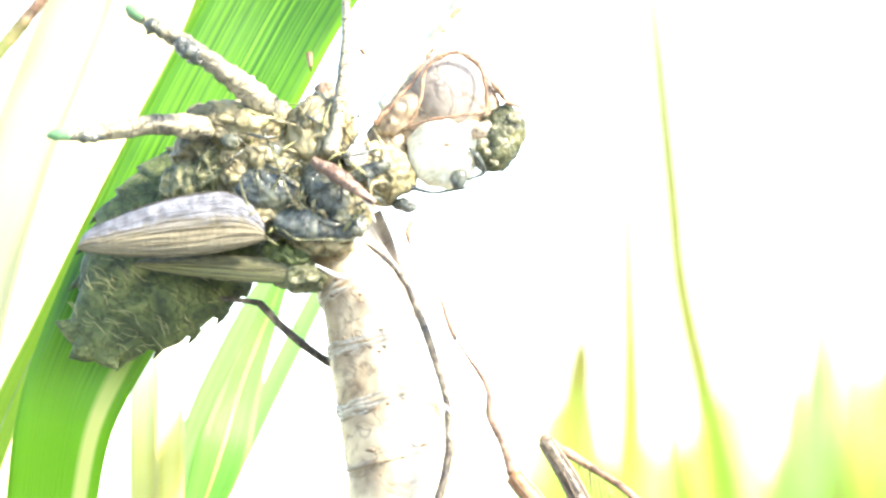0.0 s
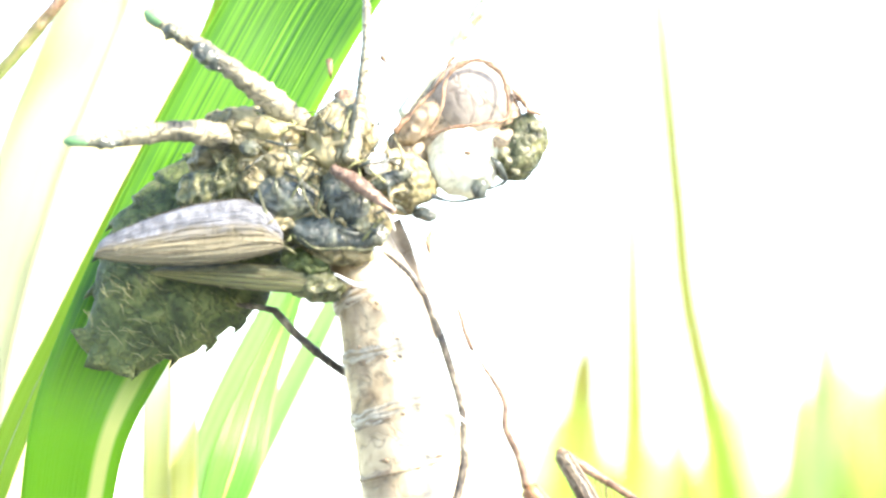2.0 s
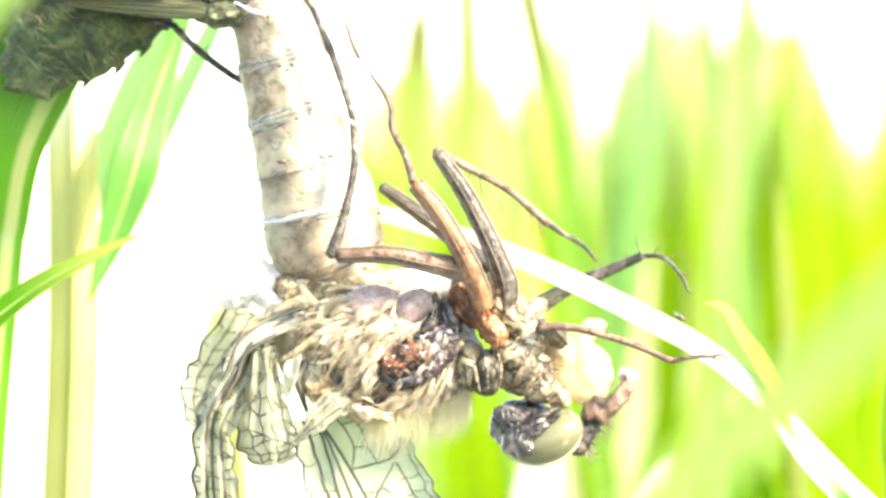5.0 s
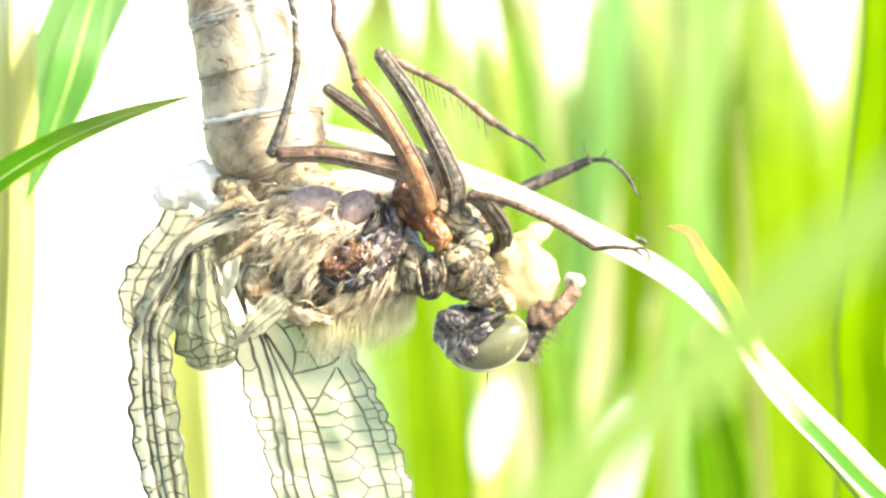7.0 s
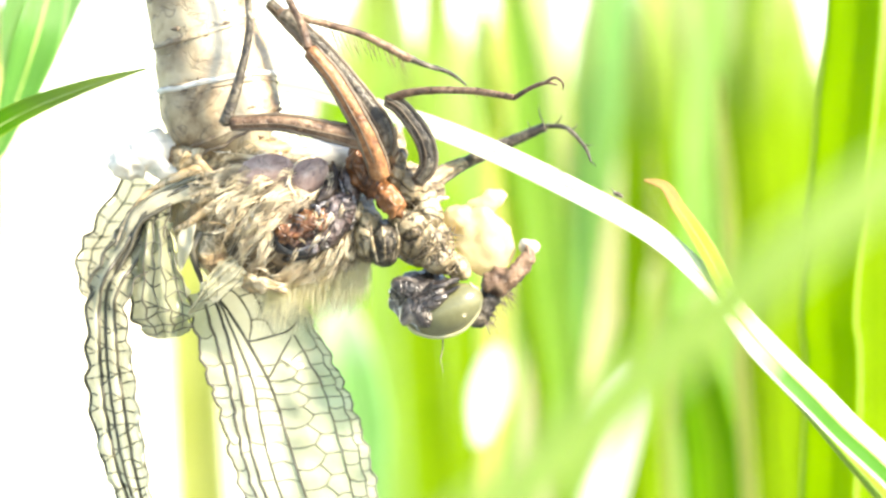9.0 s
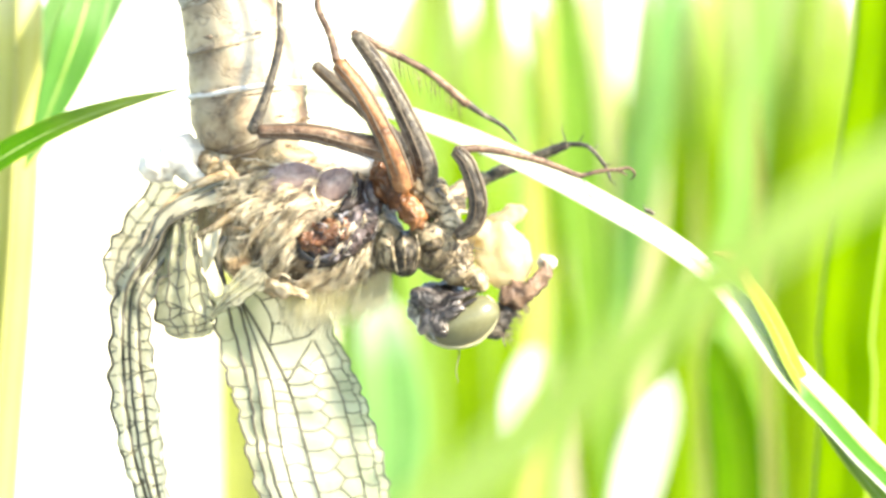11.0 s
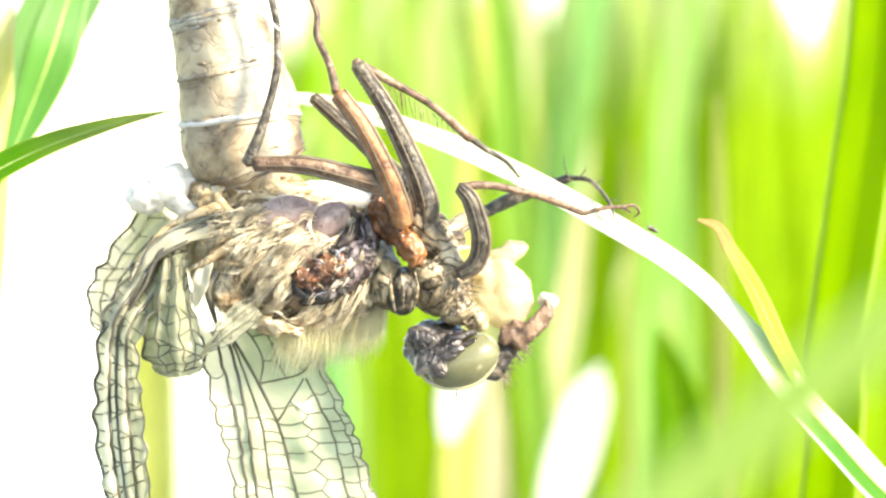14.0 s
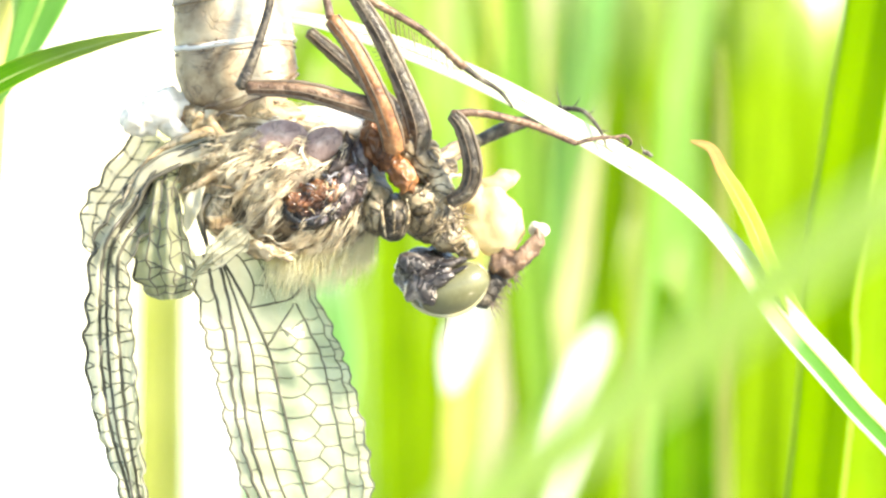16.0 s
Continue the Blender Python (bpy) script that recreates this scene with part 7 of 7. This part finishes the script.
abdomen()
thread()
thorax()
head()
SWUNG = legs()
foot_claws()
FAR = far_middle_leg()
FRONT = near_front_leg()
FEELER = far_hind_tibia()
wings()


# ---- what moves ----
def aim(rest, now, length):
    """The turn that takes a limb from its rest direction to one seen along the y axis; a shortened limb points forward."""
    d = Vector(now)
    flat = math.hypot(d.x, d.z)
    d.y = -math.sqrt(max(0.0, length ** 2 - flat ** 2))
    return Vector(rest).rotation_difference(d).to_matrix()


def motions():
    near = NEAR.location.copy()
    walk(NEAR, [(t, Matrix.Translation(near + Vector((0, 0, z)) * 0.001)) for t, z in
                ((0, -9), (2.5, -9), (3.0, -6), (3.5, 1.5), (4.0, 2.56), (4.2, 3.4), (4.5, 4.0), (4.7, 3.6), (7.0, -1.15), (7.5, -2.3), (8.0, -3.7), (8.5, -3.8), (9.0, -4.1),
                 (11.5, -2.1), (12.5, 0), (13.0, -1.2), (13.5, 0.7), (14.0, -0.05), (14.5, 0.4), (15.0, -0.6), (15.5, -0.6), (16.0, -1.0))])
    fresh = FRESH.location.copy()
    walk(FRESH, [(t, Matrix.Translation(fresh + Vector((x, 0, z)) * 0.001) @ pose(0, 0, 0, 0, a, 0)) for t, x, z, a in
                 ((0, -5.6, -3.0, 0), (3.5, -5.6, -3.05, 0), (4.0, -2.6, -5.1, -5.9), (4.2, -2.9, -5.1, -6.0), (4.5, -3.6, -5.4, -8.3), (4.7, -3.3, -5.9, -8.3), (7.0, 1.3, -1.1, 0), (8.0, 1.3, -0.2, 0), (9.0, 1.3, -1.25, 0), (12.5, 1.2, -2.1, 0), (14.5, 1.2, -1.65, 0), (16.0, 1.2, -1.5, 0))])
    gust = ((0, -1.6, -0.6), (4.7, -2.3, 0.1), (7.0, -1.42, -1.34), (7.5, -1.14, -1.54), (8.0, -1.04, -1.21), (8.5, -0.88, -1.45), (9.0, -0.31, -0.78),
                 (11.5, 0.4, -0.6), (12.0, 0.2, -0.3), (12.5, 0, 0), (13.0, 0.07, 0.12), (13.5, 0.14, 0.25), (14.0, 0.3, 0.33), (14.5, 0.36, 0.41), (15.0, 0.36, 0.48), (15.5, 0.34, 0.59), (16.0, 0.43, 0.68))
    for ob, x0, z0 in ((ARCH, 0, 0), (TIPPED, 0.36, 0.41)):
        rest = ob.location.copy()
        # the tipped leaf nods lower than the arching one between 9 and 14 s
        nod = {11.5: (1.6, -3.4), 12.0: (2.0, -3.8), 12.5: (2.0, -3.8), 13.0: (1.1, -1.8), 13.5: (0.3, -0.8), 14.0: (0.1, -0.2)} if ob is TIPPED else {}
        calm = (-0.8, 0.0) if ob is TIPPED else (0.0, 0.0)
        keyed = [(t, x - x0 + nod.get(t, calm if t < 10 else (0, 0))[0], z - z0 + nod.get(t, calm if t < 10 else (0, 0))[1]) for t, x, z in gust]
        walk(ob, [(t, Matrix.Translation(rest + Vector((x, 0, z)) * 0.001)) for t, x, z in keyed])
    base = PIVOT * 0.001
    sway = [(0, 0.16, -0.24, 0.17), (0.5, 0.09, -0.17, 0.30), (1, 0.04, -0.10, 0.35), (1.5, 0.10, -0.16, 0.21), (2, 0.06, -0.18, 0.75), (2.5, 0.01, -0.05, 0.25), (3, 0.26, -0.06, 0.76), (3.5, 0.15, -0.16, -0.82), (4, -0.09, -0.11, -0.45), (4.5, 0.04, 0.36, 1.19), (4.7, -0.22, 0.40, -0.10), (7.0, 0, 0, 0), (16.0, 0, 0, 0)]
    walk(fly, [(t, Matrix.Translation(base) @ pose(x / 1000, 0, z / 1000, 0, a, 0)) for t, x, z, a in sway])
    femur, tibia, hip, knee, end = FRONT
    seen = [(0, (2.34, -3.00, 0.09), (2.35, -3.50, 0.94), (8.93, -1.00, -1.04)), (4.7, (2.34, -3.00, 0.09), (2.35, -3.50, 0.94), (8.93, -1.00, -1.04)),
            (7.0, (2.56, -3.00, -0.11), (1.70, -3.50, 2.78), (7.67, -1.00, -0.08)), (7.2, (2.63, -3.00, -0.36), (0.71, -4.50, -0.03), (3.54, -5.00, -4.83)),
            (7.5, (2.70, -3.00, -0.65), (4.14, -3.50, -0.37), (10.24, -1.00, -2.78)), (7.75, (2.59, -3.00, -0.48), (2.96, -3.50, 3.17), (8.31, -1.00, 4.02)),
            (8.0, (2.64, -3.00, 0.07), (3.30, -3.50, 4.87), (8.92, -1.00, 6.88)), (8.2, (2.36, -3.00, -0.12), (0.16, -3.50, 4.65), (6.87, -1.00, 3.00)),
            (8.5, (2.21, -3.00, -0.58), (-0.64, -4.50, 0.01), (2.70, -4.00, -3.74)), (8.65, (2.25, -3.00, -0.39), (1.77, -3.50, 2.84), (7.33, -1.00, 1.77)),
            (8.8, (2.19, -3.00, -0.27), (1.22, -3.50, 5.23), (7.18, -1.00, 7.85)), (9.0, (1.80, -3.00, 0.44), (0.03, -3.50, 5.92), (6.24, -1.00, 5.67)),
            (9.4, (1.80, -3.00, 0.44), (0.16, -3.50, 5.58), (6.20, -1.00, 4.74))]
    still = (hip, knee, end)
    frows, trows = [], []
    lf, lt = (knee - hip).length, (end - knee).length
    for t, a, b, c in seen + [(11.3, *still), (16.0, *still)]:
        a, b, c = Vector(a), Vector(b), Vector(c)
        if t > 10:
            rf = rt = Matrix.Identity(3)
        else:
            rf = aim(knee - hip, b - a, lf)
            rt = rf.transposed() @ aim(end - knee, c - b, lt)
        at = hip if t > 10 else b - rf @ (knee - hip)
        frows.append((t, Matrix.Translation((at - PIVOT) * 0.001) @ rf.to_4x4()))
        trows.append((t, Matrix.Translation((knee - hip) * 0.001) @ rt.to_4x4()))
    walk(femur, frows)
    walk(tibia, trows)
    f, hip = FAR
    walk(f, [(t, Matrix.Translation((hip - PIVOT + Vector((x, 0, z))) * 0.001) @ pose(0, 0, 0, 0, a, 0)) for t, a, x, z in
             ((0, 4, 0, 0), (3.0, 4, 0, 0), (3.5, 9, 0, 0), (4.7, 3, 0, 0), (7.0, 0, 0.2, 0), (7.5, 0, 0.2, 0.2), (8.0, -10, -0.7, 1.1), (8.5, -8, -0.4, 0.6),
              (9.0, -11, -0.8, 1.3), (9.2, -11, -0.8, 1.3), (11.3, 0, 0, 0), (16, 0, 0, 0))])
    walk(SWUNG, [(t, Matrix.Translation((Vector((x, 1.8, z)) - PIVOT) * 0.001) @ pose(0, 0, 0, 0, a - 47, 0)) for t, x, z, a in
                 ((0, -4.2, 6.9, 30), (3.5, -4.1, 6.8, 30), (4.5, -5.2, 8.6, 38), (4.7, -5.25, 8.6, 38), (7.0, -5.25, 8.57, 38), (7.5, -5.55, 10.55, 46), (8.0, -5.59, 11.2, 48),
                  (9.2, -5.7, 11.29, 48), (11.3, -4.95, 8.5, 42), (12.0, -4.92, 8.5, 42), (13.5, -4.85, 8.5, 42), (15.5, -4.75, 8.0, 40), (16.0, -4.75, 8.0, 40))])
    f, foot = FEELER
    walk(f, [(t, Matrix.Translation((foot - PIVOT) * 0.001) @ pose(x / 1000, 0, 0, 0, a, 0)) for t, a, x in
             ((0, 0, 0), (3.2, 0, 0), (3.5, 8, -1.5), (3.9, 3, 0), (4.2, 0, 0), (16, 0, 0))])


motions()
